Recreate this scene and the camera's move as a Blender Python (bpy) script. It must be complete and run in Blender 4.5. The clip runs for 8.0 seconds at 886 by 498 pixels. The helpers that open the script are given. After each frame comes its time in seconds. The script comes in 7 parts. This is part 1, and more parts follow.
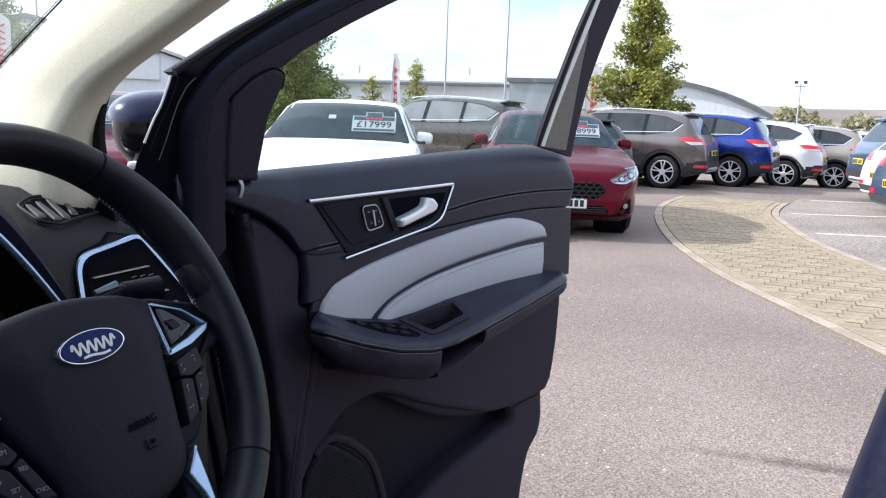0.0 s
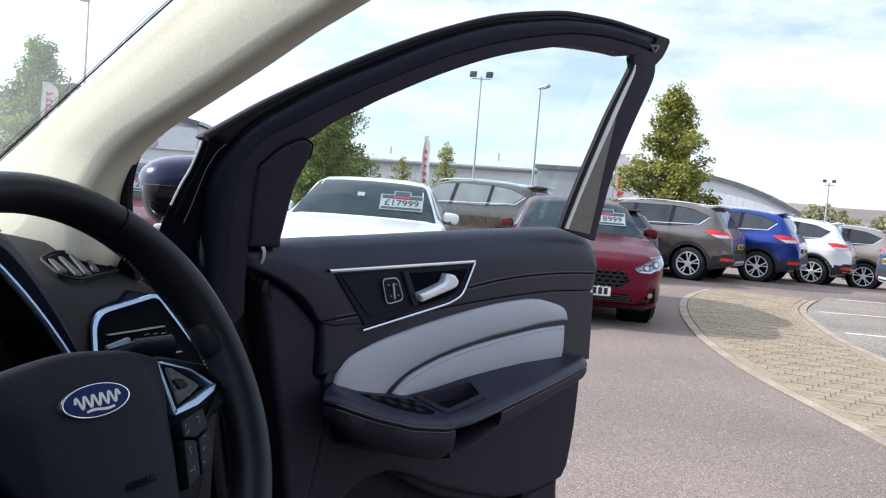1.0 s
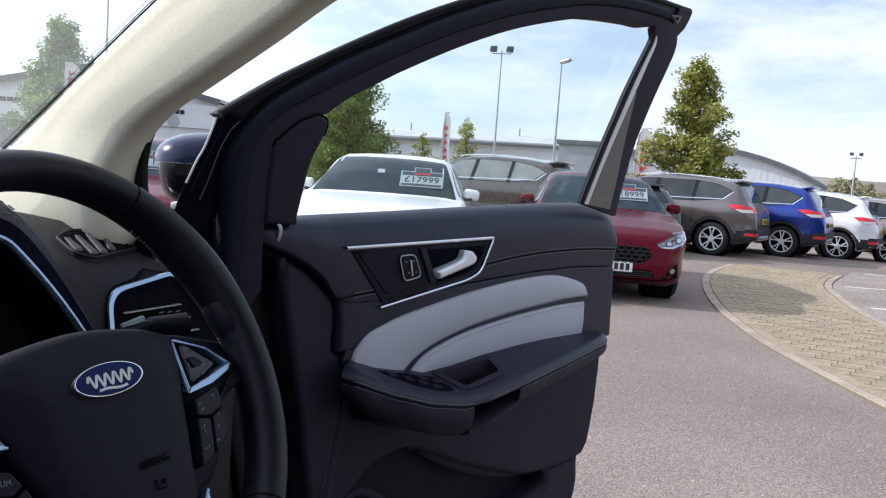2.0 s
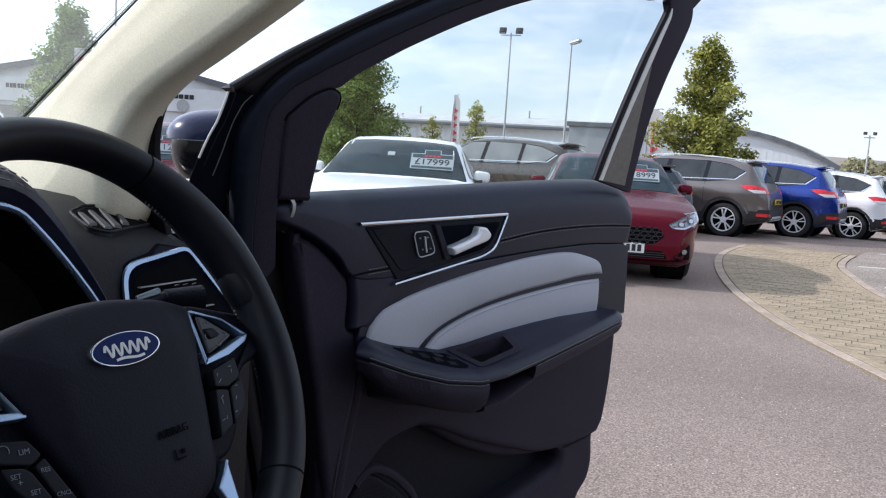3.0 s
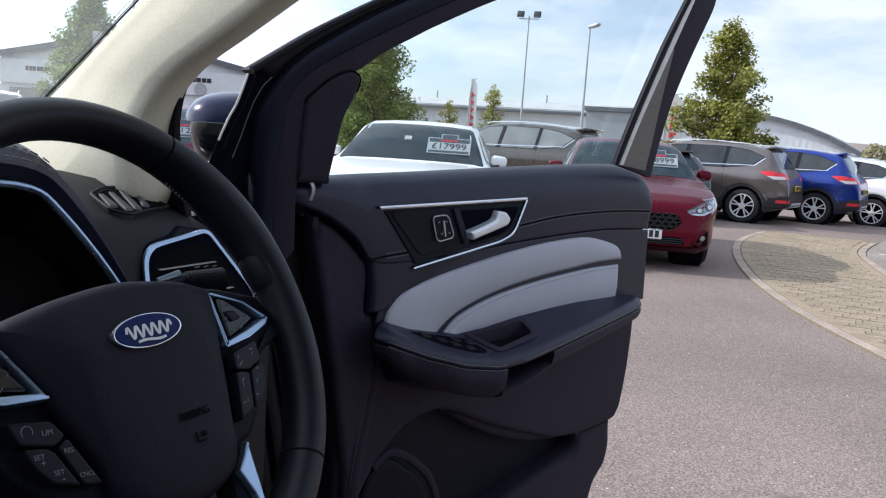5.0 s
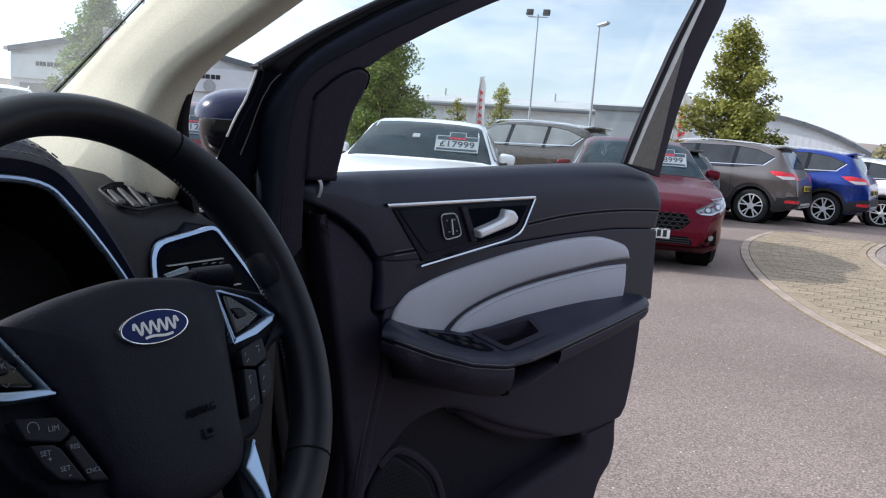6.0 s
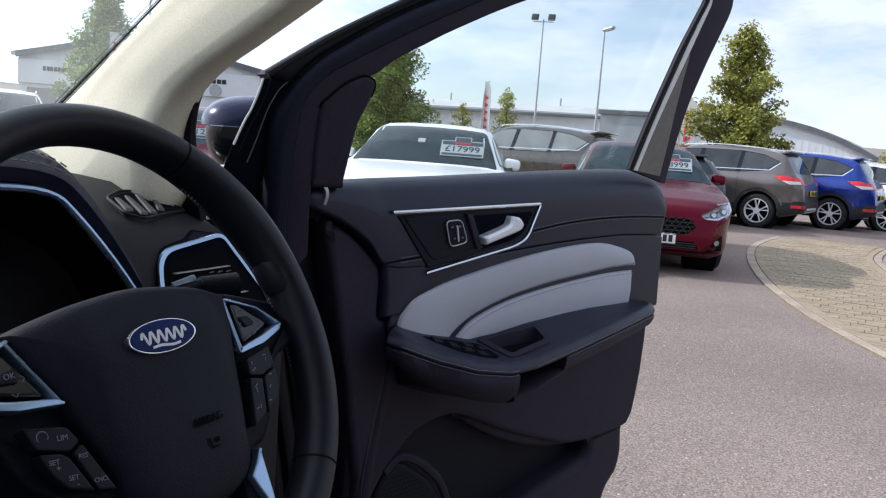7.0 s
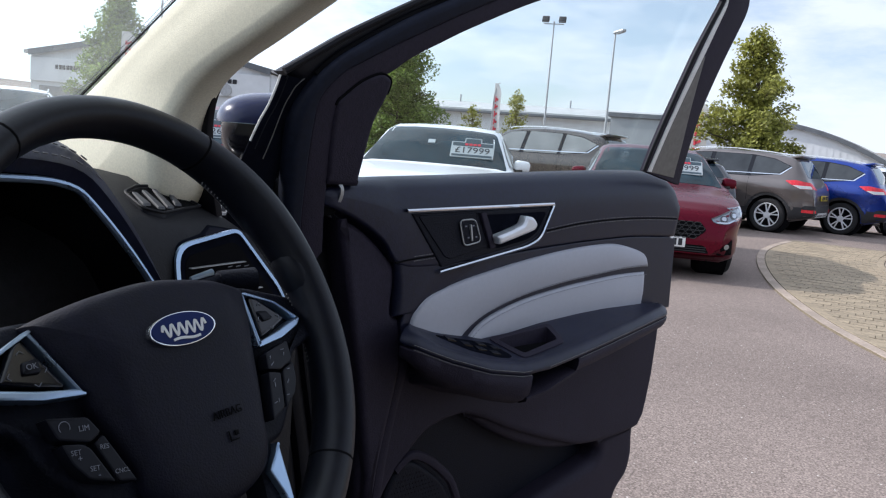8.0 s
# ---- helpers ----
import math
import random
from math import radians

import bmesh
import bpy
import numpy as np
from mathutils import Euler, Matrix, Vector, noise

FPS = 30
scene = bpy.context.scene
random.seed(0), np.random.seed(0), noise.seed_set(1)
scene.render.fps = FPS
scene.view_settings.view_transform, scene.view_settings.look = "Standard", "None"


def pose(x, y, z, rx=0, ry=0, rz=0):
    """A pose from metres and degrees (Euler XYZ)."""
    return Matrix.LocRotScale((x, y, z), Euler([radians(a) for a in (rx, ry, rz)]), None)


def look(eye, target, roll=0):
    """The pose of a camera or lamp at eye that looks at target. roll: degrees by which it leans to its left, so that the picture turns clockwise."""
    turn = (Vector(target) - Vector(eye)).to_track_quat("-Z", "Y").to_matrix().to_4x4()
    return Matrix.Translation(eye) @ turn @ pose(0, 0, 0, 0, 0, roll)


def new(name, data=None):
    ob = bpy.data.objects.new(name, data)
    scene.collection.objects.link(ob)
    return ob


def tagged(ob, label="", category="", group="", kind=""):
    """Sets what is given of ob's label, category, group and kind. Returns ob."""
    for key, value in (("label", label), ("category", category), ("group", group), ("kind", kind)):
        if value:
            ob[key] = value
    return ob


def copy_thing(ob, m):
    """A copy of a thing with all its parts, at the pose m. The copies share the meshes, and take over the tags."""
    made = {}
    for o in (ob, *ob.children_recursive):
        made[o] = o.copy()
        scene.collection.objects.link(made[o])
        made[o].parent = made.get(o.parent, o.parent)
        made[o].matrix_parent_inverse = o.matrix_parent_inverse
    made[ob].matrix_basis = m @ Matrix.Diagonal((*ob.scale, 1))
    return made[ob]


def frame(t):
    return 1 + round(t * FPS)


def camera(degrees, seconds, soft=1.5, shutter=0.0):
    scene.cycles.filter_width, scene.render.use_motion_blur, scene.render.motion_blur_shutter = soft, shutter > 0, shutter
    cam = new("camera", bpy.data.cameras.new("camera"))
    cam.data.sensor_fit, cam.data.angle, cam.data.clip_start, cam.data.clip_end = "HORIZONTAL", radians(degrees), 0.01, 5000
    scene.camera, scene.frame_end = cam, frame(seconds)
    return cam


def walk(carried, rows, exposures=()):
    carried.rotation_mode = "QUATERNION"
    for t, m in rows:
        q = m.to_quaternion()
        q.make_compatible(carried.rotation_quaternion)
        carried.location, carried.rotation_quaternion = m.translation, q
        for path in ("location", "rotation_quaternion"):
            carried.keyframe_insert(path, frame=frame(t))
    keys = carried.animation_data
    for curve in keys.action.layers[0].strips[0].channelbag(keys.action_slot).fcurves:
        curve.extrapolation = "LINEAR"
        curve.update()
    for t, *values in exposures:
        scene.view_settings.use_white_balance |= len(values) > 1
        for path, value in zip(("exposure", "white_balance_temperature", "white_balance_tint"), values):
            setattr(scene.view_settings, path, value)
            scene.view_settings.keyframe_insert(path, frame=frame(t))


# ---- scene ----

# ---- camera and its path ----
cam = camera(58.0, 8.0, soft=1.2)
PATH = [
    (0, (-0.049, -0.426, 1.253), (1.796, 0.279, 0.934), 2.1),
    (0.5, (-0.047, -0.43, 1.25), (1.8, 0.321, 1.088), 3.7),
    (1, (-0.041, -0.429, 1.244), (1.798, 0.349, 1.123), 4.6),
    (1.5, (-0.034, -0.432, 1.246), (1.793, 0.367, 1.097), 4.5),
    (3, (-0.023, -0.421, 1.23), (1.778, 0.418, 1.004), 3.7),
    (3.5, (-0.02, -0.418, 1.225), (1.776, 0.429, 0.985), 3.9),
    (4, (-0.02, -0.418, 1.229), (1.77, 0.435, 0.974), 4.0),
    (4.5, (-0.02, -0.416, 1.228), (1.766, 0.446, 0.967), 3.9),
    (6, (-0.017, -0.412, 1.228), (1.756, 0.474, 0.955), 4.3),
    (6.5, (-0.018, -0.412, 1.231), (1.752, 0.48, 0.96), 4.4),
    (7, (-0.019, -0.412, 1.232), (1.749, 0.487, 0.969), 4.3),
    (7.5, (-0.02, -0.409, 1.229), (1.745, 0.497, 0.97), 4.5),
    (8, (-0.022, -0.404, 1.227), (1.736, 0.513, 0.966), 4.8),
]
walk(cam, [(t, look(eye, target, roll)) for t, eye, target, roll in PATH],
     exposures=[(0.0, 0.49, 5950, 12), (0.6, 0.38, 5930, 12), (1.2, 0.19, 5920, 12), (3.0, 0.01, 5920, 13), (8.0, -0.02, 5920, 13)])

# ---- daylight ----
SUN_BEARING = 347.5      # degrees clockwise from +y
SUN_HEIGHT = 30.5
sun_from = Vector((math.sin(radians(SUN_BEARING)) * math.cos(radians(SUN_HEIGHT)),
                   math.cos(radians(SUN_BEARING)) * math.cos(radians(SUN_HEIGHT)),
                   math.sin(radians(SUN_HEIGHT))))
sun_data = bpy.data.lights.new("sun", "SUN")
sun_data.energy, sun_data.angle, sun_data.color = 4.8, radians(0.6), (1.0, 0.93, 0.83)
sun = new("sun", sun_data)
sun.matrix_world = look(sun_from * 60, (0, 0, 0))

world = bpy.data.worlds.new("sky")
scene.world = world
world.use_nodes = True
wn, wl = world.node_tree.nodes, world.node_tree.links
wn.clear()
w_out, w_bg = wn.new("ShaderNodeOutputWorld"), wn.new("ShaderNodeBackground")
w_sky = wn.new("ShaderNodeTexSky")
w_sky.sky_type = "NISHITA"
w_sky.sun_disc = False
w_sky.sun_elevation, w_sky.sun_rotation = radians(SUN_HEIGHT), radians(SUN_BEARING)
w_sky.air_density, w_sky.dust_density, w_sky.ozone_density = 1.0, 0.4, 1.8
w_tc, w_map = wn.new("ShaderNodeTexCoord"), wn.new("ShaderNodeMapping")
w_map.inputs["Scale"].default_value = (1.4, 1.4, 4.5)
w_noise = wn.new("ShaderNodeTexNoise")
w_noise.inputs["Scale"].default_value, w_noise.inputs["Detail"].default_value = 2.2, 7
w_noise.inputs["Roughness"].default_value = 0.62
w_ramp = wn.new("ShaderNodeValToRGB")
w_ramp.color_ramp.elements[0].position, w_ramp.color_ramp.elements[1].position = 0.40, 0.58
w_ramp.color_ramp.elements[0].color = (0.38, 0.38, 0.38, 1)
w_ramp.color_ramp.elements[1].color = (0.92, 0.92, 0.92, 1)
w_mix = wn.new("ShaderNodeMix")
w_mix.data_type = "RGBA"
# clouds: thin and bright towards the sun, greyer away from it
w_glow = wn.new("ShaderNodeVectorMath")
w_glow.operation = "DOT_PRODUCT"
w_glow.inputs[1].default_value = sun_from
w_span = wn.new("ShaderNodeMapRange")
w_span.interpolation_type = "SMOOTHSTEP"
w_span.inputs["From Min"].default_value, w_span.inputs["From Max"].default_value = 0.1, 1.0
w_span.inputs["To Min"].default_value, w_span.inputs["To Max"].default_value = 0.98, 2.1
w_cloud = wn.new("ShaderNodeVectorMath")
w_cloud.operation = "SCALE"
w_cloud.inputs[0].default_value = (6.9, 7.2, 7.6)
wl.new(w_tc.outputs["Generated"], w_glow.inputs[0])
wl.new(w_glow.outputs["Value"], w_span.inputs["Value"])
wl.new(w_span.outputs["Result"], w_cloud.inputs["Scale"])
wl.new(w_cloud.outputs["Vector"], w_mix.inputs["B"])
wl.new(w_tc.outputs["Generated"], w_map.inputs["Vector"])
wl.new(w_map.outputs["Vector"], w_noise.inputs["Vector"])
wl.new(w_noise.outputs["Fac"], w_ramp.inputs["Fac"])
wl.new(w_ramp.outputs["Color"], w_mix.inputs["Factor"])
wl.new(w_sky.outputs["Color"], w_mix.inputs["A"])
wl.new(w_mix.outputs["Result"], w_bg.inputs["Color"])
w_bg.inputs["Strength"].default_value = 0.15
wl.new(w_bg.outputs["Background"], w_out.inputs["Surface"])

# ---- materials ----
def material(name, colour, rough=0.5, metal=0.0, vary=0.0, scale=20.0, bump=0.0, bump_scale=80.0,
             second=None, coat=0.0, per_object=0.0, per_island=0.0, stain=0.0, stain_scale=1.5, specular=0.5, coords="Object",
             transmit=0.0, alpha=1.0, stretch=(1, 1, 1)):
    """A procedural surface: base colour with grain and stains, gloss, and a fine bump."""
    m = bpy.data.materials.new(name)
    m.use_nodes = True
    n, l = m.node_tree.nodes, m.node_tree.links
    b = n["Principled BSDF"]
    b.inputs["Roughness"].default_value = rough
    b.inputs["Metallic"].default_value = metal
    b.inputs["Coat Weight"].default_value = coat
    b.inputs["Coat Roughness"].default_value = 0.04
    b.inputs["Specular IOR Level"].default_value = specular
    b.inputs["Transmission Weight"].default_value = transmit
    b.inputs["Alpha"].default_value = alpha
    b.inputs["Base Color"].default_value = (*colour, 1)
    tc, mp = n.new("ShaderNodeTexCoord"), n.new("ShaderNodeMapping")
    mp.inputs["Scale"].default_value = stretch
    l.new(tc.outputs[coords], mp.inputs["Vector"])
    colour_out = None
    if vary or second:
        tex = n.new("ShaderNodeTexNoise")
        tex.inputs["Scale"].default_value, tex.inputs["Detail"].default_value = scale, 6
        l.new(mp.outputs["Vector"], tex.inputs["Vector"])
        ramp = n.new("ShaderNodeValToRGB")
        ramp.color_ramp.elements[0].position, ramp.color_ramp.elements[1].position = 0.33, 0.67
        lo = [c * (1 - vary) for c in colour]
        hi = second or [min(1, c * (1 + vary)) for c in colour]
        ramp.color_ramp.elements[0].color, ramp.color_ramp.elements[1].color = (*lo, 1), (*hi, 1)
        l.new(tex.outputs["Fac"], ramp.inputs["Fac"])
        colour_out = ramp.outputs["Color"]
        rr = n.new("ShaderNodeMapRange")
        rr.inputs["To Min"].default_value, rr.inputs["To Max"].default_value = max(0.02, rough * 0.85), min(1, rough * 1.15)
        l.new(tex.outputs["Fac"], rr.inputs["Value"])
        l.new(rr.outputs["Result"], b.inputs["Roughness"])
    if stain:
        tex2 = n.new("ShaderNodeTexNoise")
        tex2.inputs["Scale"].default_value, tex2.inputs["Detail"].default_value = stain_scale, 4
        l.new(mp.outputs["Vector"], tex2.inputs["Vector"])
        mr = n.new("ShaderNodeMapRange")
        mr.inputs["From Min"].default_value, mr.inputs["From Max"].default_value = 0.3, 0.7
        mr.inputs["To Min"].default_value, mr.inputs["To Max"].default_value = 1 - stain, 1 + stain * 0.5
        l.new(tex2.outputs["Fac"], mr.inputs["Value"])
        colour_out = scaled(n, l, colour_out, colour, mr.outputs["Result"])
    for amount, socket in ((per_object, "obj"), (per_island, "isl")):
        if amount:
            src = n.new("ShaderNodeObjectInfo").outputs["Random"] if socket == "obj" else n.new("ShaderNodeNewGeometry").outputs["Random Per Island"]
            mr = n.new("ShaderNodeMapRange")
            mr.inputs["To Min"].default_value, mr.inputs["To Max"].default_value = 1 - amount, 1 + amount
            l.new(src, mr.inputs["Value"])
            colour_out = scaled(n, l, colour_out, colour, mr.outputs["Result"])
    if colour_out:
        l.new(colour_out, b.inputs["Base Color"])
    if bump:
        tex3 = n.new("ShaderNodeTexNoise")
        tex3.inputs["Scale"].default_value, tex3.inputs["Detail"].default_value = bump_scale, 3
        l.new(mp.outputs["Vector"], tex3.inputs["Vector"])
        bp = n.new("ShaderNodeBump")
        bp.inputs["Strength"].default_value, bp.inputs["Distance"].default_value = bump, 0.002
        l.new(tex3.outputs["Fac"], bp.inputs["Height"])
        l.new(bp.outputs["Normal"], b.inputs["Normal"])
    return m


def scaled(n, l, colour_out, colour, factor):
    mul = n.new("ShaderNodeVectorMath")
    mul.operation = "SCALE"
    if colour_out:
        l.new(colour_out, mul.inputs[0])
    else:
        mul.inputs[0].default_value = colour
    l.new(factor, mul.inputs["Scale"])
    return mul.outputs["Vector"]


def clear_glass(name, tint, rough=0.0, most=0.5, haze=0.0):
    """A thin clear pane: mostly see-through, with more gloss at grazing angles."""
    m = bpy.data.materials.new(name)
    m.use_nodes = True
    n, l = m.node_tree.nodes, m.node_tree.links
    n.remove(n["Principled BSDF"])
    tr, gl, mix, lw = (n.new("ShaderNodeBsdfTransparent"), n.new("ShaderNodeBsdfGlossy"), n.new("ShaderNodeMixShader"), n.new("ShaderNodeLayerWeight"))
    power, span = n.new("ShaderNodeMath"), n.new("ShaderNodeMapRange")
    power.operation = "POWER"
    power.inputs[1].default_value = 4.0
    span.inputs["To Min"].default_value, span.inputs["To Max"].default_value = 0.03, most
    tr.inputs["Color"].default_value = (*tint, 1)
    gl.inputs["Roughness"].default_value = rough
    l.new(lw.outputs["Facing"], power.inputs[0])
    l.new(power.outputs["Value"], span.inputs["Value"])
    l.new(span.outputs["Result"], mix.inputs["Fac"])
    l.new(tr.outputs["BSDF"], mix.inputs[1])
    l.new(gl.outputs["BSDF"], mix.inputs[2])
    top = mix.outputs["Shader"]
    # milky layer that paints a veil of glare over the view
    if haze:
        film, over = n.new("ShaderNodeBsdfTranslucent"), n.new("ShaderNodeMixShader")
        film.inputs["Color"].default_value = (0.8, 0.82, 0.78, 1)
        over.inputs["Fac"].default_value = haze
        l.new(top, over.inputs[1])
        l.new(film.outputs["BSDF"], over.inputs[2])
        top = over.outputs["Shader"]
    l.new(top, n["Material Output"].inputs["Surface"])
    return m


def leaf_material(name, colour, per_island=0.45):
    m = material(name, colour, rough=0.55, per_island=per_island, vary=0.25, scale=0.8)
    n, l = m.node_tree.nodes, m.node_tree.links
    b = n["Principled BSDF"]
    ts, mix = n.new("ShaderNodeBsdfTranslucent"), n.new("ShaderNodeMixShader")
    link = b.inputs["Base Color"].links[0]
    l.new(link.from_socket, ts.inputs["Color"])
    mix.inputs["Fac"].default_value = 0.4
    l.new(b.outputs["BSDF"], mix.inputs[1])
    l.new(ts.outputs["BSDF"], mix.inputs[2])
    l.new(mix.outputs["Shader"], n["Material Output"].inputs["Surface"])
    return m


ASPHALT = material("asphalt", (0.238, 0.193, 0.168), 0.95, specular=0.12, vary=0.42, scale=110, bump=0.5, bump_scale=300, stain=0.20, stain_scale=0.45)


def weather_tarmac(m):
    """Pale chips strewn over the tarmac and one faint damp streak by the open door."""
    n, l = m.node_tree.nodes, m.node_tree.links
    b = n["Principled BSDF"]
    base = b.inputs["Base Color"].links[0].from_socket
    tc = n.new("ShaderNodeTexCoord")
    chips, cut, chip_mix = n.new("ShaderNodeTexVoronoi"), n.new("ShaderNodeMapRange"), n.new("ShaderNodeMix")
    chips.inputs["Scale"].default_value = 26.0
    cut.inputs["From Min"].default_value, cut.inputs["From Max"].default_value = 0.14, 0.09
    chip_mix.data_type = "RGBA"
    chip_mix.inputs["B"].default_value = (0.62, 0.58, 0.54, 1)
    l.new(tc.outputs["Object"], chips.inputs["Vector"])
    l.new(chips.outputs["Distance"], cut.inputs["Value"])
    pick, both = n.new("ShaderNodeMath"), n.new("ShaderNodeMath")
    pick.operation, both.operation = "GREATER_THAN", "MULTIPLY"
    pick.inputs[1].default_value = 0.80
    parts_of = n.new("ShaderNodeSeparateColor")
    l.new(chips.outputs["Color"], parts_of.inputs["Color"])
    l.new(parts_of.outputs["Red"], pick.inputs[0])
    l.new(pick.outputs["Value"], both.inputs[0])
    l.new(cut.outputs["Result"], both.inputs[1])
    l.new(both.outputs["Value"], chip_mix.inputs["Factor"])
    l.new(base, chip_mix.inputs["A"])
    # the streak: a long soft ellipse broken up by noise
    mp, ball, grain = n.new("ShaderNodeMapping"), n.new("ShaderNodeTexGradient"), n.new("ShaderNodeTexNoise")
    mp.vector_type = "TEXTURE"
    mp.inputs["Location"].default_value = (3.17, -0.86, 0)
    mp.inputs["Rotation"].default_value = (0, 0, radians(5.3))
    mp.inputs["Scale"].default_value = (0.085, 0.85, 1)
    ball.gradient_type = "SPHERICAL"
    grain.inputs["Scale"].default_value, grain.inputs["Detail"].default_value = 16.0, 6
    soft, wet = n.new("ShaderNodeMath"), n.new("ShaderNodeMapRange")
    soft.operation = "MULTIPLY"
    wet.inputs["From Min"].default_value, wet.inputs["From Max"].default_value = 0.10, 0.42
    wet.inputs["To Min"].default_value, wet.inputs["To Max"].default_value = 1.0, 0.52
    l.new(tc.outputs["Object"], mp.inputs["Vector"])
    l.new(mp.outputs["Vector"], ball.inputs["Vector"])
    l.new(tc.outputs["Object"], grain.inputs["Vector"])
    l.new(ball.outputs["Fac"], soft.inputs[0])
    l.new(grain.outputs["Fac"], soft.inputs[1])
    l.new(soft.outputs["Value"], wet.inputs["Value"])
    stones, tone, spread = n.new("ShaderNodeTexVoronoi"), n.new("ShaderNodeSeparateColor"), n.new("ShaderNodeMapRange")
    stones.inputs["Scale"].default_value = 90.0
    spread.inputs["To Min"].default_value, spread.inputs["To Max"].default_value = 0.74, 1.24
    l.new(tc.outputs["Object"], stones.inputs["Vector"])
    l.new(stones.outputs["Color"], tone.inputs["Color"])
    l.new(tone.outputs["Green"], spread.inputs["Value"])
    gritty = scaled(n, l, chip_mix.outputs["Result"], (0, 0, 0), spread.outputs["Result"])
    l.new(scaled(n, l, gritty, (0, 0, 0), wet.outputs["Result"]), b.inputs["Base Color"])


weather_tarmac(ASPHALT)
BAY_ASPHALT = material("worn_asphalt", (0.275, 0.240, 0.208), 0.95, specular=0.12, vary=0.42, scale=32, bump=0.8, bump_scale=90, stain=0.2, stain_scale=0.8)
PAVER = material("concrete_paver", (0.300, 0.240, 0.160), 0.9, vary=0.25, scale=30, bump=0.5, bump_scale=90, per_object=0.12, stain=0.15)
PAVER_REST = material("concrete_paver_rest", (0.300, 0.240, 0.160), 0.9, vary=0.25, scale=30, bump=0.5, bump_scale=90, per_island=0.12, stain=0.15)
PAVER_EDGE = material("edge_paver", (0.34, 0.272, 0.215), 0.9, vary=0.2, scale=25, bump=0.5, per_object=0.1, stain=0.2)
JOINT_SAND = material("joint_sand", (0.175, 0.142, 0.094), 0.95, vary=0.3, scale=40)
LINE_PAINT = material("line_paint", (0.62, 0.60, 0.56), 0.8, vary=0.18, scale=14, stain=0.2)
WHITE_PAINT = material("white_car_paint", (0.86, 0.86, 0.86), 0.25, coat=0.8, vary=0.02, scale=3)
RED_PAINT = material("red_car_paint", (0.105, 0.0022, 0.013), 0.28, metal=0.5, specular=0.12, coat=0.16, vary=0.06, scale=4)
GREY_PAINT = material("grey_car_paint", (0.135, 0.118, 0.112), 0.32, metal=0.5, coat=0.7, vary=0.05, scale=4)
BLUE_PAINT = material("blue_car_paint", (0.002, 0.030, 0.24), 0.28, metal=0.4, coat=0.6, vary=0.05, scale=4)
BEIGE_PAINT = material("beige_car_paint", (0.44, 0.375, 0.31), 0.35, metal=0.4, coat=0.8, vary=0.05, scale=4)
BLACK_PAINT = material("black_car_paint", (0.012, 0.012, 0.016), 0.22, coat=1.0, vary=0.1, scale=4)
NAVY_PAINT = material("navy_car_paint", (0.007, 0.011, 0.05), 0.25, specular=0.3, coat=0.12, vary=0.1, scale=4)
DARK_GREY_PAINT = material("dark_grey_car_paint", (0.050, 0.043, 0.038), 0.28, metal=0.4, coat=1.0, vary=0.06, scale=4)
STEEL_BLUE_PAINT = material("steel_blue_car_paint", (0.045, 0.085, 0.15), 0.3, metal=0.4, coat=1.0, vary=0.06, scale=4)
CAR_GLASS = material("tinted_car_glass", (0.009, 0.026, 0.036), 0.04, vary=0.5, scale=1.8, specular=0.16)
REAR_GLASS = material("rear_car_glass", (0.016, 0.032, 0.044), 0.04, vary=0.3, scale=2.5, specular=0.5)
# opaque pane, its pale colour imitates daylight shining through the cabin
BRIGHTENED_GLASS = material("brightened_side_glass", (0.27, 0.275, 0.26), 0.06, metal=0.5, vary=0.35, scale=1.4)
LAMP_DARK = material("lamp_housing", (0.03, 0.03, 0.034), 0.2, coat=1.0, vary=0.2, scale=20)
LAMP_BRIGHT = material("lamp_reflector", (0.52, 0.55, 0.60), 0.25, metal=0.8, coat=1.0, vary=0.1, scale=30)
SIDE_GLASS = material("side_car_glass", (0.034, 0.038, 0.040), 0.05, vary=0.6, scale=1.5, specular=0.6)
CLADDING = material("black_cladding", (0.022, 0.022, 0.024), 0.65, vary=0.2, scale=20, bump=0.2)
RUBBER = material("tyre_rubber", (0.016, 0.016, 0.017), 0.85, vary=0.3, scale=25, bump=0.3)
ALLOY = material("alloy_rim", (0.78, 0.79, 0.80), 0.35, metal=0.2, vary=0.1, scale=12)
# near-black, mostly painting the shade of gaps and recesses
DARK_VOID = material("void_shade_black", (0.005, 0.005, 0.006), 0.9, specular=0.05, vary=0.3, scale=10)
CHROME = material("chrome", (0.72, 0.74, 0.76), 0.16, metal=1.0, vary=0.04, scale=8)
SATIN_CHROME = material("satin_chrome", (0.33, 0.43, 0.57), 0.28, metal=0.9, vary=0.05, scale=30)
PALE_GLOSS = material("pale_gloss_strip", (0.74, 0.74, 0.72), 0.4, vary=0.06, scale=40)
LEVER_SILVER = material("lever_silver", (0.72, 0.74, 0.78), 0.32, metal=0.55, vary=0.04, scale=20)
RED_LENS = material("red_lens", (0.72, 0.02, 0.035), 0.25, coat=0.5, vary=0.2, scale=18)
CLEAR_LENS = material("headlamp_lens", (0.22, 0.25, 0.29), 0.15, metal=0.4, coat=1.0, vary=0.15, scale=30)
PLATE_WHITE = material("plate_white", (0.75, 0.75, 0.73), 0.45, vary=0.03)
PLATE_YELLOW = material("plate_yellow", (0.62, 0.47, 0.05), 0.45, vary=0.03)
INK = material("black_ink", (0.015, 0.016, 0.02), 0.6, vary=0.1)
BOARD_WHITE = material("price_board_white", (0.36, 0.40, 0.41), 0.5, vary=0.05, scale=8)
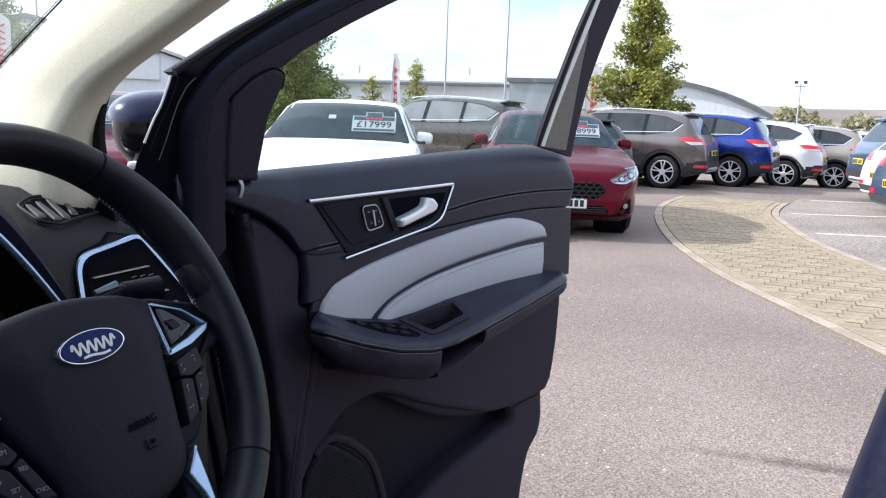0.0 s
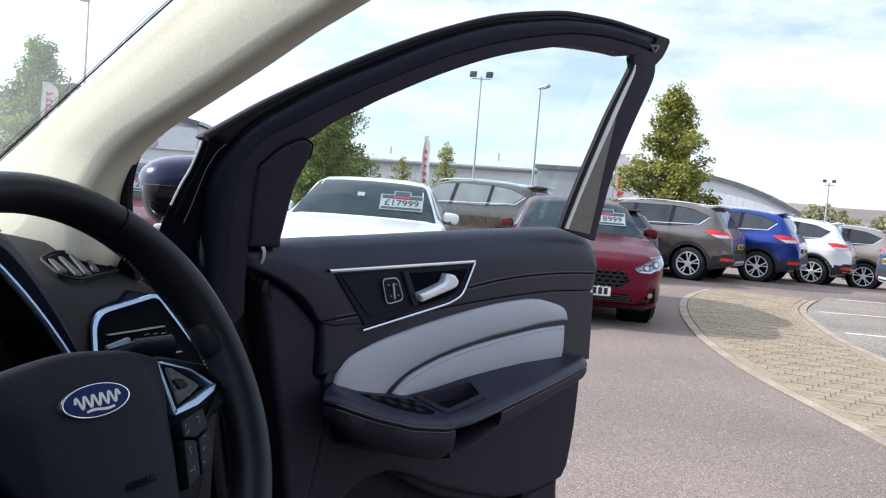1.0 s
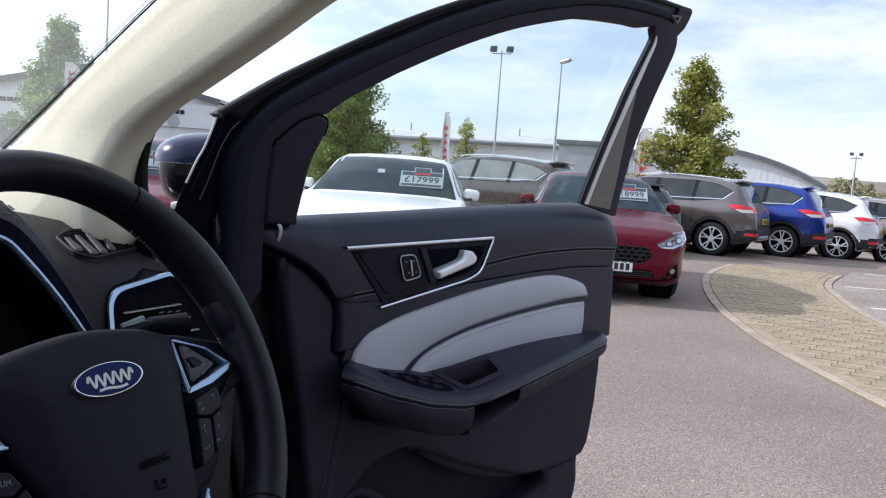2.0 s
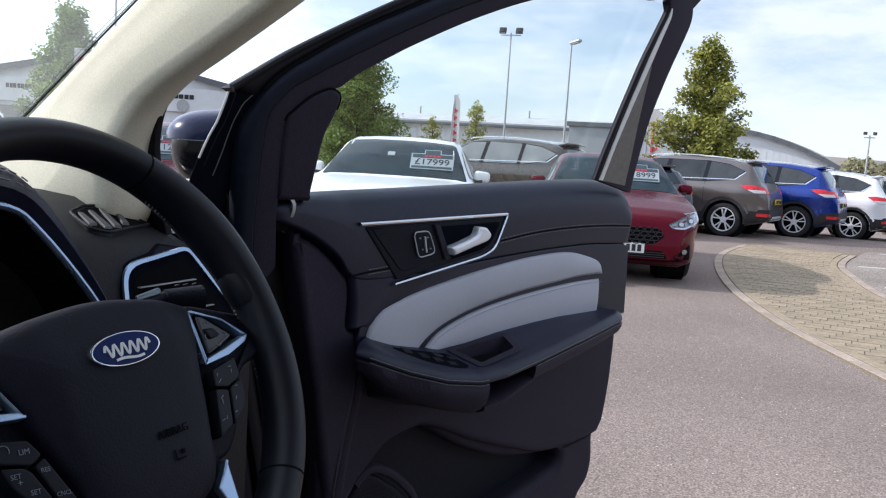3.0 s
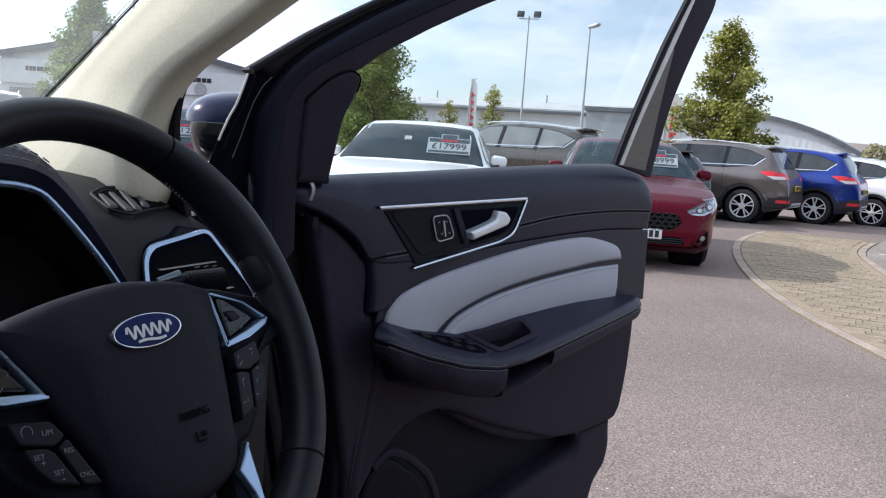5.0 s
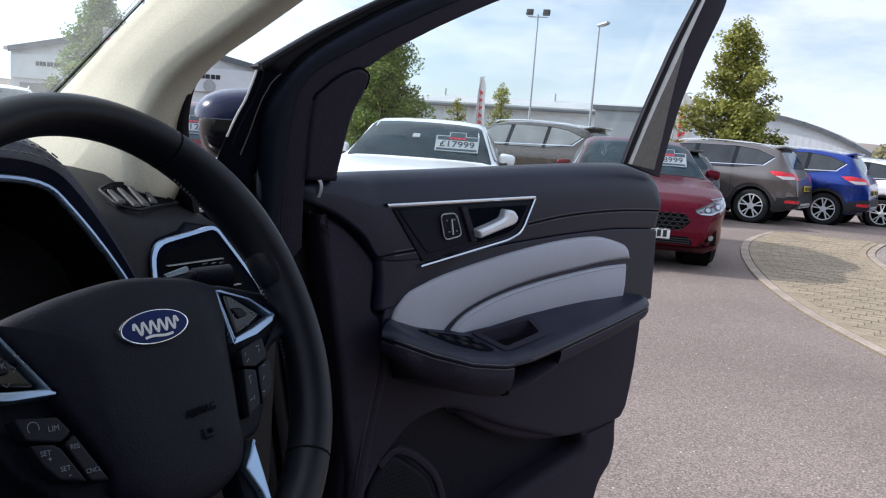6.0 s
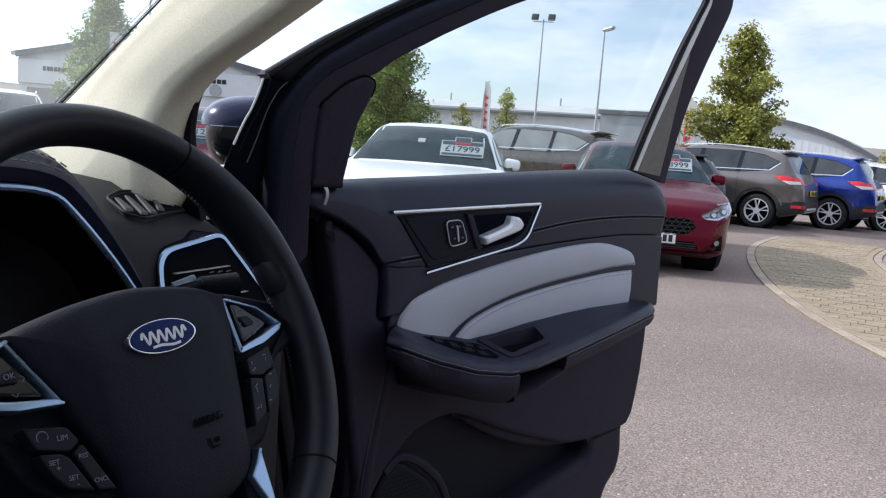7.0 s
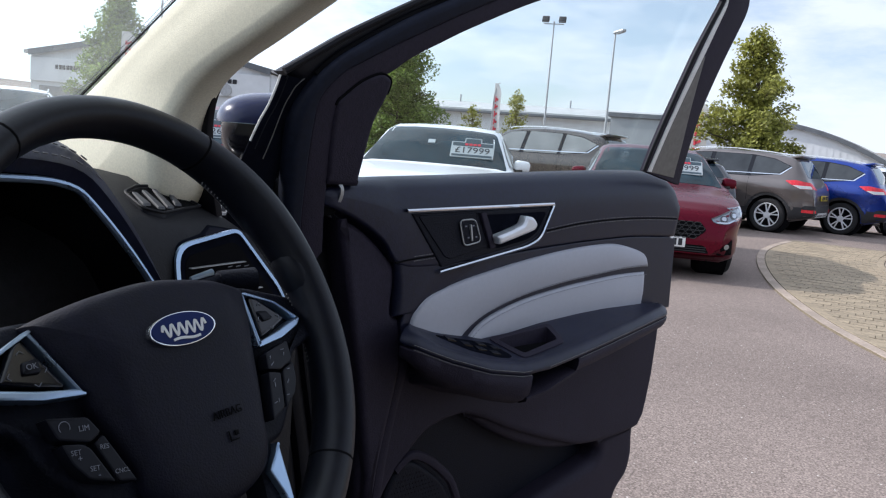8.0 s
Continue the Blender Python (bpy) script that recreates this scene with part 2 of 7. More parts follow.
BOARD_GREEN = material("price_board_dark", (0.035, 0.06, 0.075), 0.5, vary=0.1, scale=8)
RED_PRINT = material("red_print", (0.50, 0.03, 0.05), 0.55, vary=0.1, scale=10)
CREAM_CLOTH = material("cream_pillar_cloth", (0.71, 0.665, 0.525), 0.95, vary=0.07, scale=420, bump=0.22, bump_scale=800, stain=0.05, stain_scale=6)
BLACK_LEATHER = material("black_leather", (0.0078, 0.0092, 0.0270), 0.45, specular=0.36, vary=0.2, scale=120, bump=0.12, bump_scale=330, stain=0.15, stain_scale=9)
RIM_LEATHER = material("steering_wheel_leather", (0.0038, 0.0048, 0.0095), 0.45, specular=0.30, vary=0.2, scale=90, bump=0.05, bump_scale=300, stain=0.2, stain_scale=11)
BLACK_PLASTIC = material("black_grained_plastic", (0.0056, 0.0068, 0.0138), 0.6, specular=0.16, vary=0.2, scale=150, bump=0.45, bump_scale=420, stain=0.15, stain_scale=7)
GREY_UPRIGHT = material("grey_gloss_and_metal", (0.140, 0.135, 0.126), 0.5, vary=0.16, scale=90, bump=0.15)
DOOR_PLASTIC = material("charcoal_door_plastic", (0.0245, 0.0205, 0.0350), 0.65, specular=0.18, vary=0.15, scale=150, bump=0.4, bump_scale=420, stain=0.12, stain_scale=6)
DASH_SKIN = material("soft_dash_skin", (0.0160, 0.0158, 0.0180), 0.62, specular=0.22, vary=0.2, scale=150, bump=0.4, bump_scale=420, stain=0.1, stain_scale=7)
AIRBAG_SKIN = material("airbag_cover_plastic", (0.0060, 0.0060, 0.0140), 0.60, specular=0.20, vary=0.2, scale=120, bump=0.22, bump_scale=620, stain=0.12, stain_scale=10)
GLOSS_BLACK = material("gloss_black", (0.004, 0.004, 0.0065), 0.16, specular=0.35, vary=0.2, scale=20, coat=0.15)
FRAME_COVER = material("black_frame_cover", (0.0085, 0.0110, 0.0220), 0.6, specular=0.14, vary=0.2, scale=120, bump=0.1, bump_scale=330)
SATIN_BLACK = material("satin_black_trim", (0.0060, 0.0066, 0.0110), 0.45, specular=0.18, vary=0.2, scale=40, bump=0.1)
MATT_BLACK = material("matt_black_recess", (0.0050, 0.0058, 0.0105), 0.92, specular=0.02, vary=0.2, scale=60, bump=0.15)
SEAL_RUBBER = material("seal_rubber", (0.005, 0.005, 0.008), 0.55, specular=0.22, vary=0.2, scale=60, bump=0.15)
BOUNCE_PANEL = material("cabin_bounce_panel", (0.66, 0.63, 0.57), 0.7, vary=0.06, scale=20, bump=0.2, bump_scale=200, stain=0.05)
WHITE_LEATHER = material("pale_grey_leather", (0.42, 0.43, 0.485), 0.5, vary=0.02, scale=140, bump=0.12, bump_scale=330, stain=0.06, stain_scale=5)
SEAM_THREAD = material("grey_thread", (0.16, 0.155, 0.16), 0.8, vary=0.2, scale=300)
BUTTON_PRINT = material("grey_button_print", (0.17, 0.18, 0.21), 0.6, vary=0.05)
BLUE_ENAMEL = material("blue_enamel", (0.004, 0.014, 0.095), 0.35, specular=0.12, vary=0.1, scale=40)
SCREEN_BLACK = material("cluster_screen", (0.004, 0.004, 0.005), 0.15, vary=0.2, scale=20)
LENS_GREY = material("vent_slat_plastic", (0.075, 0.075, 0.08), 0.5, vary=0.15, scale=80)
GLASS = clear_glass("clear_pane", (0.95, 0.98, 0.975), most=0.08)
SCREEN_GLASS = clear_glass("windscreen_pane", (0.90, 0.95, 0.92), haze=0.10)
BARK = material("bark", (0.10, 0.08, 0.06), 0.95, vary=0.35, scale=14, bump=0.8, bump_scale=40)
LEAF = leaf_material("maple_leaves", (0.28, 0.285, 0.065))
LEAF_DARK = leaf_material("dark_leaves", (0.19, 0.26, 0.06))
HEDGE_LEAF = leaf_material("hedge_leaves", (0.30, 0.28, 0.16))
POLE_STEEL = material("galvanised_steel", (0.42, 0.43, 0.44), 0.5, metal=0.7, vary=0.12, scale=10)
LAMP_GLASS = material("lamp_glass", (0.35, 0.36, 0.37), 0.2, vary=0.1)
SHED_WALL = material("pale_cladding", (0.70, 0.72, 0.73), 0.6, vary=0.05, scale=1.5, stain=0.06, stain_scale=0.3)
SHED_GREY = material("grey_cladding", (0.34, 0.36, 0.37), 0.6, vary=0.06, scale=1.5, stain=0.06, stain_scale=0.3)
SHED_ROOF = material("shed_roof_sheet", (0.50, 0.50, 0.49), 0.55, vary=0.08, scale=1.2, stain=0.1, stain_scale=0.3)
ROOF_EDGE = material("dark_roof_edge", (0.12, 0.13, 0.14), 0.5, vary=0.1, scale=3)
SHUTTER = material("grey_shutter", (0.20, 0.20, 0.20), 0.6, vary=0.1, scale=4)
BANNER_CLOTH = material("banner_cloth", (0.62, 0.62, 0.62), 0.8, vary=0.06, scale=5)
MOOR = material("moorland", (0.27, 0.225, 0.19), 0.95, vary=0.25, scale=0.02, stain=0.35, stain_scale=0.004)


# ---- building helpers ----
import itertools

from mathutils.geometry import tessellate_polygon


def mesh_object(name, bm, mat, parent=None, label="", smooth=True, split=40):
    """Link a bmesh as one object; faces shade smooth but for edges sharper than split degrees."""
    bmesh.ops.recalc_face_normals(bm, faces=bm.faces)
    if smooth:
        for f in bm.faces:
            f.smooth = True
        for e in bm.edges:
            if len(e.link_faces) == 2 and e.calc_face_angle(0) > radians(split):
                e.smooth = False
    me = bpy.data.meshes.new(name)
    bm.to_mesh(me)
    bm.free()
    me.materials.append(mat)
    ob = new(name, me)
    if parent:
        ob.parent = parent
    if label:
        ob["label"] = label
    return ob


def part(name, bm, mat, parent, label="", smooth=True, split=40):
    return mesh_object(name, bm, mat, parent, label, smooth, split)


def thing(name, label, category, m=None, group="", kind=""):
    ob = new(name)
    ob.empty_display_size = 0.1
    if m is not None:
        ob.matrix_basis = m
    return tagged(ob, label, category, group, kind)


def add_box(bm, size, m=None, bevel=0.0, segments=2):
    """A box of that size about the pose m, with rounded edges."""
    got = bmesh.ops.create_cube(bm, size=1.0, matrix=(m or Matrix()) @ Matrix.Diagonal((*size, 1)))
    if bevel:
        edges = {e for v in got["verts"] for e in v.link_edges}
        bmesh.ops.bevel(bm, geom=list(edges), offset=bevel, segments=segments, profile=0.5, affect="EDGES")
    return bm


def box_bm(size, m=None, bevel=0.0, segments=2):
    return add_box(bmesh.new(), size, m, bevel, segments)


def add_rod(bm, a, b, r0, r1=None, sides=10):
    """A tapered round bar from a to b."""
    a, b = Vector(a), Vector(b)
    r1 = r0 if r1 is None else r1
    q = (b - a).to_track_quat("Z", "Y").to_matrix()
    rings = []
    for p, r in ((a, r0), (b, r1)):
        rings.append([bm.verts.new(p + q @ Vector((r * math.cos(i * 2 * math.pi / sides), r * math.sin(i * 2 * math.pi / sides), 0))) for i in range(sides)])
    for i in range(sides):
        j = (i + 1) % sides
        bm.faces.new((rings[0][i], rings[0][j], rings[1][j], rings[1][i]))
    bm.faces.new(rings[0][::-1])
    bm.faces.new(rings[1])
    return bm


def add_sweep(bm, points, section, up=(0, 0, 1), closed=False, cap=True):
    """Carry a closed section (x to the side, y up) along points."""
    pts = [Vector(p) for p in points]
    rings, n = [], len(pts)
    for i, p in enumerate(pts):
        a = pts[(i - 1) % n] if closed or i else p
        b = pts[(i + 1) % n] if closed or i < n - 1 else p
        along = (b - a).normalized()
        side = along.cross(Vector(up)).normalized()
        top = side.cross(along)
        rings.append([bm.verts.new(p + side * x + top * y) for x, y in section])
    k = len(section)
    for i in range(n if closed else n - 1):
        r, s = rings[i], rings[(i + 1) % n]
        for j in range(k):
            bm.faces.new((r[j], r[(j + 1) % k], s[(j + 1) % k], s[j]))
    if cap and not closed:
        bm.faces.new(rings[0][::-1])
        bm.faces.new(rings[-1])
    return bm


def curve(points, steps=8, closed=False):
    """A smooth line (Catmull-Rom) through points of any dimension."""
    pts = [np.array(p, float) for p in points]
    n, out = len(pts), []
    for i in range(n if closed else n - 1):
        p0 = pts[(i - 1) % n] if closed or i else 2 * pts[0] - pts[1]
        p1, p2 = pts[i], pts[(i + 1) % n]
        p3 = pts[(i + 2) % n] if closed or i + 2 < n else 2 * pts[-1] - pts[-2]
        for k in range(steps):
            t = k / steps
            out.append(0.5 * (2 * p1 + (p2 - p0) * t + (2 * p0 - 5 * p1 + 4 * p2 - p3) * t * t + (3 * p1 - p0 - 3 * p2 + p3) * t ** 3))
    if not closed:
        out.append(pts[-1])
    return [tuple(float(c) for c in p) for p in out]


def rounded(points, r=0.01, steps=4):
    """A closed outline with its corners rounded by r (or by each point's own third number)."""
    out, n = [], len(points)
    for i in range(n):
        p = Vector(points[i][:2])
        rr = points[i][2] if len(points[i]) > 2 else r
        a, b = Vector(points[i - 1][:2]) - p, Vector(points[(i + 1) % n][:2]) - p
        rr = min(rr, a.length * 0.45, b.length * 0.45)
        s, e = p + a.normalized() * rr, p + b.normalized() * rr
        for k in range(steps + 1):
            t = k / steps
            out.append(tuple((1 - t) ** 2 * s + 2 * t * (1 - t) * p + t * t * e))
    return out


def add_slab(bm, outline, place, low, high, bevel=0.0, segments=2):
    """A plate with that outline between two offsets; place(u, v, w) maps to space. The high side has rounded edges."""
    levels = [(low, 0.0)]
    if bevel:
        for k in range(segments + 1):
            a = 0.5 * math.pi * k / segments
            levels.append((high - bevel + bevel * math.sin(a), bevel * (1 - math.cos(a))))
    else:
        levels.append((high, 0.0))
    pts = [Vector(p) for p in outline]
    area = sum(pts[i - 1].x * pts[i].y - pts[i].x * pts[i - 1].y for i in range(len(pts)))
    if bevel:
        levels.append((high, bevel * 1.3))
    n, rings = len(pts), []
    normals = []
    for i in range(n):
        d = (pts[(i + 1) % n] - pts[i - 1])
        d = d.normalized() if d.length > 1e-9 else Vector((1, 0))
        normals.append(Vector((-d.y, d.x)) * (1 if area > 0 else -1))
    for w, inset in levels:
        rings.append([bm.verts.new(place(*(p + nn * inset), w)) for p, nn in zip(pts, normals)])
    for r, s in zip(rings, rings[1:]):
        for i in range(n):
            j = (i + 1) % n
            bm.faces.new((r[i], r[j], s[j], s[i]))
    for tri in tessellate_polygon([[Vector((*p, 0)) for p in outline]]):
        for ring in (rings[-1], rings[0]):
            vs = [ring[i] for i in tri]
            if len(set(vs)) == 3:
                try:
                    bm.faces.new(vs)
                except ValueError:
                    pass
    return bm


def resample(line, n):
    """n points at even steps along a line."""
    pts = [Vector(p) for p in line]
    run = [0.0]
    for a, b in zip(pts, pts[1:]):
        run.append(run[-1] + (b - a).length)
    out, i = [], 0
    for k in range(n):
        t = run[-1] * k / (n - 1)
        while i < len(run) - 2 and run[i + 1] < t:
            i += 1
        d = run[i + 1] - run[i]
        out.append(pts[i].lerp(pts[i + 1], (t - run[i]) / d if d else 0))
    return out


def add_band(bm, one, two, place, low, high, edge_one, edge_two=None, n=60, ends=True, swell=0.0):
    """A cushion between two lines (u, v) that run the same way, its edges rounded by edge_one and edge_two."""
    edge_two = edge_one if edge_two is None else edge_two
    a, b = resample(one, n), resample(two, n)
    run = [0.0]
    for i in range(1, n):
        run.append(run[-1] + ((a[i] + b[i]) / 2 - (a[i - 1] + b[i - 1]) / 2).length)
    rows = []
    for i in range(n):
        width = (b[i] - a[i]).length
        e1, e2 = min(edge_one, width * 0.48), min(edge_two, width * 0.48)
        marks = [0, 0.08 * e1, 0.3 * e1, 0.6 * e1, e1, width * 0.5 if width * 0.5 > e1 else e1, width - e2, width - 0.6 * e2, width - 0.3 * e2, width - 0.08 * e2, width]
        tip = min(run[i], run[-1] - run[i]) if ends else 9
        row = [bm.verts.new(place(*a[i], low))]
        for m in marks:
            d1, d2 = m, width - m
            drop = 0.0
            for d, e in ((d1, e1), (d2, e2), (tip, min(e1, e2))):
                if d < e and e > 0:
                    drop = max(drop, min(e1, e2, high - low) * 0.98 * (1 - math.sqrt(max(0, 1 - (1 - d / e) ** 2))) if e == tip else max(drop, min(e, high - low) * 0.98 * (1 - math.sqrt(max(0, 1 - (1 - d / e) ** 2)))))
            s = m / width if width else 0
            row.append(bm.verts.new(place(*a[i].lerp(b[i], s), high - drop + swell * math.sin(math.pi * s))))
        row.append(bm.verts.new(place(*b[i], low)))
        rows.append(row)
    for r, s in zip(rows, rows[1:]):
        for j in range(len(r) - 1):
            bm.faces.new((r[j], r[j + 1], s[j + 1], s[j]))
    bm.faces.new(rows[0])
    bm.faces.new(rows[-1][::-1])
    return bm


def text_bm(body, size, place, depth=0.001, align="CENTER", font_shear=0.0):
    """Raised lettering in the built-in font; place(u, v, w) maps to space."""
    c = bpy.data.curves.new("lettering", "FONT")
    c.body, c.size, c.align_x, c.align_y, c.extrude, c.resolution_u, c.shear = body, size, align, "CENTER", depth / 2, 3, font_shear
    ob = bpy.data.objects.new("lettering", c)
    me = bpy.data.meshes.new_from_object(ob)
    bm = bmesh.new()
    bm.from_mesh(me)
    for v in bm.verts:
        v.co = place(v.co.x, v.co.y, v.co.z + depth / 2)
    bpy.data.objects.remove(ob)
    bpy.data.curves.remove(c)
    bpy.data.meshes.remove(me)
    return bm


def lerp_table(table, s):
    """The value at s on a smooth line through (s, value) rows."""
    if s <= table[0][0]:
        return table[0][1]
    for (a, va), (b, vb) in zip(table, table[1:]):
        if s <= b:
            return va + (vb - va) * (s - a) / (b - a)
    return table[-1][1]

# ---- ground ----
def ground_z(x):
    """The yard falls gently away beyond the parked cars."""
    return -0.045 * min(max(0.0, x - 20.0), 30.0)


def make_ground():
    xs = [-900, -200, -60, -20, -8, -4, 0, 4, 8, 12, 16, 20, 22, 26, 32, 40, 50, 70, 120, 300, 900, 3000]
    ys = [-2500, -600, -150, -40, -12, 0, 12, 40, 150, 600, 2500]
    bm = bmesh.new()
    grid = [[bm.verts.new((x, y, ground_z(x))) for y in ys] for x in xs]
    for i in range(len(xs) - 1):
        for j in range(len(ys) - 1):
            bm.faces.new((grid[i][j], grid[i + 1][j], grid[i + 1][j + 1], grid[i][j + 1]))
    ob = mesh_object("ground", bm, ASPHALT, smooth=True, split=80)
    tagged(ob, "sunlit pinkish grey tarmac yard of a car dealership", "ground", kind="structure")


make_ground()

# the paved band: its two edges as lines over x, from near to far
BAND_LEFT = curve([(1.5, -2.75), (3.4, -1.92), (5.0, -1.23), (6.2, -0.66), (7.1, -0.25), (8.0, 0.06), (9.0, 0.35), (10.0, 0.57), (11.1, 0.76), (12.2, 0.89), (13.3, 0.95), (14.6, 0.88), (15.9, 0.70)], 6)
BAND_RIGHT = curve([(1.5, -6.2), (3.4, -4.4), (5.0, -3.2), (6.4, -2.45), (7.4, -2.05), (8.5, -1.68), (9.4, -1.40), (10.3, -1.17), (11.7, -0.98), (13.0, -0.86), (14.2, -0.92), (15.5, -1.10), (17.0, -1.35)], 6)


def edge_y(line, x):
    return lerp_table(line, x)


def band_plate():
    """The bed of jointing sand under the pavers, 6 mm over the tarmac."""
    bm = bmesh.new()
    rows = []
    for k in range(60):
        x = 1.5 + k * (15.9 - 1.5) / 59
        rows.append([bm.verts.new((x, edge_y(BAND_LEFT, x), z)) for z in (-0.05, 0.006)] +
                    [bm.verts.new((x, edge_y(BAND_RIGHT, x), z)) for z in (0.006, -0.05)])
    for r, s in zip(rows, rows[1:]):
        for i in range(3):
            bm.faces.new((r[i], s[i], s[i + 1], r[i + 1]))
    ob = mesh_object("pavement", bm, JOINT_SAND, smooth=False)
    return tagged(ob, "curved band of sandy block paving set into the tarmac", "paving", kind="structure")


PAVING = band_plate()


def bay_surface():
    """The lighter, worn tarmac of the bays beyond the band."""
    bm = bmesh.new()
    rows = []
    for k in range(40):
        x = 5.2 + k * (16.8 - 5.2) / 39
        rows.append([bm.verts.new((x, edge_y(BAND_RIGHT, x) - 0.005, 0.005)), bm.verts.new((x, -16.0, 0.005))])
    for r, s in zip(rows, rows[1:]):
        bm.faces.new((r[0], s[0], s[1], r[1]))
    ob = mesh_object("bay_surface", bm, BAY_ASPHALT, smooth=False)
    tagged(ob, "worn speckled tarmac of the parking bays", "parking bay", kind="structure")
    for (xa, ya), (xb, yb) in (((13.45, -1.05), (14.8, -4.4)), ((11.0, -1.25), (12.0, -5.2)), ((16.4, -1.5), (17.3, -4.0)), ((8.6, -1.95), (9.4, -5.6))):
        bm = bmesh.new()
        a, b = Vector((xa, ya, 0)), Vector((xb, yb, 0))
        side = (b - a).normalized().cross(Vector((0, 0, 1))) * 0.05
        lo = [bm.verts.new(p + Vector((0, 0, 0.006))) for p in (a - side, a + side, b + side, b - side)]
        hi = [bm.verts.new(p + Vector((0, 0, 0.010))) for p in (a - side, a + side, b + side, b - side)]
        bm.faces.new(hi)
        for i in range(4):
            bm.faces.new((lo[i], lo[(i + 1) % 4], hi[(i + 1) % 4], hi[i]))
        tagged(mesh_object("bay_line", bm, LINE_PAINT, smooth=False), "worn white painted parking bay line", "road marking", "bay lines", "structure")


bay_surface()


# ---- distance: hills, sheds, hedge ----
def make_hills():
    bm = bmesh.new()
    rows = []
    for k in range(90):
        a = radians(20 + k * 1.6)
        r = 620
        h = 19.5 + 2.5 * noise.noise((k * 0.09, 0.3, 0)) + 1.2 * noise.noise((k * 0.4, 2.0, 0))
        row = []
        for d, z in ((-200, -6), (-60, h * 0.45), (0, h), (260, h * 0.7)):
            row.append(bm.verts.new(((r + d) * math.sin(a), (r + d) * math.cos(a), z)))
        rows.append(row)
    for r, s in zip(rows, rows[1:]):
        for i in range(3):
            bm.faces.new((r[i], r[i + 1], s[i + 1], s[i]))
    tagged(mesh_object("backdrop", bm, MOOR, smooth=True, split=80), "low brown moorland ridge on the horizon", "hill", kind="structure")


make_hills()


def shed(name, label, origin, turn, length, depth, eave, ridge, wall, roof, arched=False, ribs=0.0, overhang=0.4):
    """A steel shed: its front along local x, walls with ribs, and a pitched or bowed roof sheet. The gable faces local -y."""
    root = thing(name, label, "building", pose(*origin, 0, 0, turn))
    profile = []
    for k in range(17):
        t = -1 + k / 8
        z = eave + (ridge - eave) * ((1 - t * t) if arched else (1 - abs(t)))
        profile.append((t * length / 2, z))
    bm = bmesh.new()
    front, back = [], []
    for x, z in profile:
        front.append((bm.verts.new((x, 0, -2.5)), bm.verts.new((x, 0, z))))
        back.append((bm.verts.new((x, depth, -2.5)), bm.verts.new((x, depth, z))))
    for grid in (front, back):
        for a, b in zip(grid, grid[1:]):
            bm.faces.new((a[0], b[0], b[1], a[1]))
    for a, b in ((front[0], back[0]), (front[-1], back[-1])):
        bm.faces.new((a[0], a[1], b[1], b[0]))
    part("wall", bm, wall, root, smooth=False)
    if ribs:
        bm = bmesh.new()
        count = int(length / ribs)
        for i in range(1, count):
            x = -length / 2 + i * ribs
            z = eave + (ridge - eave) * ((1 - (2 * x / length) ** 2) if arched else (1 - abs(2 * x / length)))
            add_box(bm, (0.09, 0.014, z + 2.4), pose(x, -0.007, (z - 2.4) / 2 - 0.05))
        part("cladding_rib", bm, wall, root, smooth=False)
    bm = bmesh.new()
    rows = []
    for x, z in profile:
        ex = x * (1 + 2 * overhang / length)
        rows.append([bm.verts.new(p) for p in ((ex, -overhang, z + 0.02), (ex, depth + overhang, z + 0.02), (ex, depth + overhang, z + 0.22), (ex, -overhang, z + 0.22))])
    for a, b in zip(rows, rows[1:]):
        for i in range(4):
            bm.faces.new((a[i], a[(i + 1) % 4], b[(i + 1) % 4], b[i]))
    bm.faces.new(rows[0])
    bm.faces.new(rows[-1][::-1])
    part("roof", bm, roof, root, smooth=False)
    bm = bmesh.new()
    for a, b in zip(profile, profile[1:]):
        d = Vector((b[0] - a[0], 0, b[1] - a[1]))
        add_box(bm, (d.length + 0.03, 0.06, 0.34), Matrix.Translation(((a[0] + b[0]) / 2, -overhang - 0.035, (a[1] + b[1]) / 2 + 0.08)) @ pose(0, 0, 0, 0, -math.degrees(math.atan2(d.z, d.x)), 0))
    part("roof_edge", bm, ROOF_EDGE, root, smooth=False)
    return root


# long low shed straight behind the white car, with a shallow roof seen along its eave
def long_shed():
    root = thing("warehouse", "long low pale warehouse with a shallow grey sheet roof", "building", pose(74, 29, -1.4, 0, 0, 6))
    bm = box_bm((9, 44, 6.3), pose(4.5, 0, 3.15))
    part("wall", bm, SHED_WALL, root, smooth=False)
    bm = bmesh.new()
    for k in range(44):
        add_box(bm, (0.05, 0.08, 5.2), pose(-0.025, -21.5 + k, 3.0))
    part("cladding_rib", bm, SHED_WALL, root, smooth=False)
    bm = bmesh.new()
    outline = [(-0.8, 6.0), (-0.8, 6.35), (5.0, 7.3), (12.0, 6.9), (12.0, 6.0)]
    ends = [[bm.verts.new((x, y, z)) for x, z in outline] for y in (-22.8, 22.8)]
    for i in range(5):
        j = (i + 1) % 5
        bm.faces.new((ends[0][i], ends[0][j], ends[1][j], ends[1][i]))
    bm.faces.new(ends[0])
    bm.faces.new(ends[1][::-1])
    part("roof", bm, SHED_ROOF, root, smooth=False)
    part("gutter", box_bm((0.25, 45.6, 0.3), pose(-0.95, 0, 6.05), 0.05), ROOF_EDGE, root)
    for y in (-14, -2, 10):
        part("roof_vent", add_rod(bmesh.new(), (4.6, y, 7.1), (4.6, y, 8.0), 0.09, 0.09, 8), SHED_GREY, root)


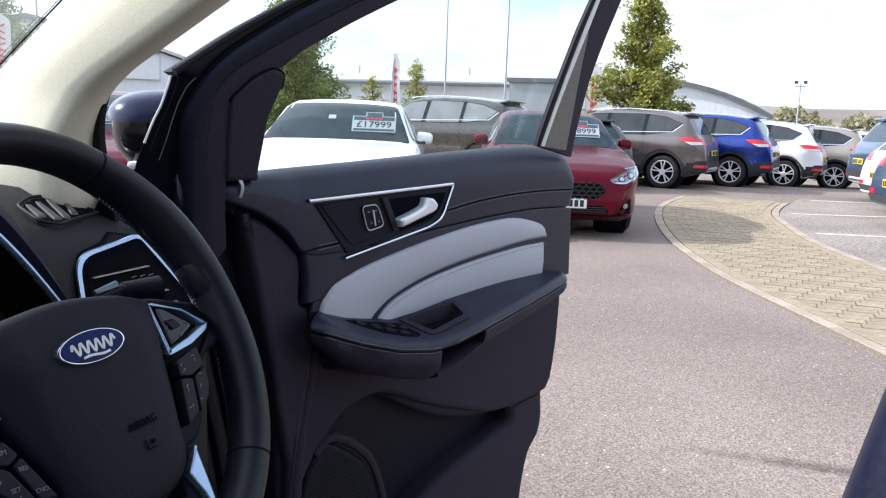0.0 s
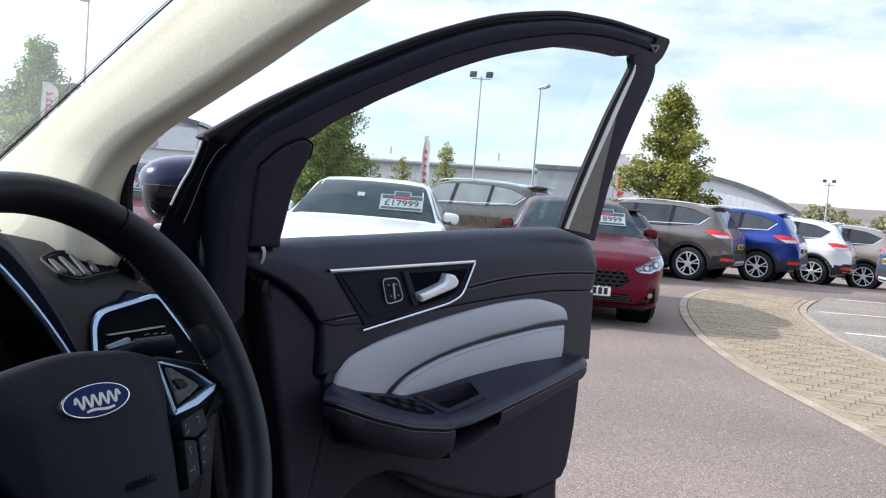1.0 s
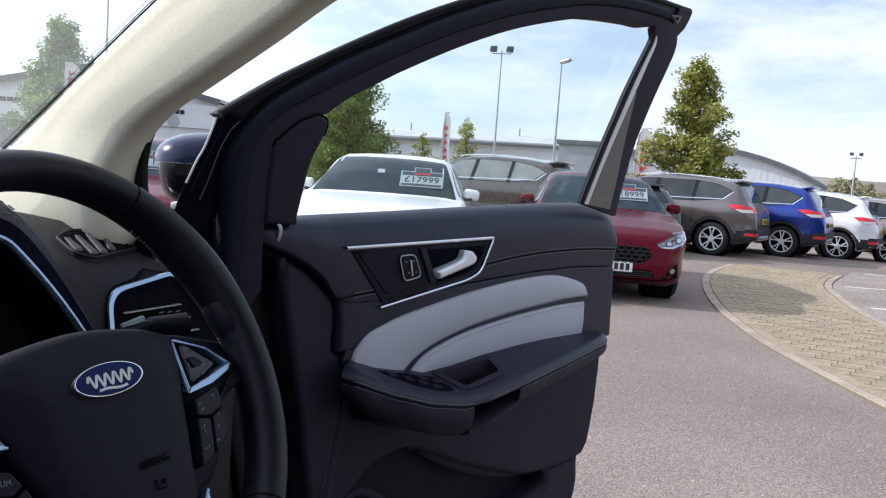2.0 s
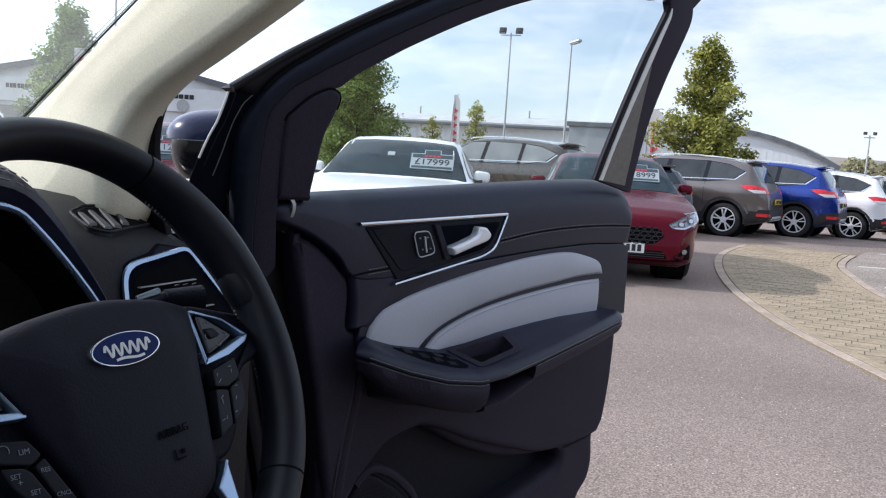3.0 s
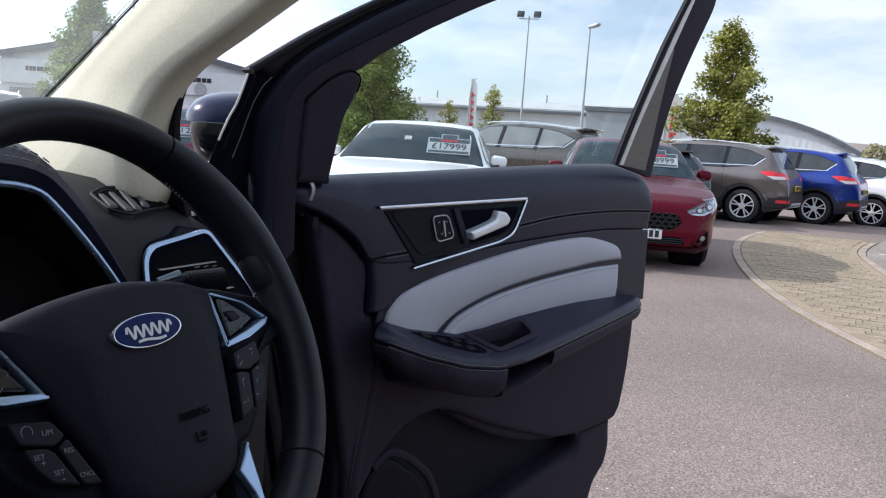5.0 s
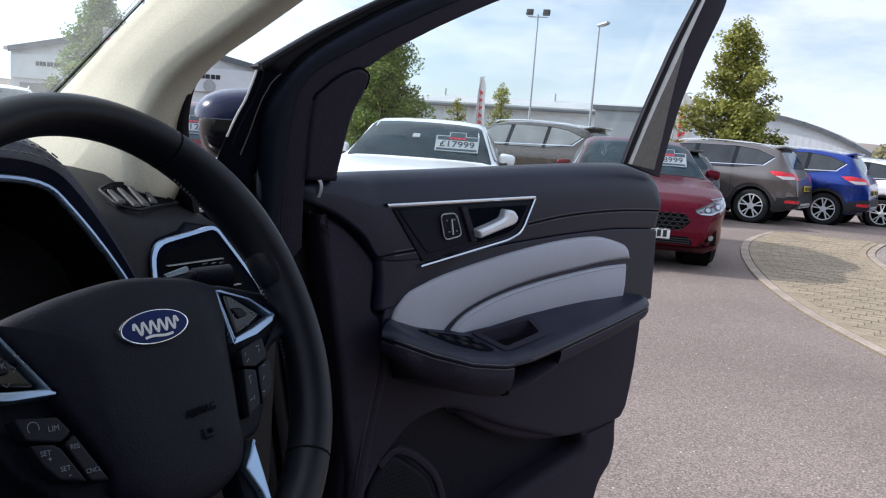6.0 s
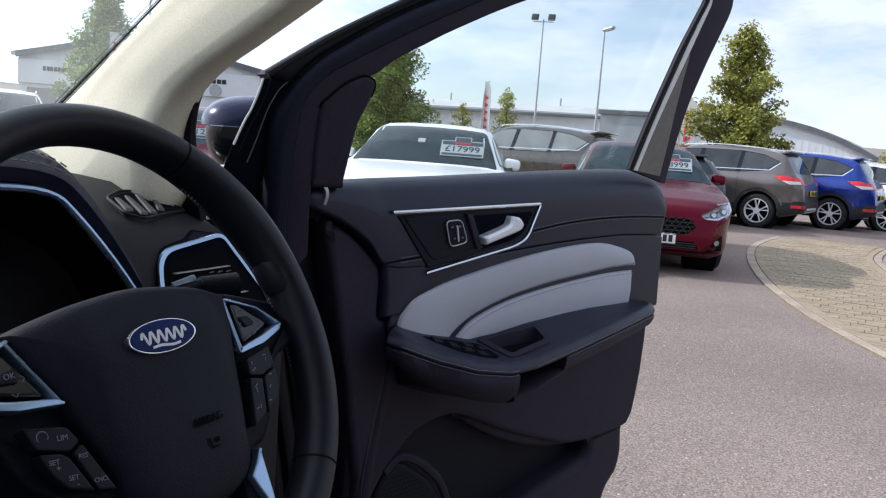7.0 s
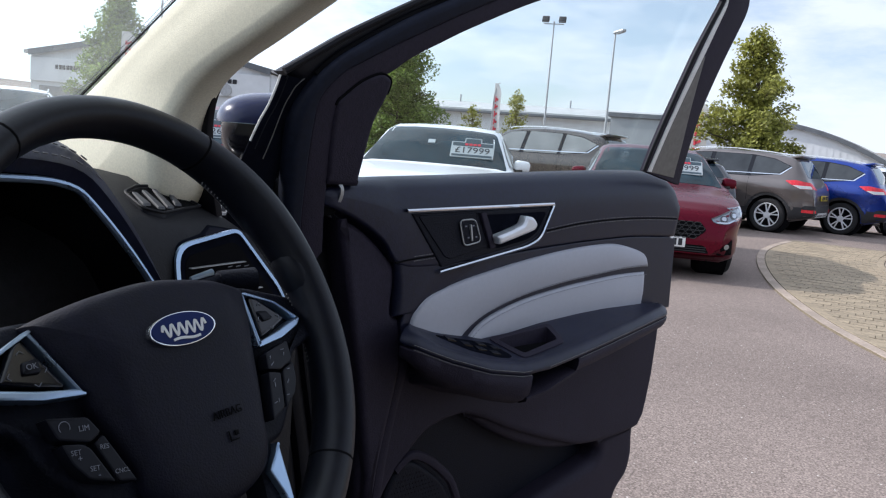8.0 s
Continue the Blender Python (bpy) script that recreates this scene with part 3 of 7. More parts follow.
long_shed()
block = thing("flat_roofed_block", "small grey clad block with a dark roof edge", "building", pose(60, 15.2, -1.4, 0, 0, 4))
part("wall", box_bm((6, 4.6, 5.7), pose(3, 0, 2.85)), SHED_GREY, block, smooth=False)
bm = box_bm((6.4, 5.0, 0.35), pose(3, 0, 5.85), 0.03)
part("roof", bm, ROOF_EDGE, block, smooth=False)
shed("arched_warehouse", "pale ribbed warehouse with a bowed dark roof edge", (70, 8.5, -1.4), -90, 20, 26, 3.7, 6.5, SHED_WALL, SHED_ROOF, arched=True, ribs=0.5)

# the dealer showroom with two signboards, ahead of the car
showroom = shed("showroom", "white dealer showroom with a shallow gable and signboards", (34.9, 38.6, -1.4), -62, 14.5, 18, 5.9, 7.5, SHED_WALL, SHED_ROOF, ribs=0.6, overhang=0.3)
part("signboard", box_bm((14.4, 0.14, 1.4), pose(0, -0.12, 5.05), 0.02), SHED_WALL, showroom, "plain white fascia board", smooth=False)
for x0, widths in ((-5.6, (0.22, 0.2, 0.24, 0.2, 0.22, 0.2, 0.24, 0.2)), (3.9, (0.30, 0.28, 0.32, 0.30, 0.32))):
    x = x0
    for wd in widths:
        part("sign_bar", box_bm((wd * 0.8, 0.04, 0.26), pose(x, -0.21, 5.25), 0.03), INK, showroom, "dark lettering-sized bar", smooth=False)
        x += wd
bm = bmesh.new()
bmesh.ops.create_cone(bm, cap_ends=True, segments=28, radius1=0.36, radius2=0.36, depth=0.06, matrix=pose(4.6, -0.22, 4.72, 90))
disc = part("sign_roundel", bm, POLE_STEEL, showroom, "plain round metal emblem")
part("shutter_door", box_bm((2.6, 0.12, 3.0), pose(-5.4, -0.05, 2.6), 0.02), SHUTTER, showroom, smooth=False)
for k in range(3):
    win = part("window", box_bm((2.2, 0.1, 2.4), pose(-2.0 + 2.8 * k, -0.04, 2.4), 0.02), CAR_GLASS, showroom, "dark showroom window", smooth=False)


# ---- lamp posts and banners ----
def lamp_post(x, y, height, kind, turn=0, head=1.0):
    z0 = ground_z(x)
    root = thing("lamp_post", "tall grey steel lamp post with " + ("twin floodlights" if kind == "twin" else "a single lantern"), "lamp post", pose(x, y, z0, 0, 0, turn), "lamp posts")
    bm = add_rod(bmesh.new(), (0, 0, 0), (0, 0, 1.2), 0.11, 0.10, 14)
    add_rod(bm, (0, 0, 1.15), (0, 0, height), 0.075, 0.045, 14)
    part("pole", bm, POLE_STEEL, root)
    part("base_plate", box_bm((0.36, 0.36, 0.03), pose(0, 0, 0.015), 0.008), POLE_STEEL, root)
    if kind == "twin":
        bm = add_rod(bmesh.new(), (0, -0.62 * head, height - 0.15), (0, 0.62 * head, height - 0.15), 0.03, 0.03, 8)
        part("crossbar", bm, POLE_STEEL, root)
        for s in (-0.52 * head, 0.52 * head):
            lamp = part("floodlight", box_bm((0.18 * head, 0.44 * head, 0.40 * head), pose(-0.05, s, height + 0.12, 0, 35, 0), 0.03), CLADDING, root)
            part("lamp_glass", box_bm((0.02, 0.36 * head, 0.31 * head), pose(-0.05 - 0.07 * head, s, height + 0.075, 0, 35, 0), 0.005), LAMP_GLASS, lamp)
    else:
        bm = box_bm((0.75, 0.26, 0.14), pose(-0.3, 0, height + 0.05, 0, 8, 0), 0.05, 3)
        lamp = part("lantern", bm, POLE_STEEL, root)
        part("lamp_glass", box_bm((0.5, 0.2, 0.05), pose(-0.36, 0, height - 0.02, 0, 8, 0), 0.02), LAMP_GLASS, lamp)


lamp_post(48, 18.2, 10.55, "twin", 12)
lamp_post(42, 12.4, 8.7, "single", 60)
lamp_post(60, -2.9, 5.85, "twin", 0, 0.55)
lamp_post(27.9, 30.2, 9.5, "single", -40)


def banner(x, y, height, width, turn, drop):
    """A feather banner: a bowed pole with a narrow pale cloth and red bars of unread print."""
    root = thing("feather_banner", "pale feather banner with red print on a bowed pole", "banner", pose(x, y, ground_z(x), 0, 0, turn), "banners")
    line = curve([(0, 0, 0), (0, 0, height * 0.5), (0.02, 0, height * 0.85), (0.10, 0, height * 0.97), (width * 0.8, 0, height)], 6)
    bm = bmesh.new()
    add_sweep(bm, line, [(0.016 * math.cos(a), 0.016 * math.sin(a)) for a in np.linspace(0, 2 * math.pi, 8, endpoint=False)], up=(0, 1, 0.01))
    part("pole", bm, POLE_STEEL, root)
    part("foot", box_bm((0.6, 0.6, 0.08), pose(0, 0, 0.04), 0.02), CLADDING, root)
    bm = bmesh.new()
    rows = []
    for k in range(25):
        t = k / 24
        z = drop + (height - drop) * t
        w = width * (1 if t < 0.9 else 1 - 0.5 * (t - 0.9) / 0.1)
        row = []
        for j in range(5):
            u = j / 4
            px, pz = 0.03 + w * u, z + 0.04 * u * (1 - t)
            row.append(bm.verts.new((px, 0.05 * math.sin(3.1 * t + 2.2 * u) * u, pz - 0.02)))
        rows.append(row)
    for r, s in zip(rows, rows[1:]):
        for a, b, c, d in zip(r, r[1:], s[1:], s):
            bm.faces.new((a, b, c, d))
    bmesh.ops.solidify(bm, geom=list(bm.faces), thickness=0.006)
    cloth = part("cloth", bm, BANNER_CLOTH, root)
    bm = bmesh.new()
    rnd = random.Random(int(x * 10))
    z = drop + 0.18
    while z < height - 0.45:
        hh = 0.14 + 0.05 * rnd.random()
        for side in (-1, 1):
            add_box(bm, (width * 0.42, 0.008, hh * 0.42), pose(width * 0.52, 0.03 * math.sin(3.1 * (z - drop) / (height - drop) + 1.1) + side * 0.012, z + hh / 2, 0, 24 * rnd.choice((-1, 1)), 0))
        add_box(bm, (width * 0.12, 0.07, hh), pose(width * 0.36, 0.02, z + hh / 2))
        z += hh + 0.07
    part("print_bar", bm, RED_PRINT, cloth, "red bars of unread print", smooth=False)


banner(24.0, 10.75, 3.5, 0.26, -88, 1.0)
banner(22.0, 4.0, 3.0, 0.46, -100, 0.7)
banner(24.25, 28.60, 5.05, 0.62, -48, 2.4)


# ---- trees ----
def tree(x, y, height, crown_low, spread, mat, seed, leaves=5200, lean=0.0, leaf=0.16, taper=0.8, clump=0.2, limbs=40, label="leafy green tree with a slim trunk"):
    """A tapered trunk with rising limbs, each carrying a few clumps of small leaves; taper: how far the crown narrows to its top."""
    z0 = ground_z(x)
    root = thing("tree", label, "tree", pose(x, y, z0), "trees")
    rnd = random.Random(seed)
    bm = bmesh.new()
    trunk = curve([(0, 0, 0), (0.05, 0.03, height * 0.3), (lean * 0.5, -0.04, height * 0.6), (lean, 0.02, height * 0.96)], 5)
    for i, (a, b) in enumerate(zip(trunk, trunk[1:])):
        k0, k1 = i / (len(trunk) - 1), (i + 1) / (len(trunk) - 1)
        add_rod(bm, a, b, 0.13 * (1 - k0) + 0.015, 0.13 * (1 - k1) + 0.015, 9)
    clumps = []
    for i in range(limbs):
        f = i / (limbs - 1)
        t = (crown_low + (height * 0.93 - crown_low) * f) / height
        base = Vector(lerp_point(trunk, t / 0.96))
        ang = i * 2.4 + rnd.uniform(-0.5, 0.5)
        reach = spread * (1.0 - taper * f) * min(1.0, 0.62 + 1.9 * f) * rnd.uniform(0.62, 1.12)
        tip = base + Vector((math.cos(ang) * reach, math.sin(ang) * reach, reach * rnd.uniform(0.15, 0.55)))
        add_rod(bm, base, tip, 0.035 * (1 - 0.6 * f), 0.008, 6)
        n_here = 3 + int(reach / 0.28)
        for k in range(n_here):
            q = 0.22 + 0.80 * (k + rnd.uniform(0.1, 0.9)) / n_here
            c = base.lerp(tip, q) + Vector((rnd.gauss(0, 0.12), rnd.gauss(0, 0.12), rnd.gauss(0, 0.10))) * reach * 0.75
            clumps.append((c, clump * rnd.uniform(0.6, 1.25)))
            if k > 1 and rnd.random() < 0.5:
                add_rod(bm, base.lerp(tip, q * 0.9), c, 0.010, 0.004, 5)
    clumps.append((Vector(trunk[-1]) + Vector((0, 0, height * 0.03)), clump * 0.6))
    part("trunk", bm, BARK, root)
    weights = list(itertools.accumulate(r ** 2 for _, r in clumps))
    verts, faces = [], []
    for i in range(leaves):
        c, r = clumps[bisect_of(weights, rnd.random() * weights[-1])]
        d = Vector((rnd.gauss(0, 1), rnd.gauss(0, 1), rnd.gauss(0, 0.75)))
        d = d * (r * 0.62) if d.length < 1.7 else d.normalized() * r * rnd.uniform(0.8, 1.25)
        s = leaf * rnd.uniform(0.6, 1.3)
        q = Euler((rnd.uniform(-1.0, 1.0), rnd.uniform(-1.0, 1.0), rnd.uniform(0, 6.3))).to_matrix()
        k = len(verts)
        for px, py, pz in ((-0.5, 0, 0), (-0.12, -0.36, 0.05), (0.5, 0, -0.06), (-0.12, 0.36, 0.05)):
            verts.append(tuple(c + d + q @ Vector((px * s, py * s, pz * s))))
        faces += [(k, k + 1, k + 2), (k, k + 2, k + 3)]
    me = bpy.data.meshes.new("crown")
    me.from_pydata(verts, [], faces)
    me.materials.append(mat)
    ob = new("crown", me)
    ob.parent = root


def bisect_of(sums, value):
    """Index of the first running sum that reaches value."""
    lo, hi = 0, len(sums) - 1
    while lo < hi:
        mid = (lo + hi) // 2
        if sums[mid] < value:
            lo = mid + 1
        else:
            hi = mid
    return lo


def lerp_point(line, t):
    t = min(max(t, 0), 0.9999) * (len(line) - 1)
    i = int(t)
    return tuple(np.array(line[i]) + (np.array(line[i + 1]) - np.array(line[i])) * (t - i))


tree(22.2, 2.50, 4.95, 0.75, 1.85, LEAF, 3, 19000, leaf=0.105, lean=0.10, taper=0.80, clump=0.235, limbs=44, label="small sunlit maple with yellow-green leaves behind the parked cars")
tree(26.0, 15.55, 5.6, 0.6, 2.05, LEAF_DARK, 7, 30000, leaf=0.115, lean=-0.1, taper=0.55, clump=0.34, limbs=54, label="dense dark green tree beside the parked cars")
tree(29.2, 18.0, 4.9, 0.7, 2.0, LEAF_DARK, 17, 16000, leaf=0.12, taper=0.6, clump=0.34, label="dense dark green tree beside the parked cars")
tree(38.0, 15.9, 5.0, 1.2, 1.25, LEAF, 11, 3600, leaf=0.12, taper=0.75, clump=0.26, limbs=22, label="thin young tree with sparse leaves")
tree(38.5, 18.6, 4.2, 1.1, 1.1, LEAF, 13, 2400, leaf=0.12, taper=0.7, clump=0.24, limbs=18, label="thin young tree with sparse leaves")
tree(26.2, 31.1, 7.5, 1.4, 2.85, LEAF_DARK, 19, 24000, leaf=0.15, taper=0.8, clump=0.38, limbs=54, label="tall green tree in front of the showroom")
tree(44.0, -3.4, 2.9, 0.6, 1.5, HEDGE_LEAF, 23, 2400, leaf=0.16, taper=0.6, clump=0.34, limbs=20, label="low bushy tree at the yard's edge")


def far_hedge():
    rnd = random.Random(31)
    verts, faces = [], []
    for i in range(14000):
        t = rnd.random()
        x, y = 64 + 4 * t + rnd.gauss(0, 0.8), -1.5 - 36 * t
        h = 2.9 + 0.9 * noise.noise((t * 14, 0, 0)) + 0.6 * noise.noise((t * 45, 3, 0))
        z = ground_z(x) + rnd.random() ** 0.7 * h * 1.35
        s = rnd.uniform(0.25, 0.5)
        q = Euler((rnd.uniform(-1.2, 1.2), rnd.uniform(-1.2, 1.2), rnd.uniform(0, 6.3))).to_matrix()
        k = len(verts)
        for px, py in ((-0.5, 0), (0, -0.4), (0.5, 0), (0, 0.4)):
            verts.append(tuple(Vector((x, y, z)) + q @ Vector((px * s, py * s, 0))))
        faces += [(k, k + 1, k + 2), (k, k + 2, k + 3)]
    me = bpy.data.meshes.new("hedge")
    me.from_pydata(verts, [], faces)
    me.materials.append(HEDGE_LEAF)
    tagged(new("hedge", me), "scrubby hedge of mixed bushes beyond the yard", "hedge", kind="stuff")


far_hedge()

# ---- parked cars ----
from mathutils.bvhtree import BVHTree

HATCH = dict(L=4.38, W=1.82, H=1.46, belt=0.98, wb=2.70, fo=0.88, r=0.325, arch=0.375, bottom=0.19,
             top=[(0, 0.52), (0.02, 0.67), (0.08, 0.75), (0.25, 0.835), (0.6, 0.92), (1.0, 0.975), (1.18, 1.0), (1.55, 1.21), (1.92, 1.385), (2.2, 1.445), (2.6, 1.46), (3.2, 1.435), (3.7, 1.36), (3.95, 1.29), (4.12, 1.12), (4.25, 0.98), (4.34, 0.86), (4.38, 0.55)])
SUV = dict(L=4.52, W=1.84, H=1.64, belt=1.08, wb=2.69, fo=0.99, tail=0.30, r=0.345, arch=0.40, bottom=0.25,
           top=[(0, 0.62), (0.02, 0.78), (0.08, 0.88), (0.3, 0.98), (0.7, 1.05), (1.05, 1.10), (1.2, 1.13), (1.55, 1.36), (1.9, 1.54), (2.2, 1.61), (2.7, 1.64), (3.4, 1.62), (3.9, 1.56), (4.08, 1.51), (4.2, 1.32), (4.33, 1.12), (4.44, 1.00), (4.5, 0.85), (4.52, 0.55)])


def car_shell(c):
    """The painted shell of a car that points to +y, as a loft of sections, with open wheel arches."""
    L, W, H, belt = c["L"], c["W"], c["H"], c["belt"]
    bm = bmesh.new()
    n_st = 92
    stations = sorted({round(L * (0.5 - 0.5 * math.cos(math.pi * k / (n_st - 1))) * 0.35 + L * k / (n_st - 1) * 0.65, 4) for k in range(n_st)})
    arcs = [c["fo"], c["fo"] + c["wb"]]
    rings = []
    for s in stations:
        T = lerp_table(c["top"], s)
        B = c["bottom"] + 0.10 * max(0, 1 - s / 0.25) + 0.14 * max(0, 1 - (L - s) / 0.4)
        plan = 1 - 0.30 * max(0, 1 - s / 0.65) ** 2.4 - c.get("tail", 0.16) * max(0, 1 - (L - s) / 0.6) ** 2.2
        half = W / 2 * plan
        sh = min(belt + 0.04 * (s / L - 0.4), T - 0.05)
        k = min(max((T - belt) / (H - belt), 0), 1)
        wr = half * (0.86 - 0.16 * k)
        zr = T - 0.025 - 0.035 * k
        lower = [(0.0, B), (half * 0.82, B), (half * 0.95, B + 0.05)]
        for i in range(9):
            t = (i + 1) / 10
            z = B + 0.05 + (sh - B - 0.05) * t
            bulge = 0.95 + 0.05 * math.sin(math.pi * min(1, t * 0.62 + 0.12)) + 0.022 * (1 if 0.66 < t < 0.84 else 0) - 0.012 * (1 if 0.35 < t < 0.58 else 0)
            lower.append((half * min(bulge, 1.012), z))
        lower.append((half * 0.955, sh))
        upper = []
        for i in range(1, 5):
            t = i / 4
            upper.append((half * 0.955 + (wr - half * 0.955) * t, sh + (zr - sh) * (t if k > 0.05 else t ** 0.6)))
        for a in (0.35, 0.7, 1.0):
            upper.append((wr * (1 - a * a * 0.999 if a < 1 else 0), zr + (T - zr) * (1 - (1 - a) ** 2)))
        prof = lower + upper
        rings.append((s, prof))
    n_rows = len(rings[0][1])
    grid = {}
    for i, (s, prof) in enumerate(rings):
        for side in (-1, 1):
            for j, (x, z) in enumerate(prof):
                y = L / 2 - s
                if x > W * 0.3:
                    for ya in arcs:
                        dy, dz = s - ya, z - c["r"]
                        d = math.hypot(dy, dz)
                        if d < c["arch"]:
                            grid[("in", side, i, j)] = True
                            if d > 1e-6 and d > c["arch"] - 0.085:
                                y, z = L / 2 - (ya + dy / d * c["arch"]), c["r"] + dz / d * c["arch"]
                                grid[("in", side, i, j)] = False
                if j in (0, n_rows - 1) and side == 1 and ("v", -1, i, j) in grid:
                    grid[("v", 1, i, j)] = grid[("v", -1, i, j)]
                else:
                    grid[("v", side, i, j)] = bm.verts.new((side * x, y, z))
    for side in (-1, 1):
        for i in range(len(rings) - 1):
            for j in range(n_rows - 1):
                ids = ((i, j), (i + 1, j), (i + 1, j + 1), (i, j + 1))
                if any(grid.get(("in", side, *q)) for q in ids):
                    continue
                vs = []
                for q in ids:
                    v = grid[("v", side, *q)]
                    if v not in vs:
                        vs.append(v)
                if len(vs) >= 3:
                    try:
                        bm.faces.new(vs if side == 1 else vs[::-1])
                    except ValueError:
                        pass
    for i in (0, len(rings) - 1):
        loop = [grid[("v", 1, i, j)] for j in range(n_rows)] + [grid[("v", -1, i, j)] for j in range(n_rows - 2, 0, -1)]
        try:
            bm.faces.new(loop)
        except ValueError:
            pass
    bmesh.ops.remove_doubles(bm, verts=list(bm.verts), dist=0.0008)
    bmesh.ops.recalc_face_normals(bm, faces=bm.faces)
    return bm


def panel_on(tree_of, outline, way, lift=0.004, cell=0.07, skirt=0.012):
    """A thin panel with that outline, laid on the shell along a direction: side (y, z), front or back (x, z), top (x, y)."""
    bm = bmesh.new()
    bm.faces.new([bm.verts.new((a, b, 0)) for a, b in outline])
    lo = [min(p[i] for p in outline) for i in (0, 1)]
    hi = [max(p[i] for p in outline) for i in (0, 1)]
    for i in (0, 1):
        q = lo[i] + cell
        while q < hi[i] - 0.005:
            co, no = [0, 0, 0], [0, 0, 0]
            co[i], no[i] = q, 1
            bmesh.ops.bisect_plane(bm, geom=list(bm.verts) + list(bm.edges) + list(bm.faces), plane_co=co, plane_no=no)
            q += cell
    lost = []
    for v in bm.verts:
        a, b = v.co.x, v.co.y
        start, d = {"right": ((3, a, b), (-1, 0, 0)), "left": ((-3, a, b), (1, 0, 0)), "front": ((a, 4, b), (0, -1, 0)),
                    "back": ((a, -4, b), (0, 1, 0)), "top": ((a, b, 4), (0, 0, -1))}[way]
        place, normal, _, _ = tree_of.ray_cast(Vector(start), Vector(d))
        if place is None:
            lost.append(v)
            continue
        if normal.dot(Vector(d)) > 0:
            normal = -normal
        v.co = place + normal * lift
    if lost:
        bmesh.ops.delete(bm, geom=lost, context="VERTS")
    if skirt and bm.faces:
        bm.normal_update()
        d = {"right": (-1, 0, 0), "left": (1, 0, 0), "front": (0, -1, 0), "back": (0, 1, 0), "top": (0, 0, -1)}[way]
        edges = [e for e in bm.edges if e.is_boundary]
        got = bmesh.ops.extrude_edge_only(bm, edges=edges)
        for v in [g for g in got["geom"] if isinstance(g, bmesh.types.BMVert)]:
            v.co += Vector(d) * skirt
    return bm


def merge_bm(*many):
    out = bmesh.new()
    for one in many:
        me = bpy.data.meshes.new("scratch")
        one.to_mesh(me)
        one.free()
        out.from_mesh(me)
        bpy.data.meshes.remove(me)
    return out


def wheel_meshes(r, style):
    """Tyre and rim of a road wheel about the origin, its face to +x."""
    w = 0.205
    tyre = bmesh.new()
    prof = [(-w / 2 + 0.01, r * 0.72), (-w / 2, r * 0.80), (-w / 2 + 0.005, r * 0.92), (-w / 2 + 0.03, r * 0.985), (-0.03, r), (0.03, r), (w / 2 - 0.03, r * 0.985), (w / 2 - 0.005, r * 0.92), (w / 2, r * 0.80), (w / 2 - 0.01, r * 0.72)]
    n = 40
    rings = [[tyre.verts.new((x, rr * math.cos(2 * math.pi * i / n), rr * math.sin(2 * math.pi * i / n))) for x, rr in prof] for i in range(n)]
    for i in range(n):
        a, b = rings[i], rings[(i + 1) % n]
        for j in range(len(prof) - 1):
            tyre.faces.new((a[j], a[j + 1], b[j + 1], b[j]))
    rim = bmesh.new()
    prof = [(w / 2 - 0.012, r * 0.71), (w / 2 - 0.004, r * 0.685), (w / 2 - 0.02, r * 0.65), (-w / 2 + 0.02, r * 0.62)]
    rings = [[rim.verts.new((x, rr * math.cos(2 * math.pi * i / n), rr * math.sin(2 * math.pi * i / n))) for x, rr in prof] for i in range(n)]
    for i in range(n):
        a, b = rings[i], rings[(i + 1) % n]
        for j in range(len(prof) - 1):
            rim.faces.new((a[j], a[j + 1], b[j + 1], b[j]))
    spokes = 5
    for k in range(spokes):
        for off in ((-0.20, 0.20) if style != "wide" else (0.0,)):
            a = 2 * math.pi * k / spokes + 0.3
            b = a + off
            half0, half1 = (0.011, 0.0125) if style != "wide" else (0.035, 0.055)
            c0 = Vector((0, math.cos(a), math.sin(a))) * r * 0.12
            c1 = Vector((0, math.cos(b), math.sin(b))) * r * 0.675
            t = (c1 - c0).normalized().cross(Vector((1, 0, 0)))
            vs = []
            for c, h, x in ((c0, half0, w / 2 - 0.035), (c1, half1, w / 2 - 0.014)):
                for sx, sh in ((0, -h), (0, h), (-0.03, h), (-0.03, -h)):
                    vs.append(rim.verts.new(c + t * sh + Vector((x + sx, 0, 0))))
            for i in range(4):
                rim.faces.new((vs[i], vs[(i + 1) % 4], vs[4 + (i + 1) % 4], vs[4 + i]))
            rim.faces.new(vs[:4])
            rim.faces.new(vs[4:][::-1])
    bmesh.ops.create_cone(rim, cap_ends=True, segments=16, radius1=r * 0.2, radius2=r * 0.16, depth=0.03, matrix=Matrix.Translation((w / 2 - 0.03, 0, 0)) @ pose(0, 0, 0, 0, 90, 0))
    disc = bmesh.new()
    bmesh.ops.create_cone(disc, cap_ends=True, segments=28, radius1=r * 0.66, radius2=r * 0.66, depth=0.02, matrix=Matrix.Translation((-0.02, 0, 0)) @ pose(0, 0, 0, 0, 90, 0))
    return tyre, rim, disc


def side_windows(c, suv):
    """Outlines (y, z) of the side glass from front to back, split at the pillars."""
    y = lambda s: c["L"] / 2 - s
    if suv:
        return [[(y(1.36), 1.12), (y(2.33), 1.10), (y(2.37), 1.525), (y(2.02), 1.50)],
                [(y(2.42), 1.10), (y(3.18), 1.11), (y(3.20), 1.525), (y(2.46), 1.535)],
                [(y(3.26), 1.115), (y(3.78), 1.18), (y(3.98), 1.35), (y(3.66), 1.47), (y(3.28), 1.52)]]
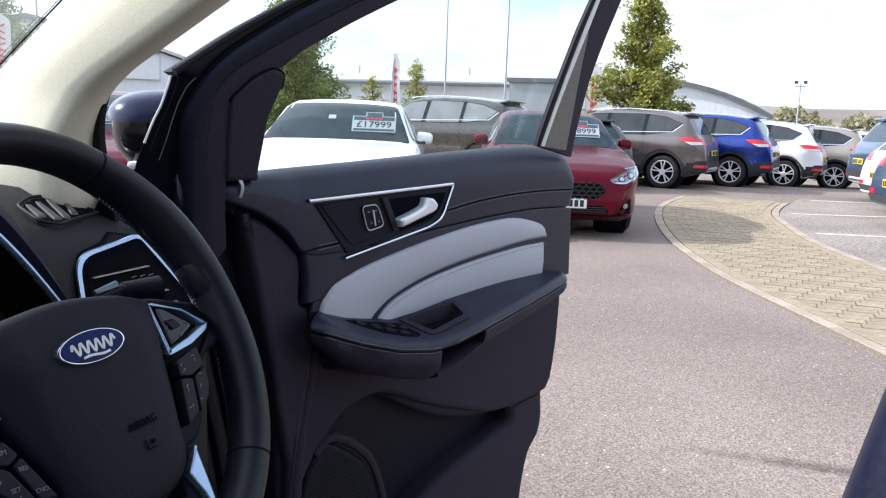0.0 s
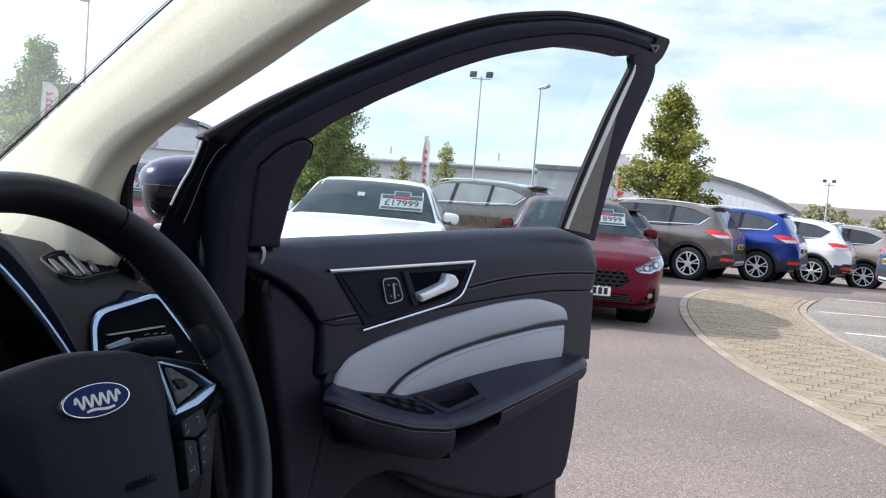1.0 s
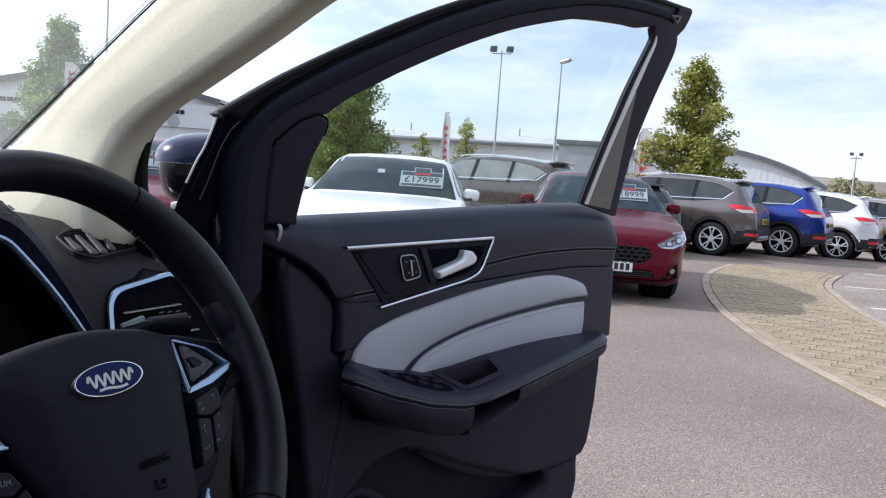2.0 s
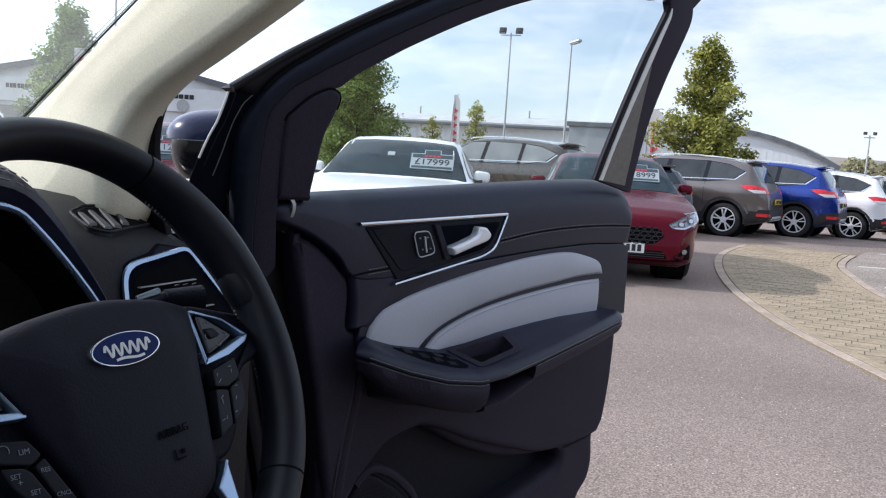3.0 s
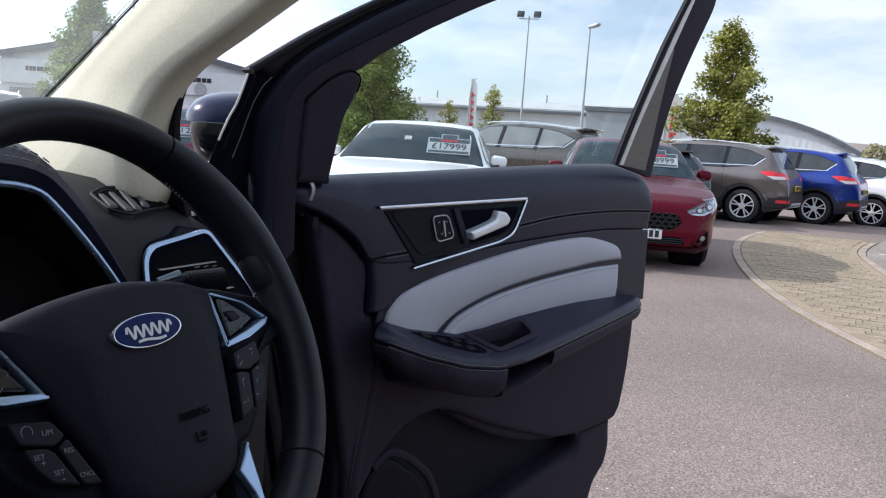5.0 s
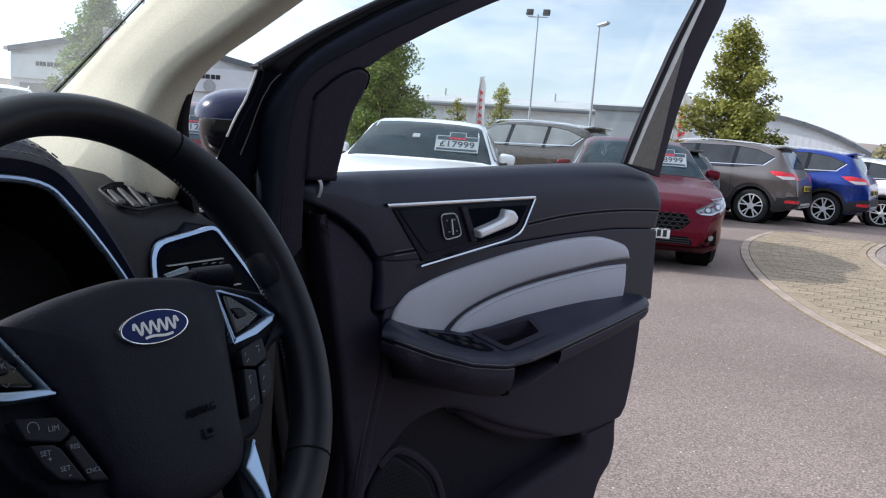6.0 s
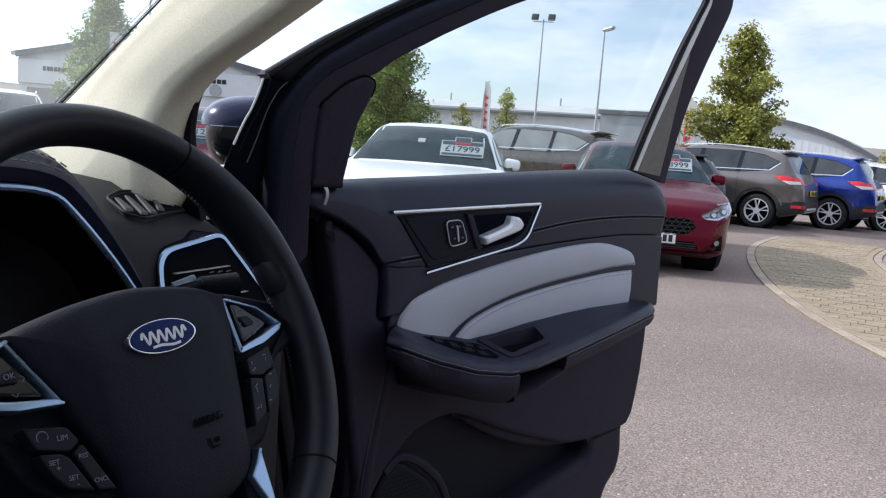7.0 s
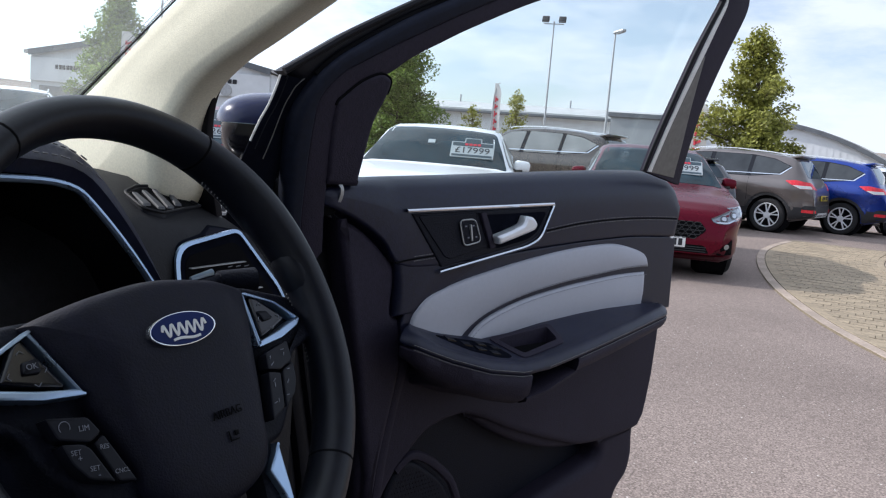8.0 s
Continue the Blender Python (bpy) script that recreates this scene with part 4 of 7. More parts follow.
    return [[(y(1.42), 1.03), (y(2.33), 1.02), (y(2.36), 1.33), (y(1.98), 1.29)],
            [(y(2.42), 1.02), (y(3.12), 1.04), (y(3.14), 1.32), (y(2.45), 1.335)],
            [(y(3.18), 1.05), (y(3.55), 1.13), (y(3.62), 1.22), (y(3.20), 1.31)]]


def build_car(label, spec, paint, at, heading, suv, rim_style="twin", group="parked cars", side_glass=SIDE_GLASS):
    """A parked car with its panels, glass, lamps, wheels and plates; heading: degrees clockwise from +y."""
    c = spec
    L, W = c["L"], c["W"]
    y = lambda s: L / 2 - s
    root = thing("car", label, "car", pose(at[0], at[1], ground_z(at[0]), 0, 0, -heading), group)
    shell = car_shell(c)
    cast = BVHTree.FromBMesh(shell)
    body = part("body", shell, paint, root, split=50)
    panes = side_windows(c, suv)
    first_pane, last_pane = panes[0], panes[-1]
    daylight = [(first_pane[0][0] + 0.05, first_pane[0][1] - 0.012)] + [(a, b - 0.014) for a, b in (first_pane[1], last_pane[0], last_pane[1])]
    daylight += ([(last_pane[2][0] - 0.03, last_pane[2][1])] if len(last_pane) > 4 else []) + [(a, b + 0.014) for a, b in (last_pane[-2], last_pane[-1], panes[1][2], first_pane[2], first_pane[3])]
    for way in ("right", "left"):
        part("window_surround", panel_on(cast, rounded(daylight, 0.02), way, 0.0025), GLOSS_BLACK, root, "gloss black window surround")
        for o in panes:
            part("side_window", panel_on(cast, rounded(o, 0.03), way, 0.006), side_glass, root)
    if suv:
        for way in ("right", "left"):
            part("window_trim", merge_bm(panel_on(cast, [(y(1.36), 1.108), (y(3.84), 1.168), (y(4.02), 1.33), (y(3.995), 1.340), (y(3.82), 1.182), (y(1.37), 1.120)], way, 0.007)), CHROME, root)
    ws = [(-0.79, y(1.20)), (0.79, y(1.20)), (0.61, y(1.99)), (-0.61, y(1.99))]
    part("windscreen", panel_on(cast, rounded(ws, 0.05), "top"), CAR_GLASS, root)
    rz = ((1.14, 1.47) if suv else (1.02, 1.26))
    part("rear_window", panel_on(cast, rounded([(-0.60, rz[0]), (0.60, rz[0]), (0.52, rz[1]), (-0.52, rz[1])], 0.06), "back"), REAR_GLASS, root)
    part("spoiler", box_bm((1.12, 0.26, 0.045), pose(0, y(4.02 if suv else 3.88), (1.545 if suv else 1.33), -12), 0.018, 2), paint, root)
    # lamps
    for s in (-1, 1):
        o = [(s * 0.40, 0.74), (s * 0.83, 0.86), (s * 0.80, 0.67), (s * 0.55, 0.62)] if suv else [(s * 0.50, 0.672), (s * 0.68, 0.755), (s * 0.83, 0.815), (s * 0.85, 0.70), (s * 0.68, 0.630), (s * 0.56, 0.632)]
        h = panel_on(cast, rounded(o, 0.03), "front", 0.006)
        o2 = [(y(0.16), 0.66), (y(0.62), 0.86), (y(0.55), 0.88), (y(0.20), 0.82)] if suv else [(y(0.16), 0.655), (y(0.58), 0.79), (y(0.50), 0.83), (y(0.22), 0.80)]
        h2 = panel_on(cast, rounded(o2, 0.02), "right" if s > 0 else "left", 0.006)
        lamp = part("headlight", merge_bm(h, h2), CLEAR_LENS, root, "clear headlight with bright reflector bowls" if not suv else "")
        if not suv:
            # bright reflector bowls and the running-light strip inside the lens
            for bx, bz, br in ((0.64, 0.682, 0.040), (0.755, 0.722, 0.045)):
                for k, (size, lift, mat) in enumerate(((1.0, 0.010, LAMP_DARK), (0.62, 0.014, LAMP_BRIGHT))):
                    part("reflector_bowl", panel_on(cast, [(s * bx + br * size * math.cos(a), bz + br * size * 0.85 * math.sin(a)) for a in np.linspace(0, 2 * math.pi, 14, endpoint=False)], "front", lift, 0.03), mat, lamp)
            part("running_light", panel_on(cast, [(s * 0.57, 0.636), (s * 0.68, 0.634), (s * 0.84, 0.700), (s * 0.84, 0.716), (s * 0.68, 0.650), (s * 0.57, 0.650)], "front", 0.012), LAMP_BRIGHT, lamp)
            part("lamp_edge", panel_on(cast, [(s * 0.51, 0.668), (s * 0.68, 0.745), (s * 0.82, 0.802), (s * 0.82, 0.812), (s * 0.68, 0.756), (s * 0.50, 0.676)], "front", 0.011), LAMP_DARK, lamp)
        if suv:
            o = [(s * 0.50, 0.90), (s * 0.84, 0.96), (s * 0.84, 1.06), (s * 0.62, 1.05)]
            o2 = [(y(3.95), 1.066), (y(4.15), 1.085), (y(4.37), 1.05), (y(4.45), 0.930), (y(4.25), 0.918), (y(4.09), 0.985)]
        else:
            o = [(s * 0.46, 0.84), (s * 0.82, 0.86), (s * 0.80, 0.98), (s * 0.60, 0.97)]
            o2 = [(y(3.95), 0.97), (y(4.02), 0.85), (y(4.30), 0.83), (y(4.26), 0.97)]
        h = panel_on(cast, rounded(o, 0.03), "back", 0.008)
        h2 = panel_on(cast, rounded(o2, 0.03), "right" if s > 0 else "left", 0.010)
        tail = part("tail_light", merge_bm(h, h2), RED_LENS, root)
        if suv:
            part("clear_lens", panel_on(cast, rounded([(y(4.10), 0.985), (y(4.24), 0.925), (y(4.43), 0.93), (y(4.40), 0.985)], 0.01), "right" if s > 0 else "left", 0.014), PLATE_WHITE, tail, "pale reversing lens")
        o = [(s * 0.56, 0.46), (s * 0.80, 0.46), (s * 0.80, 0.52), (s * 0.56, 0.52)]
        part("reflector", panel_on(cast, o, "back", 0.012), RED_LENS, root)
        # mirrors
        m = bmesh.new()
        add_box(m, (0.185, 0.10, 0.125), pose(s * (W / 2 + 0.03), y(1.62), c["belt"] + 0.065, 0, s * 6, s * -12), 0.045, 4)
        wm = part("wing_mirror", m, paint, root)
        part("mirror_foot", box_bm((0.18, 0.06, 0.04), pose(s * (W / 2 - 0.05), y(1.60), c["belt"] + 0.015), 0.01), CLADDING, wm)
        # door handles and shut lines
        for sy in (2.20, 3.12):
            part("door_handle", box_bm((0.03, 0.20, 0.032), pose(s * W * 0.482, y(sy), c["belt"] - 0.115), 0.012), CHROME if suv else paint, root)
        for sy in (1.36, 2.38, 3.24):
            part("door_gap", panel_on(cast, [(y(sy), 0.36), (y(sy) + 0.006, 0.36), (y(sy) + 0.006, c["belt"] + 0.02), (y(sy), c["belt"] + 0.02)], "right" if s > 0 else "left", 0.0015, skirt=0), DARK_VOID, root)
        # sill and arches
        way = "right" if s > 0 else "left"
        f, b = c["fo"] + c["arch"], c["fo"] + c["wb"] - c["arch"]
        pieces = [panel_on(cast, [(y(f), c["bottom"] + 0.04), (y(b), c["bottom"] + 0.04), (y(b), c["bottom"] + (0.22 if suv else 0.13)), (y(f), c["bottom"] + (0.22 if suv else 0.13))], way, 0.008)]
        if suv:
            for cy in (c["fo"], c["fo"] + c["wb"]):
                a0, a1 = -0.15, math.pi + 0.15
                arc = [(y(cy) + (c["arch"] + 0.055) * math.cos(a0 + (a1 - a0) * k / 18), c["r"] + (c["arch"] + 0.055) * math.sin(a0 + (a1 - a0) * k / 18)) for k in range(19)]
                arc += [(y(cy) + (c["arch"] + 0.003) * math.cos(a1 - (a1 - a0) * k / 18), c["r"] + (c["arch"] + 0.003) * math.sin(a1 - (a1 - a0) * k / 18)) for k in range(19)]
                pieces.append(panel_on(cast, arc, way, 0.012))
                lip = [(y(cy) + (c["arch"] + 0.115) * math.cos(b), c["r"] + (c["arch"] + 0.115) * math.sin(b)) for b in np.linspace(0.35, math.pi - 0.35, 17)]
                lip += [(y(cy) + (c["arch"] + 0.075) * math.cos(b), c["r"] + (c["arch"] + 0.075) * math.sin(b)) for b in np.linspace(math.pi - 0.30, 0.30, 17)]
                part("arch_crease", panel_on(cast, lip, way, 0.020), paint, root)
            pieces.append(panel_on(cast, [(y(c["fo"] + c["wb"] + 0.42), 0.30), (y(L - 0.02), 0.38), (y(L - 0.02), 0.56), (y(c["fo"] + c["wb"] + 0.40), 0.56)], way, 0.010))
            part("roof_rail", add_sweep(bmesh.new(), curve([(s * 0.585, y(1.95), 1.57), (s * 0.60, y(2.1), 1.615), (s * 0.61, y(2.8), 1.645), (s * 0.60, y(3.6), 1.612), (s * 0.585, y(3.85), 1.55)], 5), [(-0.010, -0.008), (0.010, -0.008), (0.010, 0.008), (-0.010, 0.008)]), CHROME, root)
        part("sill_cladding", merge_bm(*pieces), CLADDING, root)
    # bumpers, grille, plates
    part("rear_bumper", panel_on(cast, rounded([(-0.80, 0.36), (0.80, 0.36), (0.80, 0.60 if suv else 0.45), (-0.80, 0.60 if suv else 0.45)], 0.05), "back", 0.010), CLADDING, root)
    if suv:
        part("grille", panel_on(cast, rounded([(-0.50, 0.62), (0.50, 0.62), (0.46, 0.80), (-0.46, 0.80)], 0.03), "front", 0.006), CLADDING, root)
        part("front_bumper", panel_on(cast, rounded([(-0.7, 0.36), (0.7, 0.36), (0.66, 0.55), (-0.66, 0.55)], 0.04), "front", 0.006), CLADDING, root)
        part("skid_plate", panel_on(cast, rounded([(-0.45, 0.37), (0.45, 0.37), (0.4, 0.46), (-0.4, 0.46)], 0.02), "back", 0.018), ALLOY, root)
    plates = [(-L / 2 - 0.012, 0.76 if suv else 0.62, PLATE_YELLOW), (L / 2 + 0.004, 0.50 if suv else 0.405, PLATE_WHITE)]
    for k, (py, pz, mat) in enumerate(plates):
        pl = part("number_plate", box_bm((0.52, 0.02, 0.111), pose(0, py, pz), 0.006), mat, root)
        face = py + (0.011 if py > 0 else -0.011)
        bar = None
        for i in range(7):
            px = -0.205 + 0.062 * i + (0.035 if i > 3 else 0)
            if bar is None:
                bar = part("plate_bar", box_bm((0.042, 0.003, 0.075)), INK, pl, "dark bar where a character stands", smooth=False)
                bar.location = (px, face, pz)
            else:
                again = new("plate_bar", bar.data)
                again.parent, again.location = pl, (px, face, pz)
    # underside and wheel wells
    bm = box_bm((W * 0.80, L * 0.86, 0.30), pose(0, 0, c["bottom"] + 0.17), 0.04)
    part("underbody", bm, DARK_VOID, root)
    tyre, rim, disc = wheel_meshes(c["r"], rim_style)
    first = None
    for sx in (1, -1):
        for cy in (c["fo"], c["fo"] + c["wb"]):
            m = pose(sx * (W / 2 - 0.12), y(cy), c["r"], 0, 0, 0 if sx > 0 else 180)
            if first is None:
                wheel = part("wheel", tyre, RUBBER, root, "black tyre on an alloy rim")
                part("rim", rim, ALLOY, wheel, "silver alloy rim")
                part("brake_disc", disc, DARK_VOID, wheel)
                wheel.matrix_basis, first = m, wheel
            else:
                copy_thing(first, m)
            well = bmesh.new()
            bmesh.ops.create_cone(well, cap_ends=True, segments=24, radius1=c["arch"] + 0.02, radius2=c["arch"] + 0.02, depth=0.30, matrix=pose(sx * (W / 2 - 0.24), y(cy), c["r"] + 0.01, 0, 90, 0))
            part("wheel_well", well, DARK_VOID, root)
    return root, cast, c


def front_details(root, cast, lamp):
    """Grille with its mesh, lower intake and fog lamp pockets of the hatchback."""
    g = part("grille", panel_on(cast, rounded([(-0.40, 0.635), (0.40, 0.635), (0.47, 0.55), (0.36, 0.455), (-0.36, 0.455), (-0.47, 0.55)], 0.03), "front", 0.006), DARK_VOID, root, "black honeycomb grille")
    bm = bmesh.new()
    for j in range(4):
        for i in range(-5, 6):
            x, z = i * 0.082 + (0.041 if j % 2 else 0), 0.475 + 0.046 * j
            if abs(x) > 0.43 - abs(z - 0.55) * 0.6:
                continue
            place, normal, _, _ = cast.ray_cast(Vector((x, 4, z)), Vector((0, -1, 0)))
            if place is None:
                continue
            ring = [place + Vector((0.040 * math.cos(a), 0.012, 0.024 * math.sin(a))) for a in np.linspace(0, 2 * math.pi, 6, endpoint=False)]
            add_sweep(bm, ring, [(-0.004, -0.004), (0.004, -0.004), (0.004, 0.004), (-0.004, 0.004)], up=(0, 1, 0), closed=True)
    tagged(part("grille_mesh", bm, CLADDING, g), kind="stuff")
    part("lower_intake", panel_on(cast, rounded([(-0.52, 0.30), (0.52, 0.30), (0.46, 0.385), (-0.46, 0.385)], 0.03), "front", 0.006), DARK_VOID, root)
    for k in range(3):
        part("intake_bar", panel_on(cast, [(-0.48, 0.312 + 0.024 * k), (0.48, 0.312 + 0.024 * k), (0.48, 0.320 + 0.024 * k), (-0.48, 0.320 + 0.024 * k)], "front", 0.012), CLADDING, root)
    for s in (-1, 1):
        part("fog_pocket", panel_on(cast, rounded([(s * 0.575, 0.335), (s * 0.70, 0.405), (s * 0.775, 0.464), (s * 0.79, 0.293), (s * 0.62, 0.288)], 0.012), "front", 0.006), DARK_VOID, root)
        part("fog_lamp", panel_on(cast, [(s * 0.70 + 0.035 * math.cos(a), 0.385 + 0.03 * math.sin(a)) for a in np.linspace(0, 2 * math.pi, 12, endpoint=False)], "front", 0.012), CLEAR_LENS, root)
    part("splitter", panel_on(cast, rounded([(-0.70, 0.235), (0.70, 0.235), (0.72, 0.275), (-0.72, 0.275)], 0.01), "front", 0.012), lamp, root)


def price_board(car, text, x0=-0.30, s0=1.60, scale=1.0):
    """A price board standing off the opaque windscreen, tipped up to fit the camera's view: dark header with red bars,
    pale strip with the price.
    """
    m = car.matrix_basis.copy()
    L = HATCH["L"]
    za, zb = lerp_table(HATCH["top"], 1.30), lerp_table(HATCH["top"], 1.85)
    slope = math.atan2(zb - za, 0.55) + 0.30
    z0 = lerp_table(HATCH["top"], s0)
    crown = 0.012
    up, out = Vector((0, -math.cos(slope), math.sin(slope))), Vector((0, math.sin(slope), math.cos(slope)))
    base = Vector((x0, L / 2 - s0, z0)) + out * crown + up * 0.11 * scale
    lay = lambda u, v, w=0.0: m @ (base + Vector((-1, 0, 0)) * u * scale + up * v * scale + out * w)
    root = thing("price_board", "dark price board with a pale price strip in the windscreen", "sign", group="price boards")
    o = [(-0.23, -0.13), (0.23, -0.13), (0.23, 0.10), (0.09, 0.10), (0.09, 0.16), (-0.09, 0.16), (-0.09, 0.10), (-0.23, 0.10)]
    part("board", add_slab(bmesh.new(), rounded(o, 0.012), lay, -0.03, 0.004, 0.001), BOARD_WHITE, root, "pale-edged board", smooth=False)
    part("header", add_slab(bmesh.new(), rounded([(-0.215, 0.035), (0.215, 0.035), (0.215, 0.088), (0.08, 0.088), (0.08, 0.15), (-0.08, 0.15), (-0.08, 0.088), (-0.215, 0.088)], 0.006), lay, 0.003, 0.006, 0), BOARD_GREEN, root, smooth=False)
    part("footer", add_slab(bmesh.new(), [(-0.215, -0.118), (0.215, -0.118), (0.215, -0.088), (-0.215, -0.088)], lay, 0.003, 0.006, 0), BOARD_GREEN, root, smooth=False)
    for k in range(4):
        part("header_bar", add_slab(bmesh.new(), [(-0.085 + 0.045 * k, 0.045), (-0.05 + 0.045 * k, 0.045), (-0.05 + 0.045 * k, 0.075), (-0.085 + 0.045 * k, 0.075)], lay, 0.005, 0.008, 0), RED_PRINT, root, "red bar of unread print", smooth=False)
    part("price", text_bm(text, 0.125, lambda u, v, w: lay(u, v - 0.028, 0.005 + w), 0.002), INK, root, "dark price digits", smooth=False)


ROW_HEADING = 9.0
red_car, red_car_cast, _ = build_car("dark red hatchback with a price board in its windscreen", HATCH, RED_PAINT, (10.68, 2.195), 251.0, False, rim_style="twin")
red_car.scale = (0.985, 0.985, 0.985)
front_details(red_car, red_car_cast, RED_PAINT)
price_board(red_car, "£18999", -0.34, 1.40, 1.0)
white_car, white_cast, _ = build_car("white car facing the yard with a price board in its windscreen", HATCH, WHITE_PAINT, (8.48, 4.12), 248.0, False)
front_details(white_car, white_cast, CLADDING)
price_board(white_car, "£17999", -0.385, 1.36, 1.03)
sticker_root = thing("windscreen_sticker", "small white paper notice inside the windscreen", "notice")
_m = white_car.matrix_basis
part("paper", add_slab(bmesh.new(), [(-0.04, -0.04), (0.04, -0.04), (0.04, 0.04), (-0.04, 0.04)], lambda u, v, w=0.0: _m @ Vector((0.09 - u, HATCH["L"] / 2 - 1.60 - v * 0.88, lerp_table(HATCH["top"], 1.60) + 0.48 * v + 0.012 + w)), -0.02, 0.002, 0), BOARD_WHITE, sticker_root, smooth=False)


def suv(label, paint, at, heading, group="parked cars", spec=SUV, is_suv=True, side_glass=SIDE_GLASS):
    return build_car(label, spec, paint, at, heading, is_suv, group=group, side_glass=side_glass)


suv("grey-brown metallic family SUV parked nose-in", GREY_PAINT, (18.40, 2.62), ROW_HEADING, "row of parked SUVs")
suv("bright blue family SUV parked nose-in", BLUE_PAINT, (20.20, 1.33), ROW_HEADING, "row of parked SUVs")
suv("white family SUV parked nose-in", WHITE_PAINT, (22.40, 0.14), ROW_HEADING, "row of parked SUVs")
suv("beige metallic family SUV parked nose-in", BEIGE_PAINT, (24.0, -1.12), ROW_HEADING, "row of parked SUVs")
suv("pale SUV at the far end of the row", WHITE_PAINT, (26.2, -2.45), ROW_HEADING, "row of parked SUVs")
suv("black hatchback behind the red one", BLACK_PAINT, (17.20, 3.80), 50.0, spec=HATCH, is_suv=False)
big_suv, _, _ = suv("large dark grey-brown SUV with bright chrome window trim", DARK_GREY_PAINT, (17.9, 6.72), 4.0, side_glass=BRIGHTENED_GLASS)
big_suv.scale = (1.09, 1.09, 1.09)
suv("dark slate SUV backed out of a marked bay", STEEL_BLUE_PAINT, (17.6, -4.50), 168.0, "cars in the marked bays")
suv("white hatchback with red tail lights in a marked bay", WHITE_PAINT, (14.9, -4.42), 168.0, "cars in the marked bays", HATCH, False)
suv("steel blue hatchback in a marked bay", STEEL_BLUE_PAINT, (12.5, -4.30), 168.0, "cars in the marked bays", HATCH, False)
red_two, red_cast, _ = suv("red hatchback with a dark windscreen and a price board", RED_PAINT, (7.55, 6.85), 226.0, spec=HATCH, is_suv=False)
price_board(red_two, "126", 0.05, 1.32)
suv("white SUV beside the showroom row", WHITE_PAINT, (9.9, 14.4), 215.0)

# ---- the open driver's door ----
DOOR_AT = Vector((0.898, 0.256, 0.0))
DOOR_ALONG = Vector((0.9504, -0.3110, 0.0))
DOOR_IN = Vector((-0.3110, -0.9504, 0.0))


def on_door(u, v, w=0.0):
    """u metres from the hinge along the door, v metres up, w towards the cabin."""
    return DOOR_AT + DOOR_ALONG * u + Vector((0, 0, v)) + DOOR_IN * (w - 0.028)


def on_frame(u, v, w=0.0):
    """The same above the belt line, where the window frame leans inwards."""
    return on_door(u, v, w + 0.018 + 0.25 * (v - 1.15))


def slab(name, outline, place, low, high, bevel, mat, parent, label="", segments=3):
    return part(name, add_slab(bmesh.new(), outline, place, low, high, bevel, segments), mat, parent, label)


def strip(name, line, place, w, radius, mat, parent, label="", flat=1.0, closed=False):
    """A round bead along a line (u, v) on a surface."""
    pts = [place(u, v, w) for u, v in line]
    normal = place(line[0][0], line[0][1], w + 1) - place(line[0][0], line[0][1], w)
    sec = [(radius * math.cos(a), radius * flat * math.sin(a)) for a in np.linspace(0, 2 * math.pi, 8, endpoint=False)]
    return part(name, add_sweep(bmesh.new(), pts, sec, up=normal, closed=closed), mat, parent, label)


def stitches(name, line, place, w, parent, mat, pitch=0.0075, length=0.0048, radius=0.0008):
    """A row of separate stitches along a line."""
    bm = bmesh.new()
    pts = [place(u, v, w) for u, v in line]
    left = 0.0
    for a, b in zip(pts, pts[1:]):
        d = (b - a)
        if d.length < 1e-6:
            continue
        t = left
        while t + length < d.length:
            add_rod(bm, a + d * (t / d.length), a + d * ((t + length) / d.length), radius, radius, 4)
            t += pitch
        left = max(0.0, t - d.length)
    return tagged(part(name, bm, mat, parent), kind="stuff")


door = thing("door_1", "open driver's door, black leather and plastic with pale inserts", "car door", kind="structure")

# outer skin and inner plastic carrier
slab("outer_skin", rounded([(0.0, 1.12), (0.3, 1.150), (0.90, 1.180), (0.955, 1.12), (0.945, 0.72), (0.90, 0.52), (0.80, 0.33), (-0.02, 0.33)], 0.03), on_door, -0.19, -0.115, 0.01, BLACK_PAINT, door, "dark painted outer skin")
slab("shut_face", rounded([(-0.055, 1.250), (0.0, 1.270), (0.03, 1.16), (0.22, 0.60), (0.22, 0.34), (-0.01, 0.34), (-0.10, 1.0), (-0.100, 1.155)], 0.02), on_door, -0.065, -0.03, 0.015, SEAL_RUBBER, door, "black rubber-edged front shut face")

low_edge = curve([(0.148, 0.58), (0.160, 0.635), (0.182, 0.672), (0.2053, 0.698), (0.245, 0.733), (0.286, 0.747), (0.3276, 0.7513), (0.357, 0.7465), (0.4035, 0.728), (0.487, 0.690), (0.577, 0.657), (0.65, 0.632), (0.70, 0.617), (0.78, 0.609), (0.865, 0.609), (0.930, 0.614)], 4)
carrier = [(0.064, 1.082), (0.113, 1.07), (0.535, 1.086), (0.973, 1.086), (0.972, 0.942), (0.972, 0.818), (0.967, 0.736), (0.958, 0.680), (0.949, 0.640), (0.930, 0.616)] + low_edge[::-1][1:] + [(0.138, 0.50), (0.132, 0.40), (0.110, 0.40), (0.100, 0.80)]
slab("panel", carrier, on_door, -0.09, 0.0, 0.012, DOOR_PLASTIC, door, "charcoal grained plastic panel", 4)
under = curve([(0.350, 0.756), (0.375, 0.735), (0.4120, 0.710), (0.489, 0.668), (0.56, 0.640), (0.619, 0.622), (0.678, 0.611), (0.76, 0.604), (0.90, 0.606)], 4)
slab("panel_return", under + [(0.90, 0.66), (0.60, 0.70), (0.42, 0.77)], on_door, -0.09, -0.016, 0.014, DOOR_PLASTIC, door, "rolled lower edge of the panel", 4)
